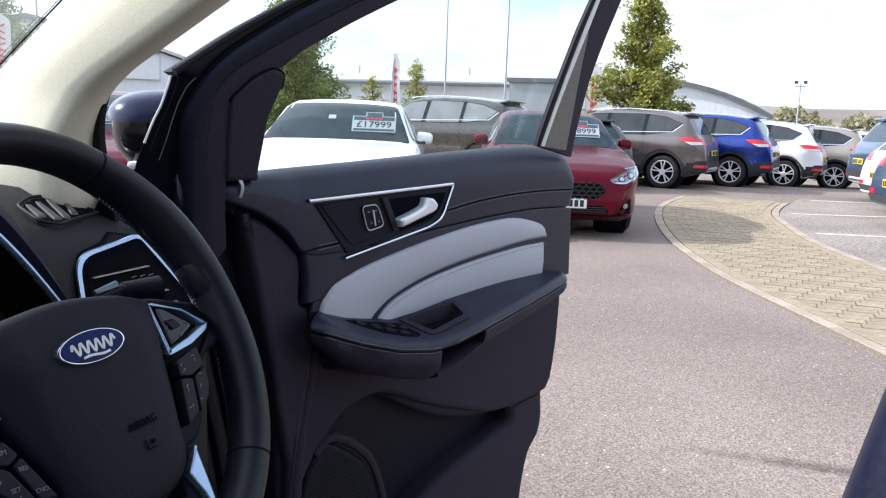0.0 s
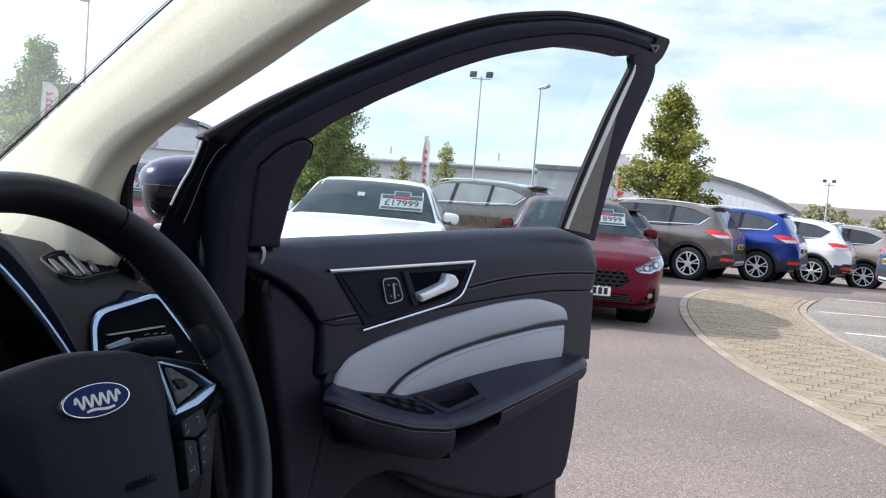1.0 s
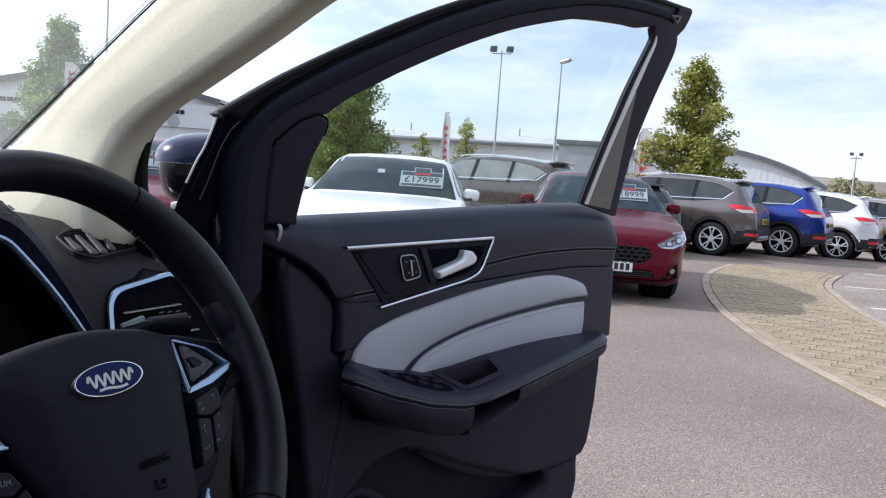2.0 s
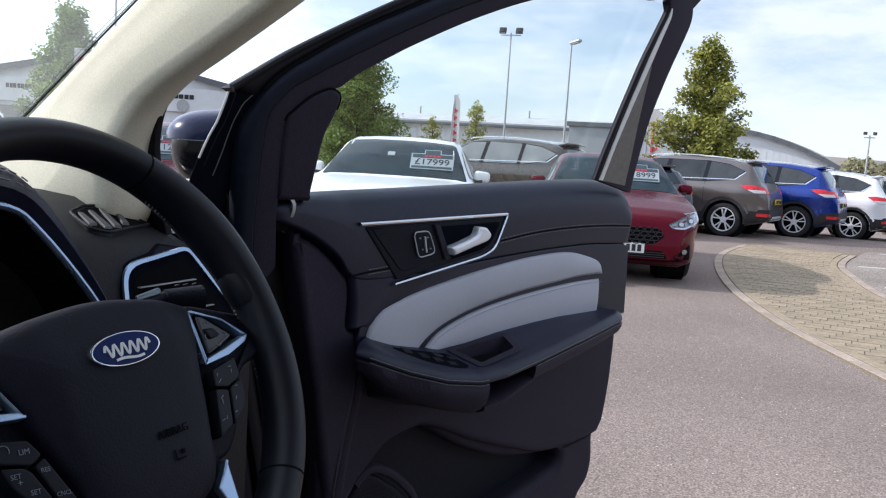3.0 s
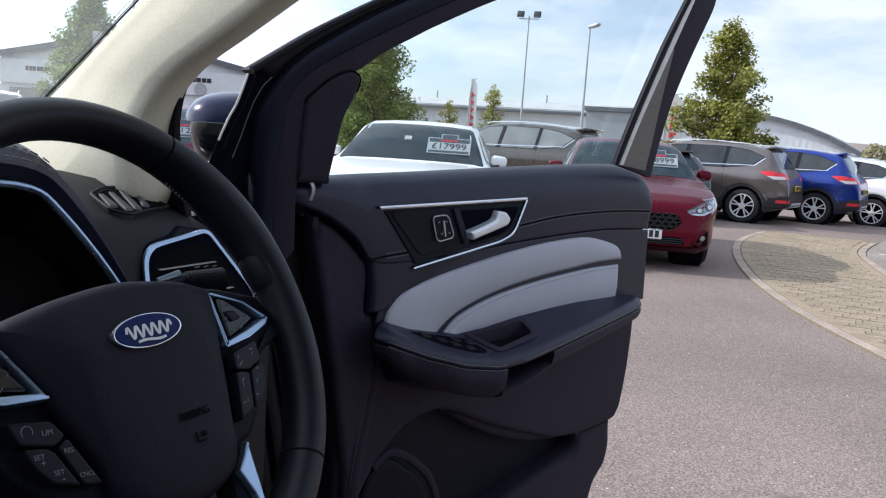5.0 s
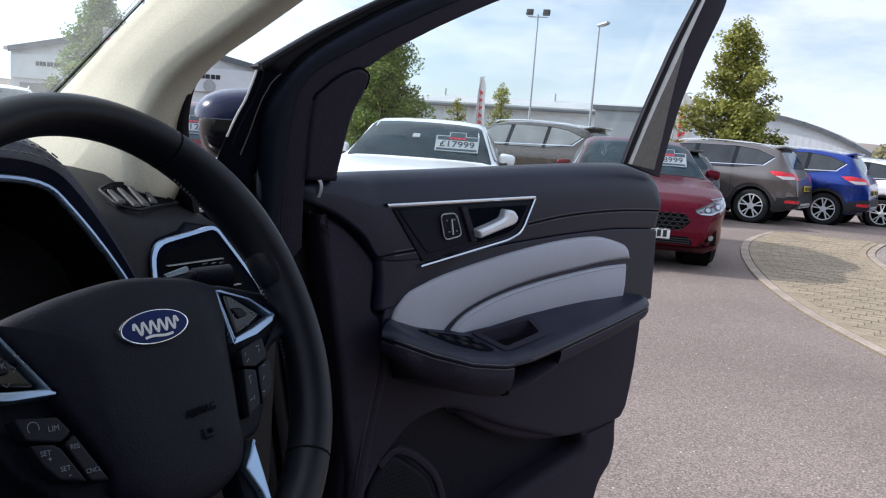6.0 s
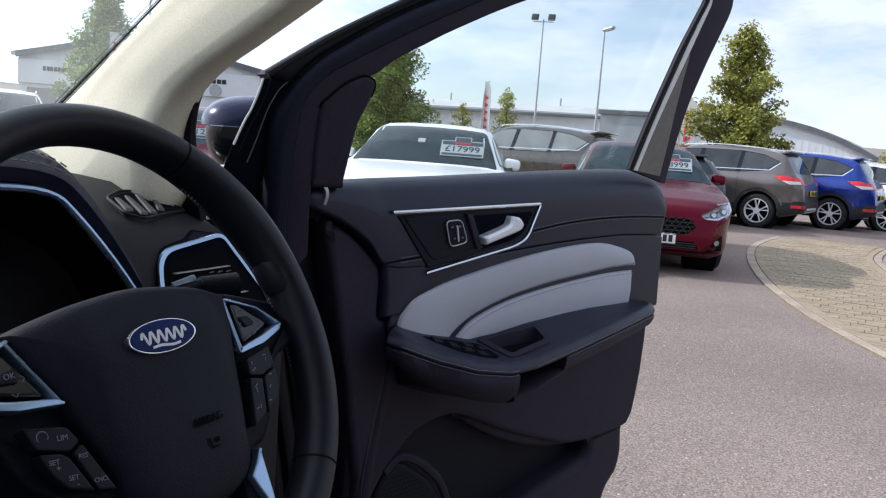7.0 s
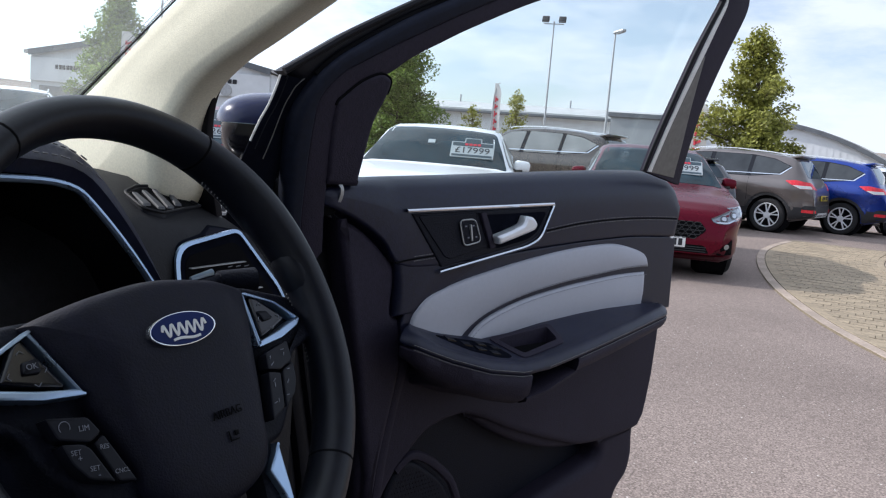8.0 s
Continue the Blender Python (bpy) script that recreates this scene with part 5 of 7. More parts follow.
back = [(0.03, 0.83), (0.94, 0.83), (0.945, 0.58), (0.92, 0.45), (0.85, 0.34), (0.05, 0.34)]
slab("pocket_back", rounded(back, 0.02), on_door, -0.11, -0.055, 0.005, BLACK_PLASTIC, door)

# map pocket lip below, tucked behind the panel's lower edge
lip = curve([(0.300, 0.31), (0.36, 0.405), (0.45, 0.475), (0.52, 0.508), (0.5995, 0.5296), (0.6932, 0.5481), (0.745, 0.5585), (0.7732, 0.5667), (0.785, 0.583), (0.780, 0.600), (0.7654, 0.625)], 4)
lip_out = lip + curve([(0.80, 0.640), (0.90, 0.640), (0.922, 0.622), (0.9245, 0.595), (0.930, 0.550), (0.9185, 0.504), (0.888, 0.475), (0.8747, 0.453), (0.86, 0.40), (0.845, 0.31)], 4)
slab("pocket", lip_out, on_door, -0.10, -0.004, 0.022, DOOR_PLASTIC, door, "moulded map pocket with a soft lip", 5)
# near-black sheet for the shade inside the pocket
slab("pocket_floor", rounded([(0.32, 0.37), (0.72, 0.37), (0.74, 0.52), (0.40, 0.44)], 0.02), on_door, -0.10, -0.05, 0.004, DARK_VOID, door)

# front pillar-side plastic and its moulded rib
col = curve([(0.024, 1.106), (0.044, 1.101), (0.070, 1.089), (0.0985, 1.067), (0.122, 1.047), (0.135, 1.030), (0.1385, 1.005), (0.138, 0.955), (0.160, 0.940), (0.166, 0.87), (0.150, 0.78), (0.131, 0.66), (0.122, 0.40)], 4)
slab("front_panel", col + [(0.104, 0.40), (0.112, 0.69), (0.092, 0.795), (0.080, 0.870), (0.063, 0.94), (0.046, 1.02), (0.034, 1.068)], on_door, -0.03, 0.014, 0.010, DOOR_PLASTIC, door, "smooth charcoal front moulding")
rib = curve([(0.182, 0.938), (0.180, 0.879), (0.162, 0.797), (0.142, 0.668), (0.134, 0.42)], 4)
strip("panel_rib", rib, on_door, 0.001, 0.012, DOOR_PLASTIC, door, flat=0.7)

# padded leather top roll
top_line = curve([(-0.012, 1.150), (0.05, 1.163), (0.28, 1.176), (0.596, 1.194), (0.80, 1.203), (0.895, 1.200), (0.937, 1.189), (0.960, 1.170), (0.968, 1.145)], 5)
roll_low = curve([(-0.010, 1.128), (0.045, 1.108), (0.10, 1.074), (0.135, 1.036), (0.20, 1.030), (0.30, 1.036), (0.42, 1.048), (0.60, 1.061), (0.74, 1.067), (0.80, 1.068), (0.952, 1.064)], 5)
part("top_roll", add_band(bmesh.new(), top_line, roll_low, on_door, -0.030, 0.026, 0.052, 0.006, n=80), BLACK_LEATHER, door, "padded black leather top roll", split=60)
part("front_pad", add_band(bmesh.new(), curve([(0.131, 1.040), (0.138, 1.0), (0.139, 0.975), (0.138, 0.953)], 5), curve([(0.330, 1.036), (0.27, 1.005), (0.215, 0.980), (0.174, 0.955)], 5), on_door, -0.05, 0.024, 0.012, 0.006, n=40), BLACK_LEATHER, door, "padded black leather below the seam", split=60)


def seam(line, w):
    """A sewn seam: a dark groove with a fine row of thread on either side."""
    strip("seam_groove", line, on_door, w - 0.0008, 0.0018, DARK_VOID, door)
    for dv in (-0.0036, 0.0036):
        stitches("stitching", [(u, v + dv) for u, v in line], on_door, w, door, SEAM_THREAD, 0.0046, 0.0036, 0.0007)


seam(curve([(0.487, 1.084), (0.578, 1.0955), (0.671, 1.1025), (0.773, 1.106), (0.86, 1.106), (0.945, 1.104)], 8), 0.0262)
seam(curve([(0.127, 1.0400), (0.145, 1.0425), (0.168, 1.0450), (0.212, 1.0485)], 8), 0.0262)

# pale leather inserts, set into the black leather between top roll and armrest
upper_in = curve([(0.167, 0.920), (0.1685, 0.940), (0.173, 0.953), (0.187, 0.970), (0.2095, 0.984), (0.272, 1.002), (0.3396, 1.0155), (0.412, 1.028), (0.491, 1.039), (0.576, 1.0485), (0.669, 1.054), (0.7295, 1.052), (0.7955, 1.0395), (0.828, 1.029), (0.838, 1.018)], 5) + [(0.839, 1.003)]
upper_low = curve([(0.839, 1.001), (0.75, 0.999), (0.665, 0.992), (0.56, 0.983), (0.457, 0.969), (0.38, 0.952), (0.325, 0.933), (0.290, 0.910), (0.270, 0.885)], 5)
part("upper_insert", add_band(bmesh.new(), upper_in, upper_low[::-1], on_door, 0.0, 0.0290, 0.007, n=70, swell=0.003), WHITE_LEATHER, door, "pale grey leather insert", split=60)
lower_top = curve([(0.288, 0.885), (0.305, 0.905), (0.335, 0.928), (0.39, 0.947), (0.46, 0.962), (0.56, 0.975), (0.665, 0.984), (0.75, 0.989), (0.841, 0.990)], 5)
part("lower_insert", add_band(bmesh.new(), lower_top, [(0.305, 0.885), (0.5, 0.895), (0.838, 0.905)], on_door, 0.0, 0.0290, 0.007, n=60, swell=0.003), WHITE_LEATHER, door, "pale grey leather insert", split=60)
slab("insert_backing", [(u, v - 0.001) for u, v in roll_low[15:-1]] + [(0.955, 1.058), (0.962, 0.90), (0.16, 0.885), (0.150, 0.940), (0.160, 0.975), (0.185, 1.0)], on_door, -0.02, 0.0225, 0.003, BLACK_LEATHER, door, "black leather surround")
stitches("stitching", [(u, v + 0.005) for u, v in upper_low[:-6]], on_door, 0.0312, door, BUTTON_PRINT, 0.005, 0.0038, 0.0005)
stitches("stitching", [(u, v - 0.005) for u, v in lower_top[6:]], on_door, 0.0312, door, BUTTON_PRINT, 0.005, 0.0038, 0.0005)

# handle bezel: dark recessed plate with a bright strip on three sides
plate = rounded([(0.150, 1.116, 0.004), (0.490, 1.129, 0.010), (0.462, 1.074, 0.02), (0.430, 1.063, 0.02), (0.224, 1.028, 0.004)], 0.01)
bezel = slab("handle_plate", plate, on_door, 0.0, 0.0285, 0.003, BLACK_PLASTIC, door, "dark recessed handle plate")
tri = rounded([(0.139, 1.121, 0.001), (0.4975, 1.1345, 0.006), (0.4665, 1.071, 0.02), (0.4325, 1.0575, 0.02), (0.218, 1.0215, 0.001)], 0.01, 5)
k0 = min(range(len(tri)), key=lambda i: (tri[i][0] - 0.139) ** 2 + (tri[i][1] - 1.121) ** 2)
k1 = min(range(len(tri)), key=lambda i: (tri[i][0] - 0.218) ** 2 + (tri[i][1] - 1.0215) ** 2)
bright = tri[k0:k1 + 1] if k0 < k1 else tri[k0:] + tri[:k1 + 1]
strip("bright_strip", bright, on_door, 0.0285, 0.0034, CHROME, bezel, "bright chrome strip", flat=1.2)
field = rounded([(0.163, 1.112), (0.292, 1.1175), (0.3285, 1.060), (0.239, 1.042), (0.227, 1.046)], 0.005)
slab("switch_field", field, on_door, 0.02, 0.0300, 0.0015, BLACK_PLASTIC, bezel, "black field round the lock switch")
recess = rounded([(0.312, 1.114), (0.478, 1.120), (0.455, 1.082), (0.430, 1.070), (0.345, 1.055)], 0.010)
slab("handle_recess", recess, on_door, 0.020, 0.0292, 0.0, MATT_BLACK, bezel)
slab("divider", [(0.2985, 1.118), (0.3125, 1.1185), (0.345, 1.060), (0.331, 1.057)], on_door, 0.02, 0.034, 0.002, DOOR_PLASTIC, bezel)
lever = rounded([(0.3314, 1.0792, 0.003), (0.366, 1.0885, 0.010), (0.398, 1.0985, 0.006), (0.4035, 1.1138, 0.003), (0.4225, 1.1120, 0.006), (0.4356, 1.0995, 0.006), (0.4300, 1.0895, 0.008), (0.4161, 1.0850, 0.008), (0.3384, 1.0650, 0.004)], 0.004)
slab("door_handle", lever, on_door, 0.030, 0.048, 0.005, LEVER_SILVER, bezel, "satin silver pull lever", 4)
sw = rounded([(0.251, 1.106), (0.287, 1.108), (0.306, 1.070), (0.266, 1.063)], 0.010)
switch = slab("lock_switch", sw, on_door, 0.02, 0.0325, 0.003, BLACK_PLASTIC, bezel)
strip("switch_rim", sw, on_door, 0.0330, 0.0013, POLE_STEEL, switch, closed=True)
for du, dv in ((-0.001, 0.010), (0.0165, 0.011), (0.007, -0.009), (0.025, -0.008)):
    slab("switch_key", rounded([(0.268 + du + a * 0.0060 + b * -0.001, 1.086 + dv + b * 0.0055) for a, b in ((-1, -1), (1, -0.9), (1, 1), (-1, 0.9))], 0.002), on_door, 0.03, 0.0331, 0.0006, BLACK_PLASTIC, switch)
    slab("key_mark", [(0.268 + du + a * 0.0022, 1.086 + dv + b * 0.0012) for a, b in ((-1, -1), (1, -0.9), (1, 1), (-1, 0.9))], on_door, 0.0325, 0.0334, 0, BUTTON_PRINT, switch)
slab("switch_bar", rounded([(0.2745, 1.099), (0.2785, 1.099), (0.2850, 1.072), (0.2810, 1.071)], 0.001), on_door, 0.03, 0.0355, 0.001, POLE_STEEL, switch)

# armrest: width, crest, seat against the insert, and underside along the door
ARM_W = [(0.114, 0.064), (0.117, 0.076), (0.124, 0.085), (0.135, 0.090), (0.15, 0.095), (0.19, 0.105), (0.25, 0.122), (0.34, 0.134), (0.40, 0.134), (0.5, 0.127), (0.65, 0.112), (0.78, 0.093), (0.85, 0.080), (0.880, 0.068), (0.892, 0.050)]
ARM_TOP = [(0.098, 0.946), (0.127, 0.936), (0.154, 0.925), (0.19, 0.911), (0.26, 0.890), (0.33, 0.8785), (0.40, 0.8800), (0.47, 0.8865), (0.56, 0.895), (0.64, 0.903), (0.80, 0.915), (0.872, 0.918)]
ARM_BACK = [(0.10, 0.955), (0.165, 0.939), (0.2125, 0.924), (0.265, 0.912), (0.33, 0.900), (0.40, 0.902), (0.487, 0.912), (0.60, 0.919), (0.685, 0.922), (0.834, 0.921), (0.905, 0.916)]
ARM_LOW = [(0.06, 0.930), (0.094, 0.915), (0.106, 0.897), (0.148, 0.868), (0.197, 0.847), (0.277, 0.819), (0.334, 0.806), (0.40, 0.813), (0.49, 0.834), (0.56, 0.840), (0.644, 0.850), (0.80, 0.866), (0.865, 0.872)]


def arm_height(u, w):
    """Height of the armrest's top: level from the insert to its rounded crest."""
    ww = lerp_table(ARM_W, u)
    back, top = lerp_table(ARM_BACK, u + max(0.0, 0.20 - u) * (1 - 0.03 / ww)), lerp_table(ARM_TOP, u)
    return lerp_table([(0.030, back), (max(0.032, ww - 0.030), top)], w)


def arm_section(u, upper):
    """The armrest's outline (w, v) at u: its padded rail above the seam, or the body below."""
    w, top, low = lerp_table(ARM_W, u), lerp_table(ARM_TOP, u), lerp_table(ARM_LOW, u)
    r = min(0.020, w * 0.4)
    if upper:
        pts = [(-0.01, arm_height(u, 0)), (0.030, arm_height(u, 0.030)), (max(0.031, w - 0.045), arm_height(u, w - 0.045)), (max(0.032, w - 0.030), top + 0.0005)]
        for k in range(8):
            a = math.pi / 2 * k / 7
            pts.append((w - r + r * math.sin(a), top + 0.001 - r * 0.75 + r * 0.75 * math.cos(a)))
        pts += [(w - 0.0005, top - 0.0165), (w - 0.003, top - 0.0185), (-0.01, top - 0.020)]
        return pts
    hi = top - 0.0190
    return [(-0.01, hi), (w - 0.004, hi), (w, hi - 0.003), (w - 0.001, hi * 0.6 + low * 0.4), (w - 0.005, hi * 0.3 + low * 0.7), (w - 0.012, low + 0.006), (w - 0.022, low), (w * 0.4, low - 0.006), (-0.01, low - 0.018)]


def arm_loft(us, upper):
    bm = bmesh.new()
    rings = [[bm.verts.new(on_door(u + max(0.0, 0.20 - u) * 1.0 * (1 - max(0.0, w) / lerp_table(ARM_W, u)), v, w)) for w, v in arm_section(u, upper)] for u in us]
    for r, s in zip(rings, rings[1:]):
        for i in range(len(r)):
            j = (i + 1) % len(r)
            bm.faces.new((r[i], r[j], s[j], s[i]))
    bm.faces.new(rings[0])
    bm.faces.new(rings[-1][::-1])
    return bm


spans = lambda a, b, n: [a + (b - a) * k / (n - 1) for k in range(n)]
HOLE = [(0.368, 0.099), (0.478, 0.086), (0.490, 0.046), (0.352, 0.044)]


def cut_hole(bm, corners):
    """Opens the upper skin inside the four-cornered outline."""
    middle = on_door(sum(u for u, w in corners) / 4, 0.9, sum(w for u, w in corners) / 4)
    planes = []
    for (u, w), (p, q) in zip(corners, corners[1:] + corners[:1]):
        a, b = on_door(u, 0.9, w), on_door(p, 0.9, q)
        side = (b - a).cross(Vector((0, 0, 1))).normalized()
        if side.dot(middle - a) > 0:
            side = -side
        planes.append((a, side))
        bmesh.ops.bisect_plane(bm, geom=bm.verts[:] + bm.edges[:] + bm.faces[:], plane_co=a, plane_no=side, dist=1e-6)
    bm.normal_update()
    inside = [f for f in bm.faces if all((f.calc_center_median() - a).dot(n) < 0 for a, n in planes)]
    bmesh.ops.delete(bm, geom=inside, context="FACES")
    return bm


CUP_A, CUP_B = 0.353, 0.488
arm = part("armrest", cut_hole(arm_loft(spans(0.114, 0.892, 80), True), HOLE), BLACK_LEATHER, door, "padded black leather armrest rail", split=60)
part("armrest_front", arm_loft(spans(0.114, CUP_A, 30), False), DOOR_PLASTIC, door, split=60)
part("armrest_rear", arm_loft(spans(CUP_B, 0.874, 26), False), DOOR_PLASTIC, door, split=60)
# depth of the cup is shaded by a near-black back wall
slab("pull_cup", rounded([(0.335, 0.880), (0.505, 0.880), (0.505, 0.850), (0.335, 0.832)], 0.01), on_door, 0.0, 0.074, 0.004, DARK_VOID, door, "pull cup with its shade painted near-black")
bm = bmesh.new()
rings = []
for u in spans(CUP_A - 0.004, CUP_B + 0.004, 12):
    w, low = lerp_table(ARM_W, u), lerp_table(ARM_LOW, u) + 0.010
    rings.append([bm.verts.new(on_door(u, v, ww)) for ww, v in ((0.06, low + 0.004), (w - 0.012, low + 0.003), (w - 0.005, low), (w - 0.006, low - 0.006), (w - 0.02, low - 0.012), (0.0, low - 0.024))])
for r, s in zip(rings, rings[1:]):
    for i in range(6):
        bm.faces.new((r[i], r[(i + 1) % 6], s[(i + 1) % 6], s[i]))
bm.faces.new(rings[0])
bm.faces.new(rings[-1][::-1])
part("cup_sill", bm, DOOR_PLASTIC, door, "plastic floor of the pull cup")
for a0, a1, count in ((0.124, CUP_A - 0.003, 56), (CUP_B - 0.09, 0.872, 92)):
    for dv in (-0.0120, -0.0195):
        bm = bmesh.new()
        for a, b in zip(spans(a0, a1, count), spans(a0, a1, count)[1:]):
            if dv < -0.015 and a < CUP_B and a0 > 0.3:
                continue
            pa, pb = (on_door(u, lerp_table(ARM_TOP, u) + dv, lerp_table(ARM_W, u) + 0.0003) for u in (a, b))
            add_rod(bm, pa, pa + (pb - pa) * 0.78, 0.0007, 0.0007, 4)
        tagged(part("stitching", bm, SEAM_THREAD, arm), kind="stuff")


# switch pack and tray on the armrest
def on_arm(u, w, h=0.0):
    """A point on the armrest's top, h above it."""
    return on_door(u, arm_height(u, w) + h, w)


tray = rounded([(0.360, 0.107), (0.486, 0.094), (0.504, 0.040), (0.340, 0.036)], 0.012)
inner_tray = rounded([(0.371, 0.096), (0.476, 0.084), (0.487, 0.048), (0.355, 0.046)], 0.007)
bm = bmesh.new()
n = len(tray)
rings = [[bm.verts.new(on_arm(u, w, h)) for u, w in line] for line, h in ((tray, -0.004), (tray, 0.0022), (inner_tray, 0.0034), (inner_tray, -0.040))]
for r, s in zip(rings, rings[1:]):
    for i in range(n):
        bm.faces.new((r[i], r[(i + 1) % n], s[(i + 1) % n], s[i]))
part("tray_rim", bm, DOOR_PLASTIC, arm, "black plastic tray rim")
# tray bottom coloured near-black for the shade in the well
part("tray", add_slab(bmesh.new(), inner_tray, on_arm, -0.043, -0.039, 0), DARK_VOID, arm, "storage tray with its shade painted near-black")
pack = rounded([(0.206, 0.040), (0.250, 0.068), (0.310, 0.094), (0.345, 0.096), (0.334, 0.046), (0.262, 0.040)], 0.01)
sp = part("switch_pack", add_slab(bmesh.new(), pack, on_arm, -0.006, 0.0008, 0.0005), MATT_BLACK, arm, "black window switch pack")
for u, w in ((0.236, 0.048), (0.266, 0.058), (0.288, 0.070), (0.312, 0.082), (0.328, 0.066), (0.302, 0.055)):
    part("window_switch", add_slab(bmesh.new(), rounded([(u - 0.009, w - 0.007), (u + 0.009, w - 0.004), (u + 0.009, w + 0.007), (u - 0.009, w + 0.004)], 0.002), on_arm, -0.002, 0.0034, 0.001), BLACK_PLASTIC, sp)
    part("switch_edge", add_slab(bmesh.new(), [(u - 0.0085, w + 0.0035), (u + 0.0085, w + 0.0065), (u + 0.0085, w + 0.0075), (u - 0.0085, w + 0.0045)], on_arm, 0.001, 0.0038, 0), GLOSS_BLACK, sp)

# door speaker
spk = curve([(0.150, 0.38), (0.150, 0.56), (0.168, 0.650), (0.2120, 0.691), (0.2660, 0.662), (0.303, 0.631), (0.325, 0.595), (0.345, 0.53), (0.355, 0.38)], 6)
grille = slab("speaker_grille", spk, on_door, -0.05, -0.002, 0.008, BLACK_PLASTIC, door, "black perforated speaker grille")
strip("speaker_trim", curve([(0.185, 0.680), (0.2050, 0.6950), (0.2268, 0.699), (0.2649, 0.6807), (0.309, 0.6436), (0.3283, 0.6173), (0.345, 0.58), (0.362, 0.52), (0.372, 0.38)], 5), on_door, -0.004, 0.0085, DOOR_PLASTIC, door, flat=0.8)
bm = bmesh.new()
for i in range(26):
    for j in range(34):
        u, v = 0.165 + 0.0072 * i + (0.0036 if j % 2 else 0), 0.42 + 0.0085 * j
        lim = lerp_table([(0.40, 0.342), (0.54, 0.332), (0.592, 0.312), (0.640, 0.280), (0.672, 0.235), (0.685, 0.1)], v)
        if u < lim and v < 0.675 - max(0, 0.205 - u) * 1.3:
            c = on_door(u, v, -0.0015)
            vs = [bm.verts.new(c + DOOR_ALONG * (0.0013 * math.cos(a)) + Vector((0, 0, 0.0013 * math.sin(a)))) for a in np.linspace(0, 2 * math.pi, 6, endpoint=False)]
            bm.faces.new(vs)
tagged(part("grille_hole", bm, DARK_VOID, grille, smooth=False), kind="stuff")
strip("wiring_clip", [(0.62, 0.44), (0.635, 0.448), (0.65, 0.444)], on_door, -0.05, 0.006, BLACK_PLASTIC, door)

# window frame: outer seal, rounded main band, inner band, rear upright, mirror sail
f_outer = curve([(-0.106, 1.3010), (-0.0852, 1.3150), (-0.0496, 1.3395), (-0.0104, 1.365), (0.0751, 1.414), (0.1702, 1.4645), (0.2781, 1.5142), (0.403, 1.5616), (0.5532, 1.6007), (0.6417, 1.6149), (0.7412, 1.6257), (0.8554, 1.6320), (0.980, 1.6367)], 5)
f_band_head = [(-0.0390, 1.3245), (-0.0127, 1.3445), (0.0673, 1.3949), (0.1616, 1.444), (0.2672, 1.4962), (0.39, 1.5447), (0.5379, 1.5843), (0.6239, 1.6005), (0.7205, 1.6135), (0.8326, 1.6190), (0.87, 1.6195)]
f_mid_head = [(-0.010, 1.3195), (0.0328, 1.3449), (0.0767, 1.3696), (0.1718, 1.4204), (0.2793, 1.4719), (0.404, 1.5203), (0.5524, 1.563), (0.639, 1.5803), (0.7374, 1.5925), (0.8508, 1.5990), (0.885, 1.5985)]
f_band = curve([(-0.055, 1.02), (-0.070, 1.10), (-0.081, 1.16), (-0.0865, 1.20), (-0.0890, 1.24), (-0.084, 1.26), (-0.077, 1.275), (-0.0605, 1.302)] + f_band_head, 5)
f_mid = curve([(-0.025, 1.02), (-0.0438, 1.1012), (-0.0529, 1.1805), (-0.0564, 1.2336), (-0.0550, 1.2706), (-0.0397, 1.2942), (-0.025, 1.309)] + f_mid_head, 5)
f_inner_head = curve([(0.0555, 1.3175), (0.0895, 1.344), (0.1363, 1.3706), (0.1857, 1.3976), (0.2948, 1.4503), (0.421, 1.5006), (0.5717, 1.5442), (0.6413, 1.5585), (0.7607, 1.5724), (0.839, 1.5779)], 5)
f_inner = curve([(0.005, 1.06), (-0.010, 1.14), (-0.015, 1.20), (-0.016, 1.265), (0.000, 1.295), (0.025, 1.309)], 5)[:-1] + f_inner_head
edge_line = curve([(-0.15, 1.0), (-0.148, 1.12), (-0.142, 1.18), (-0.1375, 1.20), (-0.132, 1.22), (-0.1255, 1.24), (-0.119, 1.255), (-0.1145, 1.27), (-0.111, 1.285), (-0.109, 1.296)], 4)
lip_line = curve([(-0.125, 1.0), (-0.12, 1.12), (-0.113, 1.18), (-0.1085, 1.20), (-0.1035, 1.22), (-0.0995, 1.24), (-0.0945, 1.26), (-0.0895, 1.272), (-0.083, 1.285), (-0.066, 1.302)], 4)
part("window_frame", add_band(bmesh.new(), f_outer, [(u + 0.012, v - 0.012) for u, v in lip_line[-3:] + f_band[42:]] + [(0.93, 1.600)], on_frame, -0.03, -0.004, 0.006, n=90), SATIN_BLACK, door, "gloss black window frame", split=60)
part("frame_edge", add_band(bmesh.new(), edge_line, [(u + 0.03, v - 0.004) for u, v in lip_line], on_frame, -0.0095, -0.006, 0.003, n=50), MATT_BLACK, door, "black front edge of the window frame", split=60)
# pale bead in place of the sun's highlight on the glossy edge
strip("edge_highlight", edge_line[14:], on_frame, -0.0065, 0.0015, PALE_GLOSS, door, "pale line painting the highlight along the door edge")
strip("edge_fold", [(u + 0.011, v) for u, v in edge_line[12:]], on_frame, -0.0065, 0.0012, SATIN_BLACK, door)
# thin grey bead painting the fainter highlight on the seal
strip("seal_highlight", lip_line[9:-1], on_frame, -0.0060, 0.0008, GREY_UPRIGHT, door, "fine pale line painting the highlight along the seal")
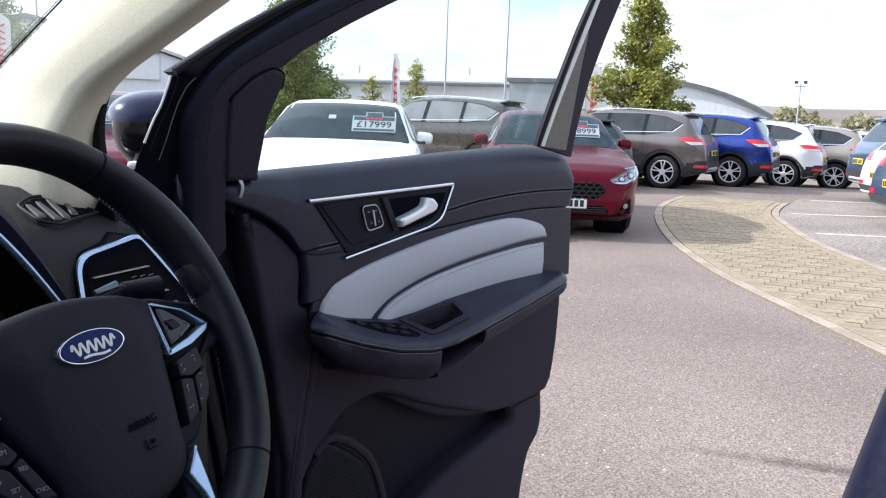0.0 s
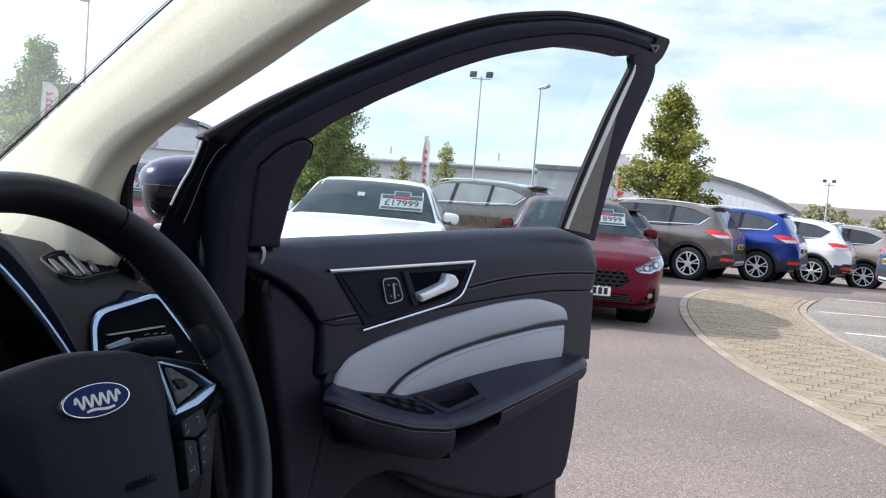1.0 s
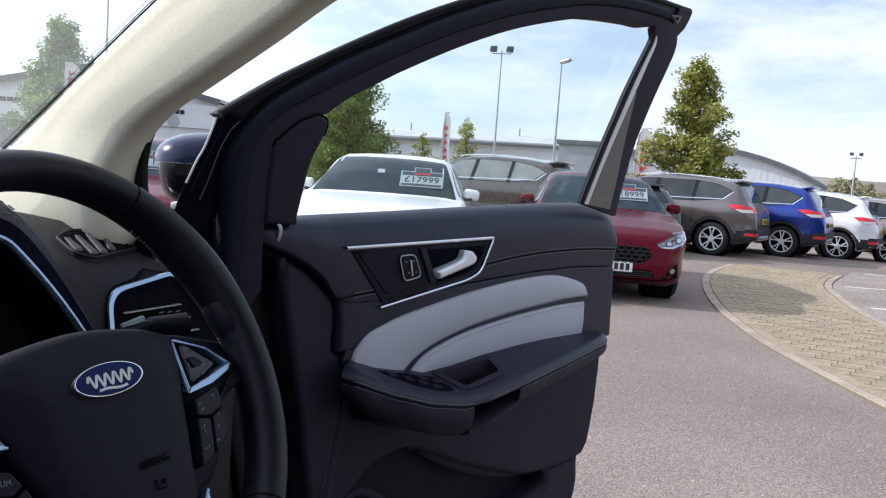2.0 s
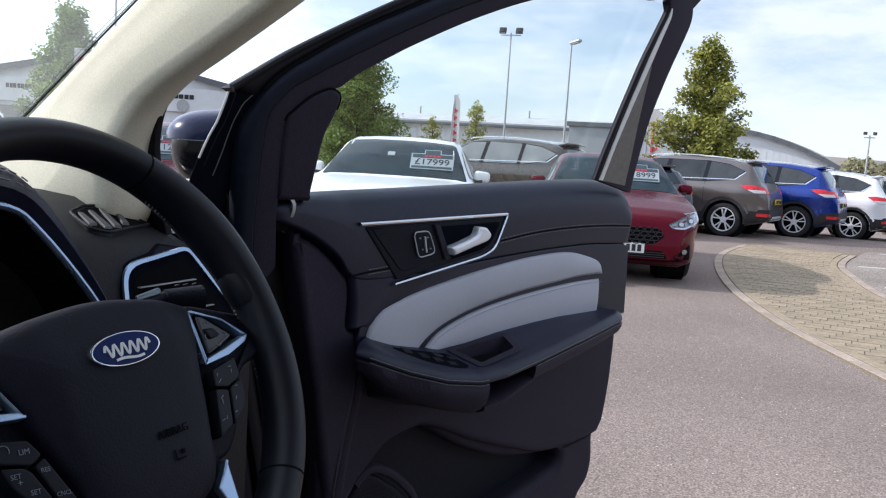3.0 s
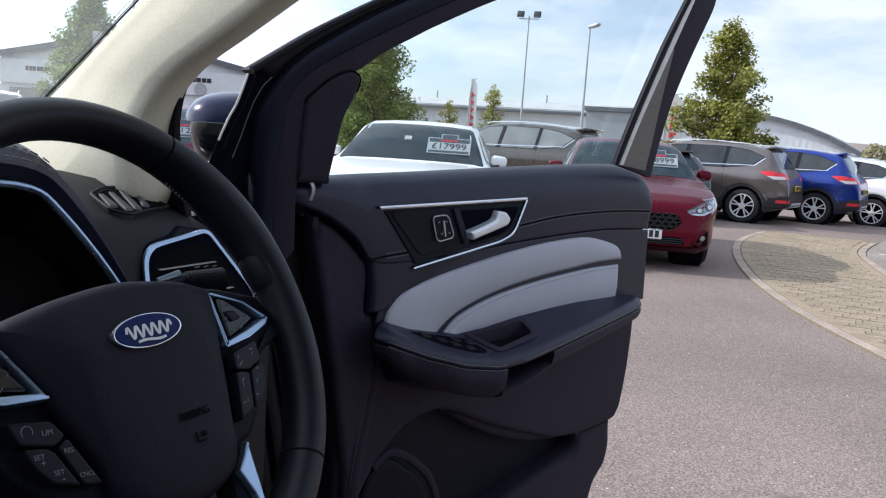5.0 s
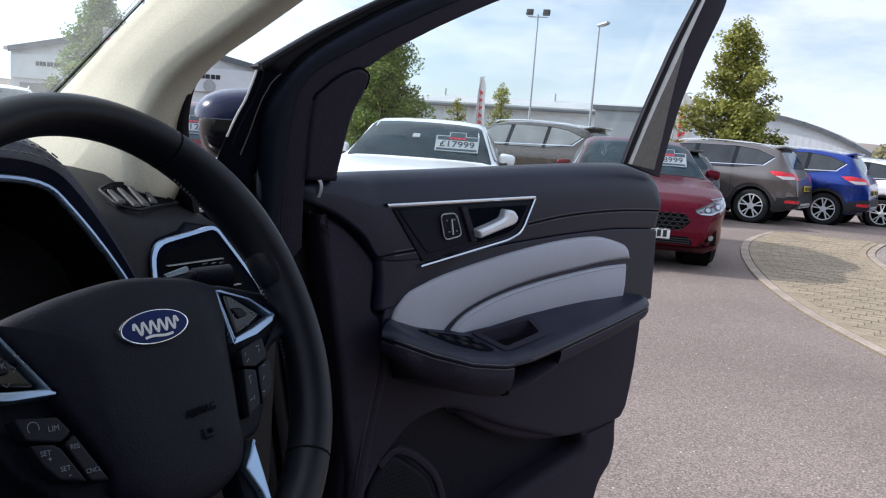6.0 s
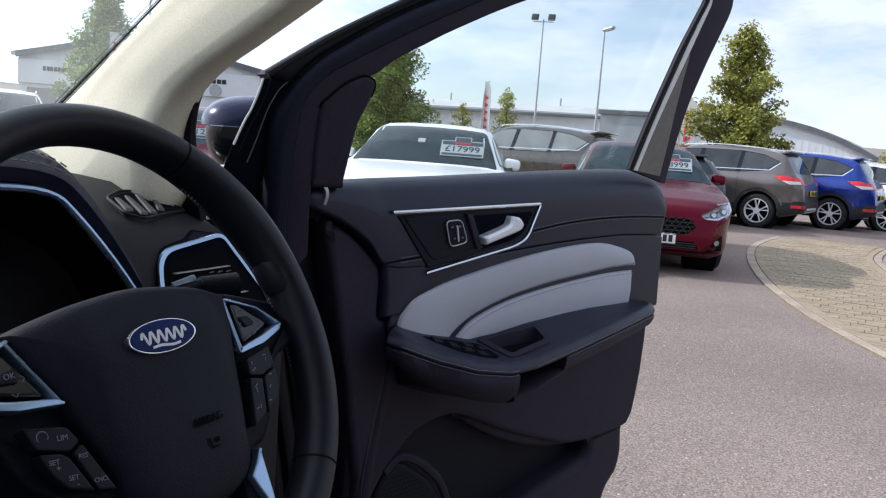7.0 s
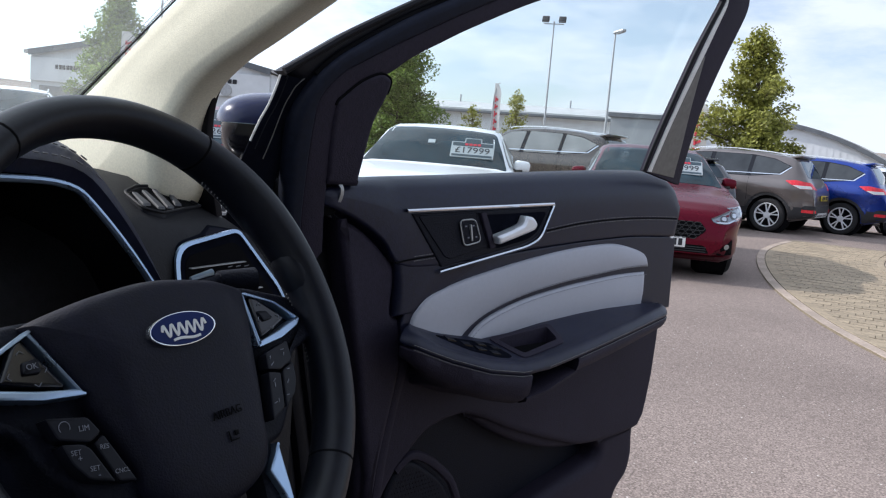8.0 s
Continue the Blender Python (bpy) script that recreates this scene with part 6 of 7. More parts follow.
part("frame_pad", add_band(bmesh.new(), f_band, f_mid, on_frame, -0.007, 0.014, 0.014, 0.004, n=140, ends=False), FRAME_COVER, door, "rounded dark blue-black frame cover", split=60)
up_right = curve([(0.9105, 1.5945), (0.934, 1.583), (0.948, 1.564), (0.9505, 1.540), (0.941, 1.500), (0.930, 1.460), (0.921, 1.420), (0.912, 1.370), (0.9085, 1.330), (0.911, 1.270), (0.917, 1.210), (0.922, 1.180)], 5)
up_left = curve([(0.8415, 1.5725), (0.8465, 1.562), (0.8430, 1.543), (0.8315, 1.510), (0.811, 1.4484), (0.800, 1.400), (0.789, 1.350), (0.7795, 1.300), (0.7715, 1.250), (0.7675, 1.206)], 5)
part("frame_inner", add_band(bmesh.new(), f_mid, f_inner, on_frame, -0.04, 0.009, 0.004, n=120, ends=False), DOOR_PLASTIC, door, split=60)
part("rear_upright", add_band(bmesh.new(), f_mid[-1:] + up_right, f_inner[-1:] + up_left, on_frame, -0.003, 0.009, 0.004, n=70, ends=False), DOOR_PLASTIC, door, "dark rear upright of the window frame", split=60)
strip("frame_groove", f_band[35:-2], on_frame, 0.000, 0.0040, DARK_VOID, door)
strip("frame_seal", f_outer, on_frame, -0.004, 0.0050, SEAL_RUBBER, door)
chan_l = [(0.7775, 1.205), (0.788, 1.275), (0.7995, 1.34), (0.812, 1.40), (0.826, 1.46), (0.840, 1.51), (0.851, 1.543), (0.853, 1.560)]
chan_r = [(0.856, 1.562), (0.862, 1.545), (0.8545, 1.51), (0.843, 1.46), (0.829, 1.40), (0.815, 1.34), (0.802, 1.275), (0.792, 1.204)]
# pale strip: brightest step of the reflected light painted on the upright
slab("channel_face", curve(chan_l, 4) + curve(chan_r, 4), on_frame, 0.0, 0.0112, 0.002, PALE_GLOSS, door, "pale strip painting the gloss of the channel face")
grey_r = [(0.886, 1.195), (0.877, 1.2564), (0.866, 1.312), (0.857, 1.363), (0.851, 1.405), (0.846, 1.445)]
# grey wedge: the dimmer step of that painted reflection
slab("upright_gloss", curve([(0.8405, 1.445), (0.830, 1.40), (0.816, 1.34), (0.803, 1.275), (0.793, 1.203)], 4) + curve(grey_r, 4), on_frame, 0.0, 0.0102, 0.0015, GREY_UPRIGHT, door, "grey wedge painting the gloss on the upright")
strip("glass_channel", [(u + 0.002, v) for u, v in up_left[4:]], on_frame, 0.006, 0.0042, SEAL_RUBBER, door)
slab("corner_cap", rounded([(0.925, 1.634), (0.984, 1.637), (0.983, 1.622), (0.9745, 1.598), (0.9557, 1.579), (0.940, 1.566), (0.915, 1.590)], 0.004), on_frame, -0.055, 0.002, 0.004, SATIN_BLACK, door)
slab("corner_bracket", rounded([(0.898, 1.613), (0.9425, 1.6185), (0.9345, 1.600), (0.924, 1.602)], 0.003), on_frame, 0.0, 0.004, 0.002, GREY_UPRIGHT, door, "bare metal corner bracket")
slab("bracket_hole", rounded([(0.917, 1.611), (0.931, 1.613), (0.926, 1.604)], 0.002), on_frame, 0.0, 0.0046, 0, DARK_VOID, door)
sail = curve([(-0.0149, 1.1576), (-0.0238, 1.2203), (-0.0259, 1.2659), (-0.0156, 1.2804), (0.0074, 1.3008), (0.0332, 1.3135), (0.0484, 1.3129), (0.0579, 1.3047), (0.0540, 1.2807), (0.0430, 1.2482), (0.0400, 1.1998), (0.0385, 1.1562)], 4)
slab("mirror_sail", sail, on_frame, -0.04, 0.013, 0.006, DOOR_PLASTIC, door, "black plastic mirror sail", 4)
strip("sail_seal", sail[8:32], on_frame, 0.009, 0.0022, DARK_VOID, door)
glass_outline = [(0.03, 1.12), (0.03, 1.30)] + f_inner_head + [(0.91, 1.575), (0.90, 1.43), (0.87, 1.26), (0.86, 1.12)]
pane = slab("window_pane", glass_outline, on_frame, -0.034, -0.030, 0, GLASS, door, "clear raised window pane")
pane.visible_shadow = False
slab("waist_seal", curve([(0.03, 1.136), (0.28, 1.152), (0.596, 1.172), (0.80, 1.181)], 4) + curve([(0.80, 1.200), (0.596, 1.190), (0.28, 1.170), (0.03, 1.157)], 4), on_door, -0.055, -0.034, 0.003, SEAL_RUBBER, door)
# bright latch tongue at the front corner, and the seal runs of the shut face
bm = add_sweep(bmesh.new(), [on_door(u, v, w) for u, v, w in curve([(-0.002, 1.164, 0.016), (0.006, 1.162, 0.026), (0.0125, 1.153, 0.030), (0.0135, 1.140, 0.028), (0.011, 1.122, 0.020)], 5)], [(-0.0026, -0.001), (0.0026, -0.001), (0.0026, 0.001), (-0.0026, 0.001)], up=DOOR_IN)
part("latch_clip", bm, POLE_STEEL, door, "small bright metal clip")
slab("latch_recess", rounded([(-0.014, 1.170), (0.014, 1.168), (0.016, 1.112), (-0.012, 1.112)], 0.006), on_door, -0.03, 0.016, 0.003, DARK_VOID, door)
for k, (du, w) in enumerate(((-0.085, -0.02), (-0.060, -0.012), (-0.035, -0.006))):
    run = curve([(du + 0.004, 1.16), (du, 1.08), (du + 0.03, 0.90), (du + 0.07, 0.70), (du + 0.10, 0.45)], 5)
    strip("shut_seal", run, on_door, w, 0.013, SEAL_RUBBER, door, flat=0.8)

# exterior mirror, carried by the door
mirror = thing("door_mirror", "dark glossy exterior mirror on the open door", "mirror")
MIR = pose(1.025, 0.458, 1.232, 0, 0, -35)


def bulb(size, cut_low, cut_high, m, power=2.6, n=28, rows=18):
    """A rounded housing (superellipsoid) between two heights."""
    bm = bmesh.new()
    rings = []
    for j in range(rows + 1):
        t = cut_low + (cut_high - cut_low) * j / rows
        r = max(0.0, 1 - abs(t) ** power) ** (1 / power)
        ring = []
        for i in range(n):
            a = 2 * math.pi * i / n
            ca, sa = math.cos(a), math.sin(a)
            k = (abs(ca) ** power + abs(sa) ** power) ** (-1 / power)
            ring.append(bm.verts.new(m @ Vector((ca * k * r * size[0], sa * k * r * size[1], t * size[2]))))
        rings.append(ring)
    for r, s in zip(rings, rings[1:]):
        for i in range(n):
            bm.faces.new((r[i], r[(i + 1) % n], s[(i + 1) % n], s[i]))
    bm.faces.new(rings[0][::-1])
    bm.faces.new(rings[-1])
    return bm


part("mirror_cap", bulb((0.105, 0.070, 0.053), 0.02, 0.995, MIR), NAVY_PAINT, mirror, "dark navy painted cap")
part("mirror_body", bulb((0.098, 0.062, 0.082), -0.93, 0.0, MIR), GLOSS_BLACK, mirror, "gloss black lower body")
part("mirror_arm", box_bm((0.12, 0.07, 0.030), pose(1.06, 0.41, 1.165, 0, 0, -60), 0.010, 3), GLOSS_BLACK, mirror)
part("indicator_lens", box_bm((0.10, 0.02, 0.012), pose(0.98, 0.485, 1.166, 0, 0, 20), 0.005), PLATE_WHITE, mirror, "pale strip under the mirror")

# ---- cabin shell: pillars, roof, screen ----


def on_pillar(y, z, w=0.0):
    """The inner face of the screen pillar; w towards the cabin."""
    return Vector((0.72 - 0.36 * (z - 1.1) - 0.94 * w, y, z - 0.34 * w))


def on_flare(y, z, w=0.0):
    """The pillar cover's face: tilted up towards the screen, its foot flared into the cabin."""
    lean = 0.28 * max(-0.03, min(0.065, 1.300 - (0.46 * y + 0.888 * z))) * max(0.0, min(1.0, w / 0.010))
    return on_pillar(y, z, w + lean + (0.020 * min(1.2, max(0.0, (1.27 - z) / 0.1)) if w > 0 else 0.0))


trim_line = curve([(0.70, 1.13), (0.62, 1.178), (0.481, 1.253), (0.307, 1.348), (0.159, 1.427), (0.0, 1.507), (-0.16, 1.575)], 5)
trim_low = curve([(-0.41, 1.562), (-0.215, 1.488), (-0.058, 1.418), (0.002, 1.392), (0.058, 1.3645), (0.108, 1.341), (0.164, 1.3150), (0.212, 1.2930), (0.254, 1.267), (0.282, 1.239), (0.305, 1.20), (0.318, 1.14), (0.39, 1.10), (0.62, 1.08)], 5)
pillar = mesh_object("pillar_trim", add_band(bmesh.new(), trim_line[:-1], trim_low[::-1][:-1], on_flare, -0.012, 0.018, 0.10, 0.034, n=90, ends=False), CREAM_CLOTH, split=60)
tagged(pillar, "cream cloth-covered windscreen pillar trim", "pillar", kind="structure")
q_line = curve([(0.155, 1.322), (0.207, 1.299), (0.252, 1.272), (0.278, 1.240), (0.294, 1.195), (0.304, 1.11)], 5)
q_back = curve([(0.335, 1.11), (0.328, 1.20), (0.310, 1.250), (0.280, 1.288), (0.225, 1.318), (0.155, 1.340)], 5)
qs = mesh_object("quarter_seal", add_slab(bmesh.new(), q_line + q_back, on_pillar, -0.016, -0.006, 0.003), SEAL_RUBBER)
tagged(qs, "black rubber edge of the door aperture", "seal", kind="structure")


def screen():
    """The curved pane between the pillars, with its black printed edge."""
    bm = bmesh.new()
    rows = []
    for i in range(25):
        s = -1 + i / 12
        row = []
        for j in range(13):
            z = 1.04 + 0.56 * j / 12
            hw = 0.755 - 0.36 * (z - 1.1)
            y = 0.80 - 1.87 * (z - 1.09) + 0.22 * (1 - s * s)
            row.append(bm.verts.new((s * hw, y, z)))
        rows.append(row)
    for r, s2 in zip(rows, rows[1:]):
        for j in range(12):
            bm.faces.new((r[j], r[j + 1], s2[j + 1], s2[j]))
    ob = mesh_object("windscreen", bm, SCREEN_GLASS, split=80)
    ob.visible_shadow = False
    tagged(ob, "clear sloping windscreen of the car", "windscreen", kind="structure")


screen()
frit = [(y + 0.0025, z + 0.0035) for y, z in trim_line]
frit_in = [(y - 0.0007, z - 0.0007) for y, z in frit]
fr = mesh_object("screen_edge", add_slab(bmesh.new(), frit + frit_in[::-1], on_pillar, -0.0135, -0.010, 0.0005), SEAL_RUBBER)
tagged(fr, "black dotted edge of the windscreen", "seal", kind="structure")
bm = bmesh.new()
for k in range(360):
    y, z = lerp_point(frit, k / 359)
    for row in (0, 1):
        add_box(bm, (0.001, 0.0016 - 0.0005 * row, 0.0016 - 0.0005 * row), Matrix.Translation(on_pillar(y + 0.002 + 0.002 * row, z + 0.0025 + 0.003 * row, -0.016)))
tagged(mesh_object("frit_dot", bm, SEAL_RUBBER, smooth=False), "black printed dots along the windscreen edge", "seal", kind="stuff")


def cabin_shell():
    """Roof lining, far side, rear and floor, with the window openings left free."""
    bm = bmesh.new()
    rows = []
    for k in range(9):
        y = -0.30 - 2.1 * k / 8
        rows.append([bm.verts.new((x, y, 1.60 + 0.045 * (1 - (x / 0.6) ** 2) + 0.02 * math.sin(math.pi * k / 8))) for x in np.linspace(-0.58, 0.58, 9)])
    for r, s in zip(rows, rows[1:]):
        for i in range(8):
            bm.faces.new((r[i], r[i + 1], s[i + 1], s[i]))
    bmesh.ops.solidify(bm, geom=list(bm.faces), thickness=-0.04)
    tagged(mesh_object("roof_lining", bm, CREAM_CLOTH), "cream cloth roof lining", "ceiling", kind="structure")
    for x, s in ((-0.82, 1), (0.80, -1)):
        rail = curve([(0.60 * (1 if x > 0 else -1), -0.32, 1.60), (0.62 * (1 if x > 0 else -1), -0.8, 1.60), (0.60 * (1 if x > 0 else -1), -1.7, 1.58), (0.58 * (1 if x > 0 else -1), -2.4, 1.53)], 5)
        tagged(mesh_object("roof_rail", add_sweep(bmesh.new(), rail, [(-0.05, -0.04), (0.05, -0.03), (0.05, 0.04), (-0.05, 0.04)]), BLACK_PAINT), "dark painted roof side rail", "roof rail", kind="structure")
    # unseen walls, made pale to throw sunlight onto the pillar trim
    tagged(mesh_object("far_side", box_bm((0.12, 3.0, 0.75), pose(-0.80, -0.85, 0.72), 0.03), BOUNCE_PANEL), "unseen far side of the cabin, pale to bounce light", "wall", kind="structure")
    tagged(mesh_object("rear_side", box_bm((0.12, 1.3, 0.75), pose(0.80, -1.75, 0.72), 0.03), BOUNCE_PANEL), "unseen side of the cabin, pale to bounce light", "wall", kind="structure")
    tagged(mesh_object("tailgate", box_bm((1.6, 0.12, 0.75), pose(0, -2.35, 0.72), 0.03), BOUNCE_PANEL), "unseen tailgate wall, pale to bounce light", "wall", kind="structure")
    tagged(mesh_object("cabin_floor", box_bm((1.66, 3.4, 0.06), pose(0, -0.75, 0.36), 0.01), CLADDING), "black carpeted cabin floor", "floor", kind="structure")
    tagged(mesh_object("bulkhead", box_bm((1.60, 0.10, 0.80), pose(0, 0.86, 0.66), 0.02), BLACK_PLASTIC), "black bulkhead behind the dashboard", "wall", kind="structure")
    for s in (-1, 1):
        post = curve([(s * 0.80, -0.98, 0.40), (s * 0.80, -0.98, 1.05), (s * 0.74, -1.00, 1.30), (s * 0.64, -1.02, 1.58)], 4)
        tagged(mesh_object("centre_pillar", add_sweep(bmesh.new(), post, [(-0.07, -0.05), (0.07, -0.05), (0.07, 0.05), (-0.07, 0.05)], up=(0, 1, 0)), CREAM_CLOTH), "cream trimmed centre pillar", "pillar", kind="structure")
    kick = add_slab(bmesh.new(), [(0.30, 0.36), (0.75, 0.36), (0.75, 1.10), (0.335, 1.11), (0.30, 1.0), (0.27, 0.6)], lambda u, v, w: Vector((0.72 + w, u, v)), 0.0, 0.10, 0.02)
    tagged(mesh_object("hinge_post", kick, SEAL_RUBBER), "black hinge post of the door aperture", "pillar", kind="structure")


cabin_shell()


def car_exterior():
    """The painted outside of the car round the cabin: roof, flanks, bonnet, bumpers, wheels."""
    root = thing("car", "black SUV with its driver's door open", "car")
    bm = bmesh.new()
    rows = []
    for k in range(11):
        y = -0.20 - 2.3 * k / 10
        rows.append([bm.verts.new((x, y, 1.655 + 0.05 * (1 - (x / 0.66) ** 2) + 0.02 * math.sin(math.pi * k / 10) - 0.05 * max(0, k - 8))) for x in np.linspace(-0.66, 0.66, 11)])
    for r, s in zip(rows, rows[1:]):
        for i in range(10):
            bm.faces.new((r[i], r[i + 1], s[i + 1], s[i]))
    bmesh.ops.solidify(bm, geom=list(bm.faces), thickness=-0.015)
    part("roof", bm, BLACK_PAINT, root)
    bm = bmesh.new()
    rows = []
    for k in range(9):
        y = 0.92 + 1.08 * k / 8
        rows.append([bm.verts.new((x, y, 1.06 - 0.02 * k - 0.012 * max(0, k - 5) ** 2 - 0.06 * (x / 0.84) ** 4)) for x in np.linspace(-0.84, 0.84, 11)])
    for r, s in zip(rows, rows[1:]):
        for i in range(10):
            bm.faces.new((r[i], r[i + 1], s[i + 1], s[i]))
    bmesh.ops.solidify(bm, geom=list(bm.faces), thickness=0.03)
    part("bonnet", bm, BLACK_PAINT, root)
    # out-of-view wing, raised near the hinge to keep sun off the door
    front = rounded([(0.42, 1.09), (0.95, 1.05), (2.02, 0.82), (2.08, 0.42), (1.80, 0.32), (1.74, 0.55), (1.55, 0.76), (1.30, 0.78), (1.06, 0.60), (0.98, 0.32), (0.42, 0.32)], 0.04)
    rear = rounded([(-0.99, 1.08), (-2.40, 1.08), (-2.50, 0.70), (-2.42, 0.36), (-1.98, 0.32), (-1.92, 0.56), (-1.72, 0.75), (-1.46, 0.77), (-1.22, 0.62), (-1.12, 0.32), (-0.99, 0.32)], 0.03)
    for s in (-1, 1):
        side = lambda u, v, w=0.0: Vector((s * (0.872 + w), u, v))
        part("front_wing", add_slab(bmesh.new(), front, side, -0.03, 0.02, 0.012), BLACK_PAINT, root)
        part("rear_flank", add_slab(bmesh.new(), rear, side, -0.03, 0.02, 0.012), BLACK_PAINT, root)
        part("sill", box_bm((0.10, 2.1, 0.12), pose(s * 0.84, -0.10, 0.34), 0.03), CLADDING, root)
    part("closed_door", add_slab(bmesh.new(), rounded([(0.60, 1.05), (0.60, 0.36), (-0.96, 0.36), (-0.96, 1.08)], 0.03), lambda u, v, w=0.0: Vector((-0.872 - w, u, v)), -0.02, 0.02, 0.012), BLACK_PAINT, root)
    part("front_bumper", box_bm((1.66, 0.26, 0.46), pose(0, 2.00, 0.60), 0.10, 4), BLACK_PAINT, root)
    part("rear_bumper", box_bm((1.70, 0.20, 0.36), pose(0, -2.50, 0.56), 0.08, 4), CLADDING, root)
    part("tailgate_skin", box_bm((1.50, 0.05, 0.45), pose(0, -2.44, 0.88), 0.02, 3), BLACK_PAINT, root)
    for s in (-1, 1):
        part("tail_light", box_bm((0.34, 0.05, 0.11), pose(s * 0.62, -2.48, 0.98), 0.02), RED_LENS, root)
        part("headlight", box_bm((0.36, 0.10, 0.12), pose(s * 0.62, 2.07, 0.78), 0.03), CLEAR_LENS, root)
    tyre, rim_bm, disc = wheel_meshes(0.36, "twin")
    first = None
    for sx in (1, -1):
        for y in (1.38, -1.58):
            m = pose(sx * 0.78, y, 0.36, 0, 0, 0 if sx > 0 else 180)
            if first is None:
                first = part("wheel", tyre, RUBBER, root, "black tyre on an alloy rim")
                part("rim", rim_bm, ALLOY, first, "silver alloy rim")
                part("brake_disc", disc, DARK_VOID, first)
                first.matrix_basis = m
            else:
                copy_thing(first, m)


car_exterior()


# ---- dashboard ----
dash = thing("dashboard", "black soft-touch dashboard with chrome-edged vents", "dashboard")


def dash_top(x, y):
    """Height of the dashboard's top at a place across and along the car: it climbs, then levels towards the screen."""
    base = lerp_table([(-0.75, 1.05), (0.10, 1.08), (0.45, 1.120), (0.52, 1.134), (0.60, 1.124), (0.68, 1.108), (0.74, 1.092), (0.78, 1.07)], x)
    return base + 0.38 * min(max(y - 0.26, 0.0), 0.11) + 0.04 * max(0.0, y - 0.37)


bm = bmesh.new()
rows = []
for x in [-0.75, -0.5, -0.2, 0.0, 0.1, 0.2, 0.3, 0.4, 0.45, 0.48, 0.52, 0.56, 0.60, 0.64, 0.68, 0.71, 0.74, 0.765, 0.78]:
    z0 = dash_top(x, 0.26)
    line = [(0.34, 0.50), (0.235, 0.62), (0.215, z0 - 0.30), (0.215, z0 - 0.12), (0.225, z0 - 0.035), (0.240, z0 - 0.012), (0.265, z0)]
    line += [(y, dash_top(x, y)) for y in (0.29, 0.33, 0.37, 0.45, 0.6, 0.8)] + [(0.82, 0.5)]
    rows.append([bm.verts.new((x, y, z)) for y, z in line])
for r, s in zip(rows, rows[1:]):
    for j in range(len(r)):
        k = (j + 1) % len(r)
        bm.faces.new((r[j], r[k], s[k], s[j]))
bm.faces.new(rows[0])
bm.faces.new(rows[-1][::-1])
part("body", bm, DASH_SKIN, dash, split=50)

# instrument hood: an arch of leather over a black cluster, with a chrome bead
HX = 0.325


def hood_line(r, drop=0.0):
    """The arch (x, z) of the cluster opening, widened by r."""
    pts = [(-0.235 - r, 0.94), (-0.205 - r, 1.01), (-0.160 - r, 1.075), (-0.112 - r * 0.7, 1.118 + r * 0.7), (-0.055, 1.162 + r), (-0.02, 1.176 + r), (0.03, 1.178 + r), (0.085 + r * 0.3, 1.172 + r * 0.9), (0.112 + r * 0.6, 1.150 + r * 0.6), (0.150 + r * 0.5, 1.095 + r * 0.2), (0.182 + r * 0.2, 1.030), (0.21 + r * 0.1, 0.94)]
    return curve([(HX + a, b - drop) for a, b in pts], 4)


bm = bmesh.new()
sections = [(0.0, 0.155), (0.012, 0.147), (0.026, 0.156), (0.035, 0.175), (0.036, 0.24), (0.026, 0.40)]
rings = [[bm.verts.new((x, y + (z - 1.1) * 0.25, z)) for x, z in hood_line(r)] for r, y in sections]
for r, s in zip(rings, rings[1:]):
    for a, b, c, d in zip(r, r[1:], s[1:], s):
        bm.faces.new((a, b, c, d))
part("instrument_hood", bm, BLACK_LEATHER, dash, "stitched black leather instrument hood", split=60)
bm = bmesh.new()
rings = [[bm.verts.new((HX + (x - HX) * k, y + (z - 1.1) * 0.25, 1.05 + (z - 1.05) * k)) for x, z in hood_line(0.0)] for y, k in ((0.156, 1.0), (0.20, 0.985), (0.30, 0.90))]
for r, s in zip(rings, rings[1:]):
    for a, b, c, d in zip(r, r[1:], s[1:], s):
        bm.faces.new((a, b, c, d))
part("cluster_shroud", bm, SCREEN_BLACK, dash)
part("cluster_screen", add_slab(bmesh.new(), hood_line(-0.01), lambda u, v, w: Vector((u, 0.295 - w, v)), 0.0, 0.01, 0), SCREEN_BLACK, dash, "unlit black instrument cluster")
bead = [Vector((x, 0.152 + (z - 1.1) * 0.25, z)) for x, z in hood_line(-0.004)]
part("cluster_bead", add_sweep(bmesh.new(), bead, [(0.0032 * math.cos(a), 0.0032 * math.sin(a)) for a in np.linspace(0, 2 * math.pi, 8, endpoint=False)], up=(0, 1, 0)), SATIN_CHROME, dash, "thin satin chrome bead")
ring_line = [Vector((HX - 0.075 + 0.055 * math.cos(a), 0.283, 1.065 + 0.055 * math.sin(a))) for a in np.linspace(0, 2 * math.pi, 40, endpoint=False)]
part("dial_ring", add_sweep(bmesh.new(), ring_line, [(0.001, 0), (0, 0.001), (-0.001, 0), (0, -0.001)], up=(0, 1, 0), closed=True), LENS_GREY, dash, "thin dial ring")
for r_, y_ in ((0.017, 0.147), (0.027, 0.158)):
    bm = bmesh.new()
    line = [Vector((x, y_ + (z - 1.1) * 0.25 - 0.002, z + 0.001)) for x, z in hood_line(r_) if HX - 0.12 < x < HX + 0.115]
    for a, b in zip(line, line[1:]):
        n_ = max(1, int((b - a).length / 0.007))
        for k in range(n_):
            p, q = a.lerp(b, k / n_), a.lerp(b, (k + 0.6) / n_)
            add_rod(bm, p, q, 0.0007, 0.0007, 4)
    tagged(part("stitching", bm, SEAM_THREAD, dash), kind="stuff")


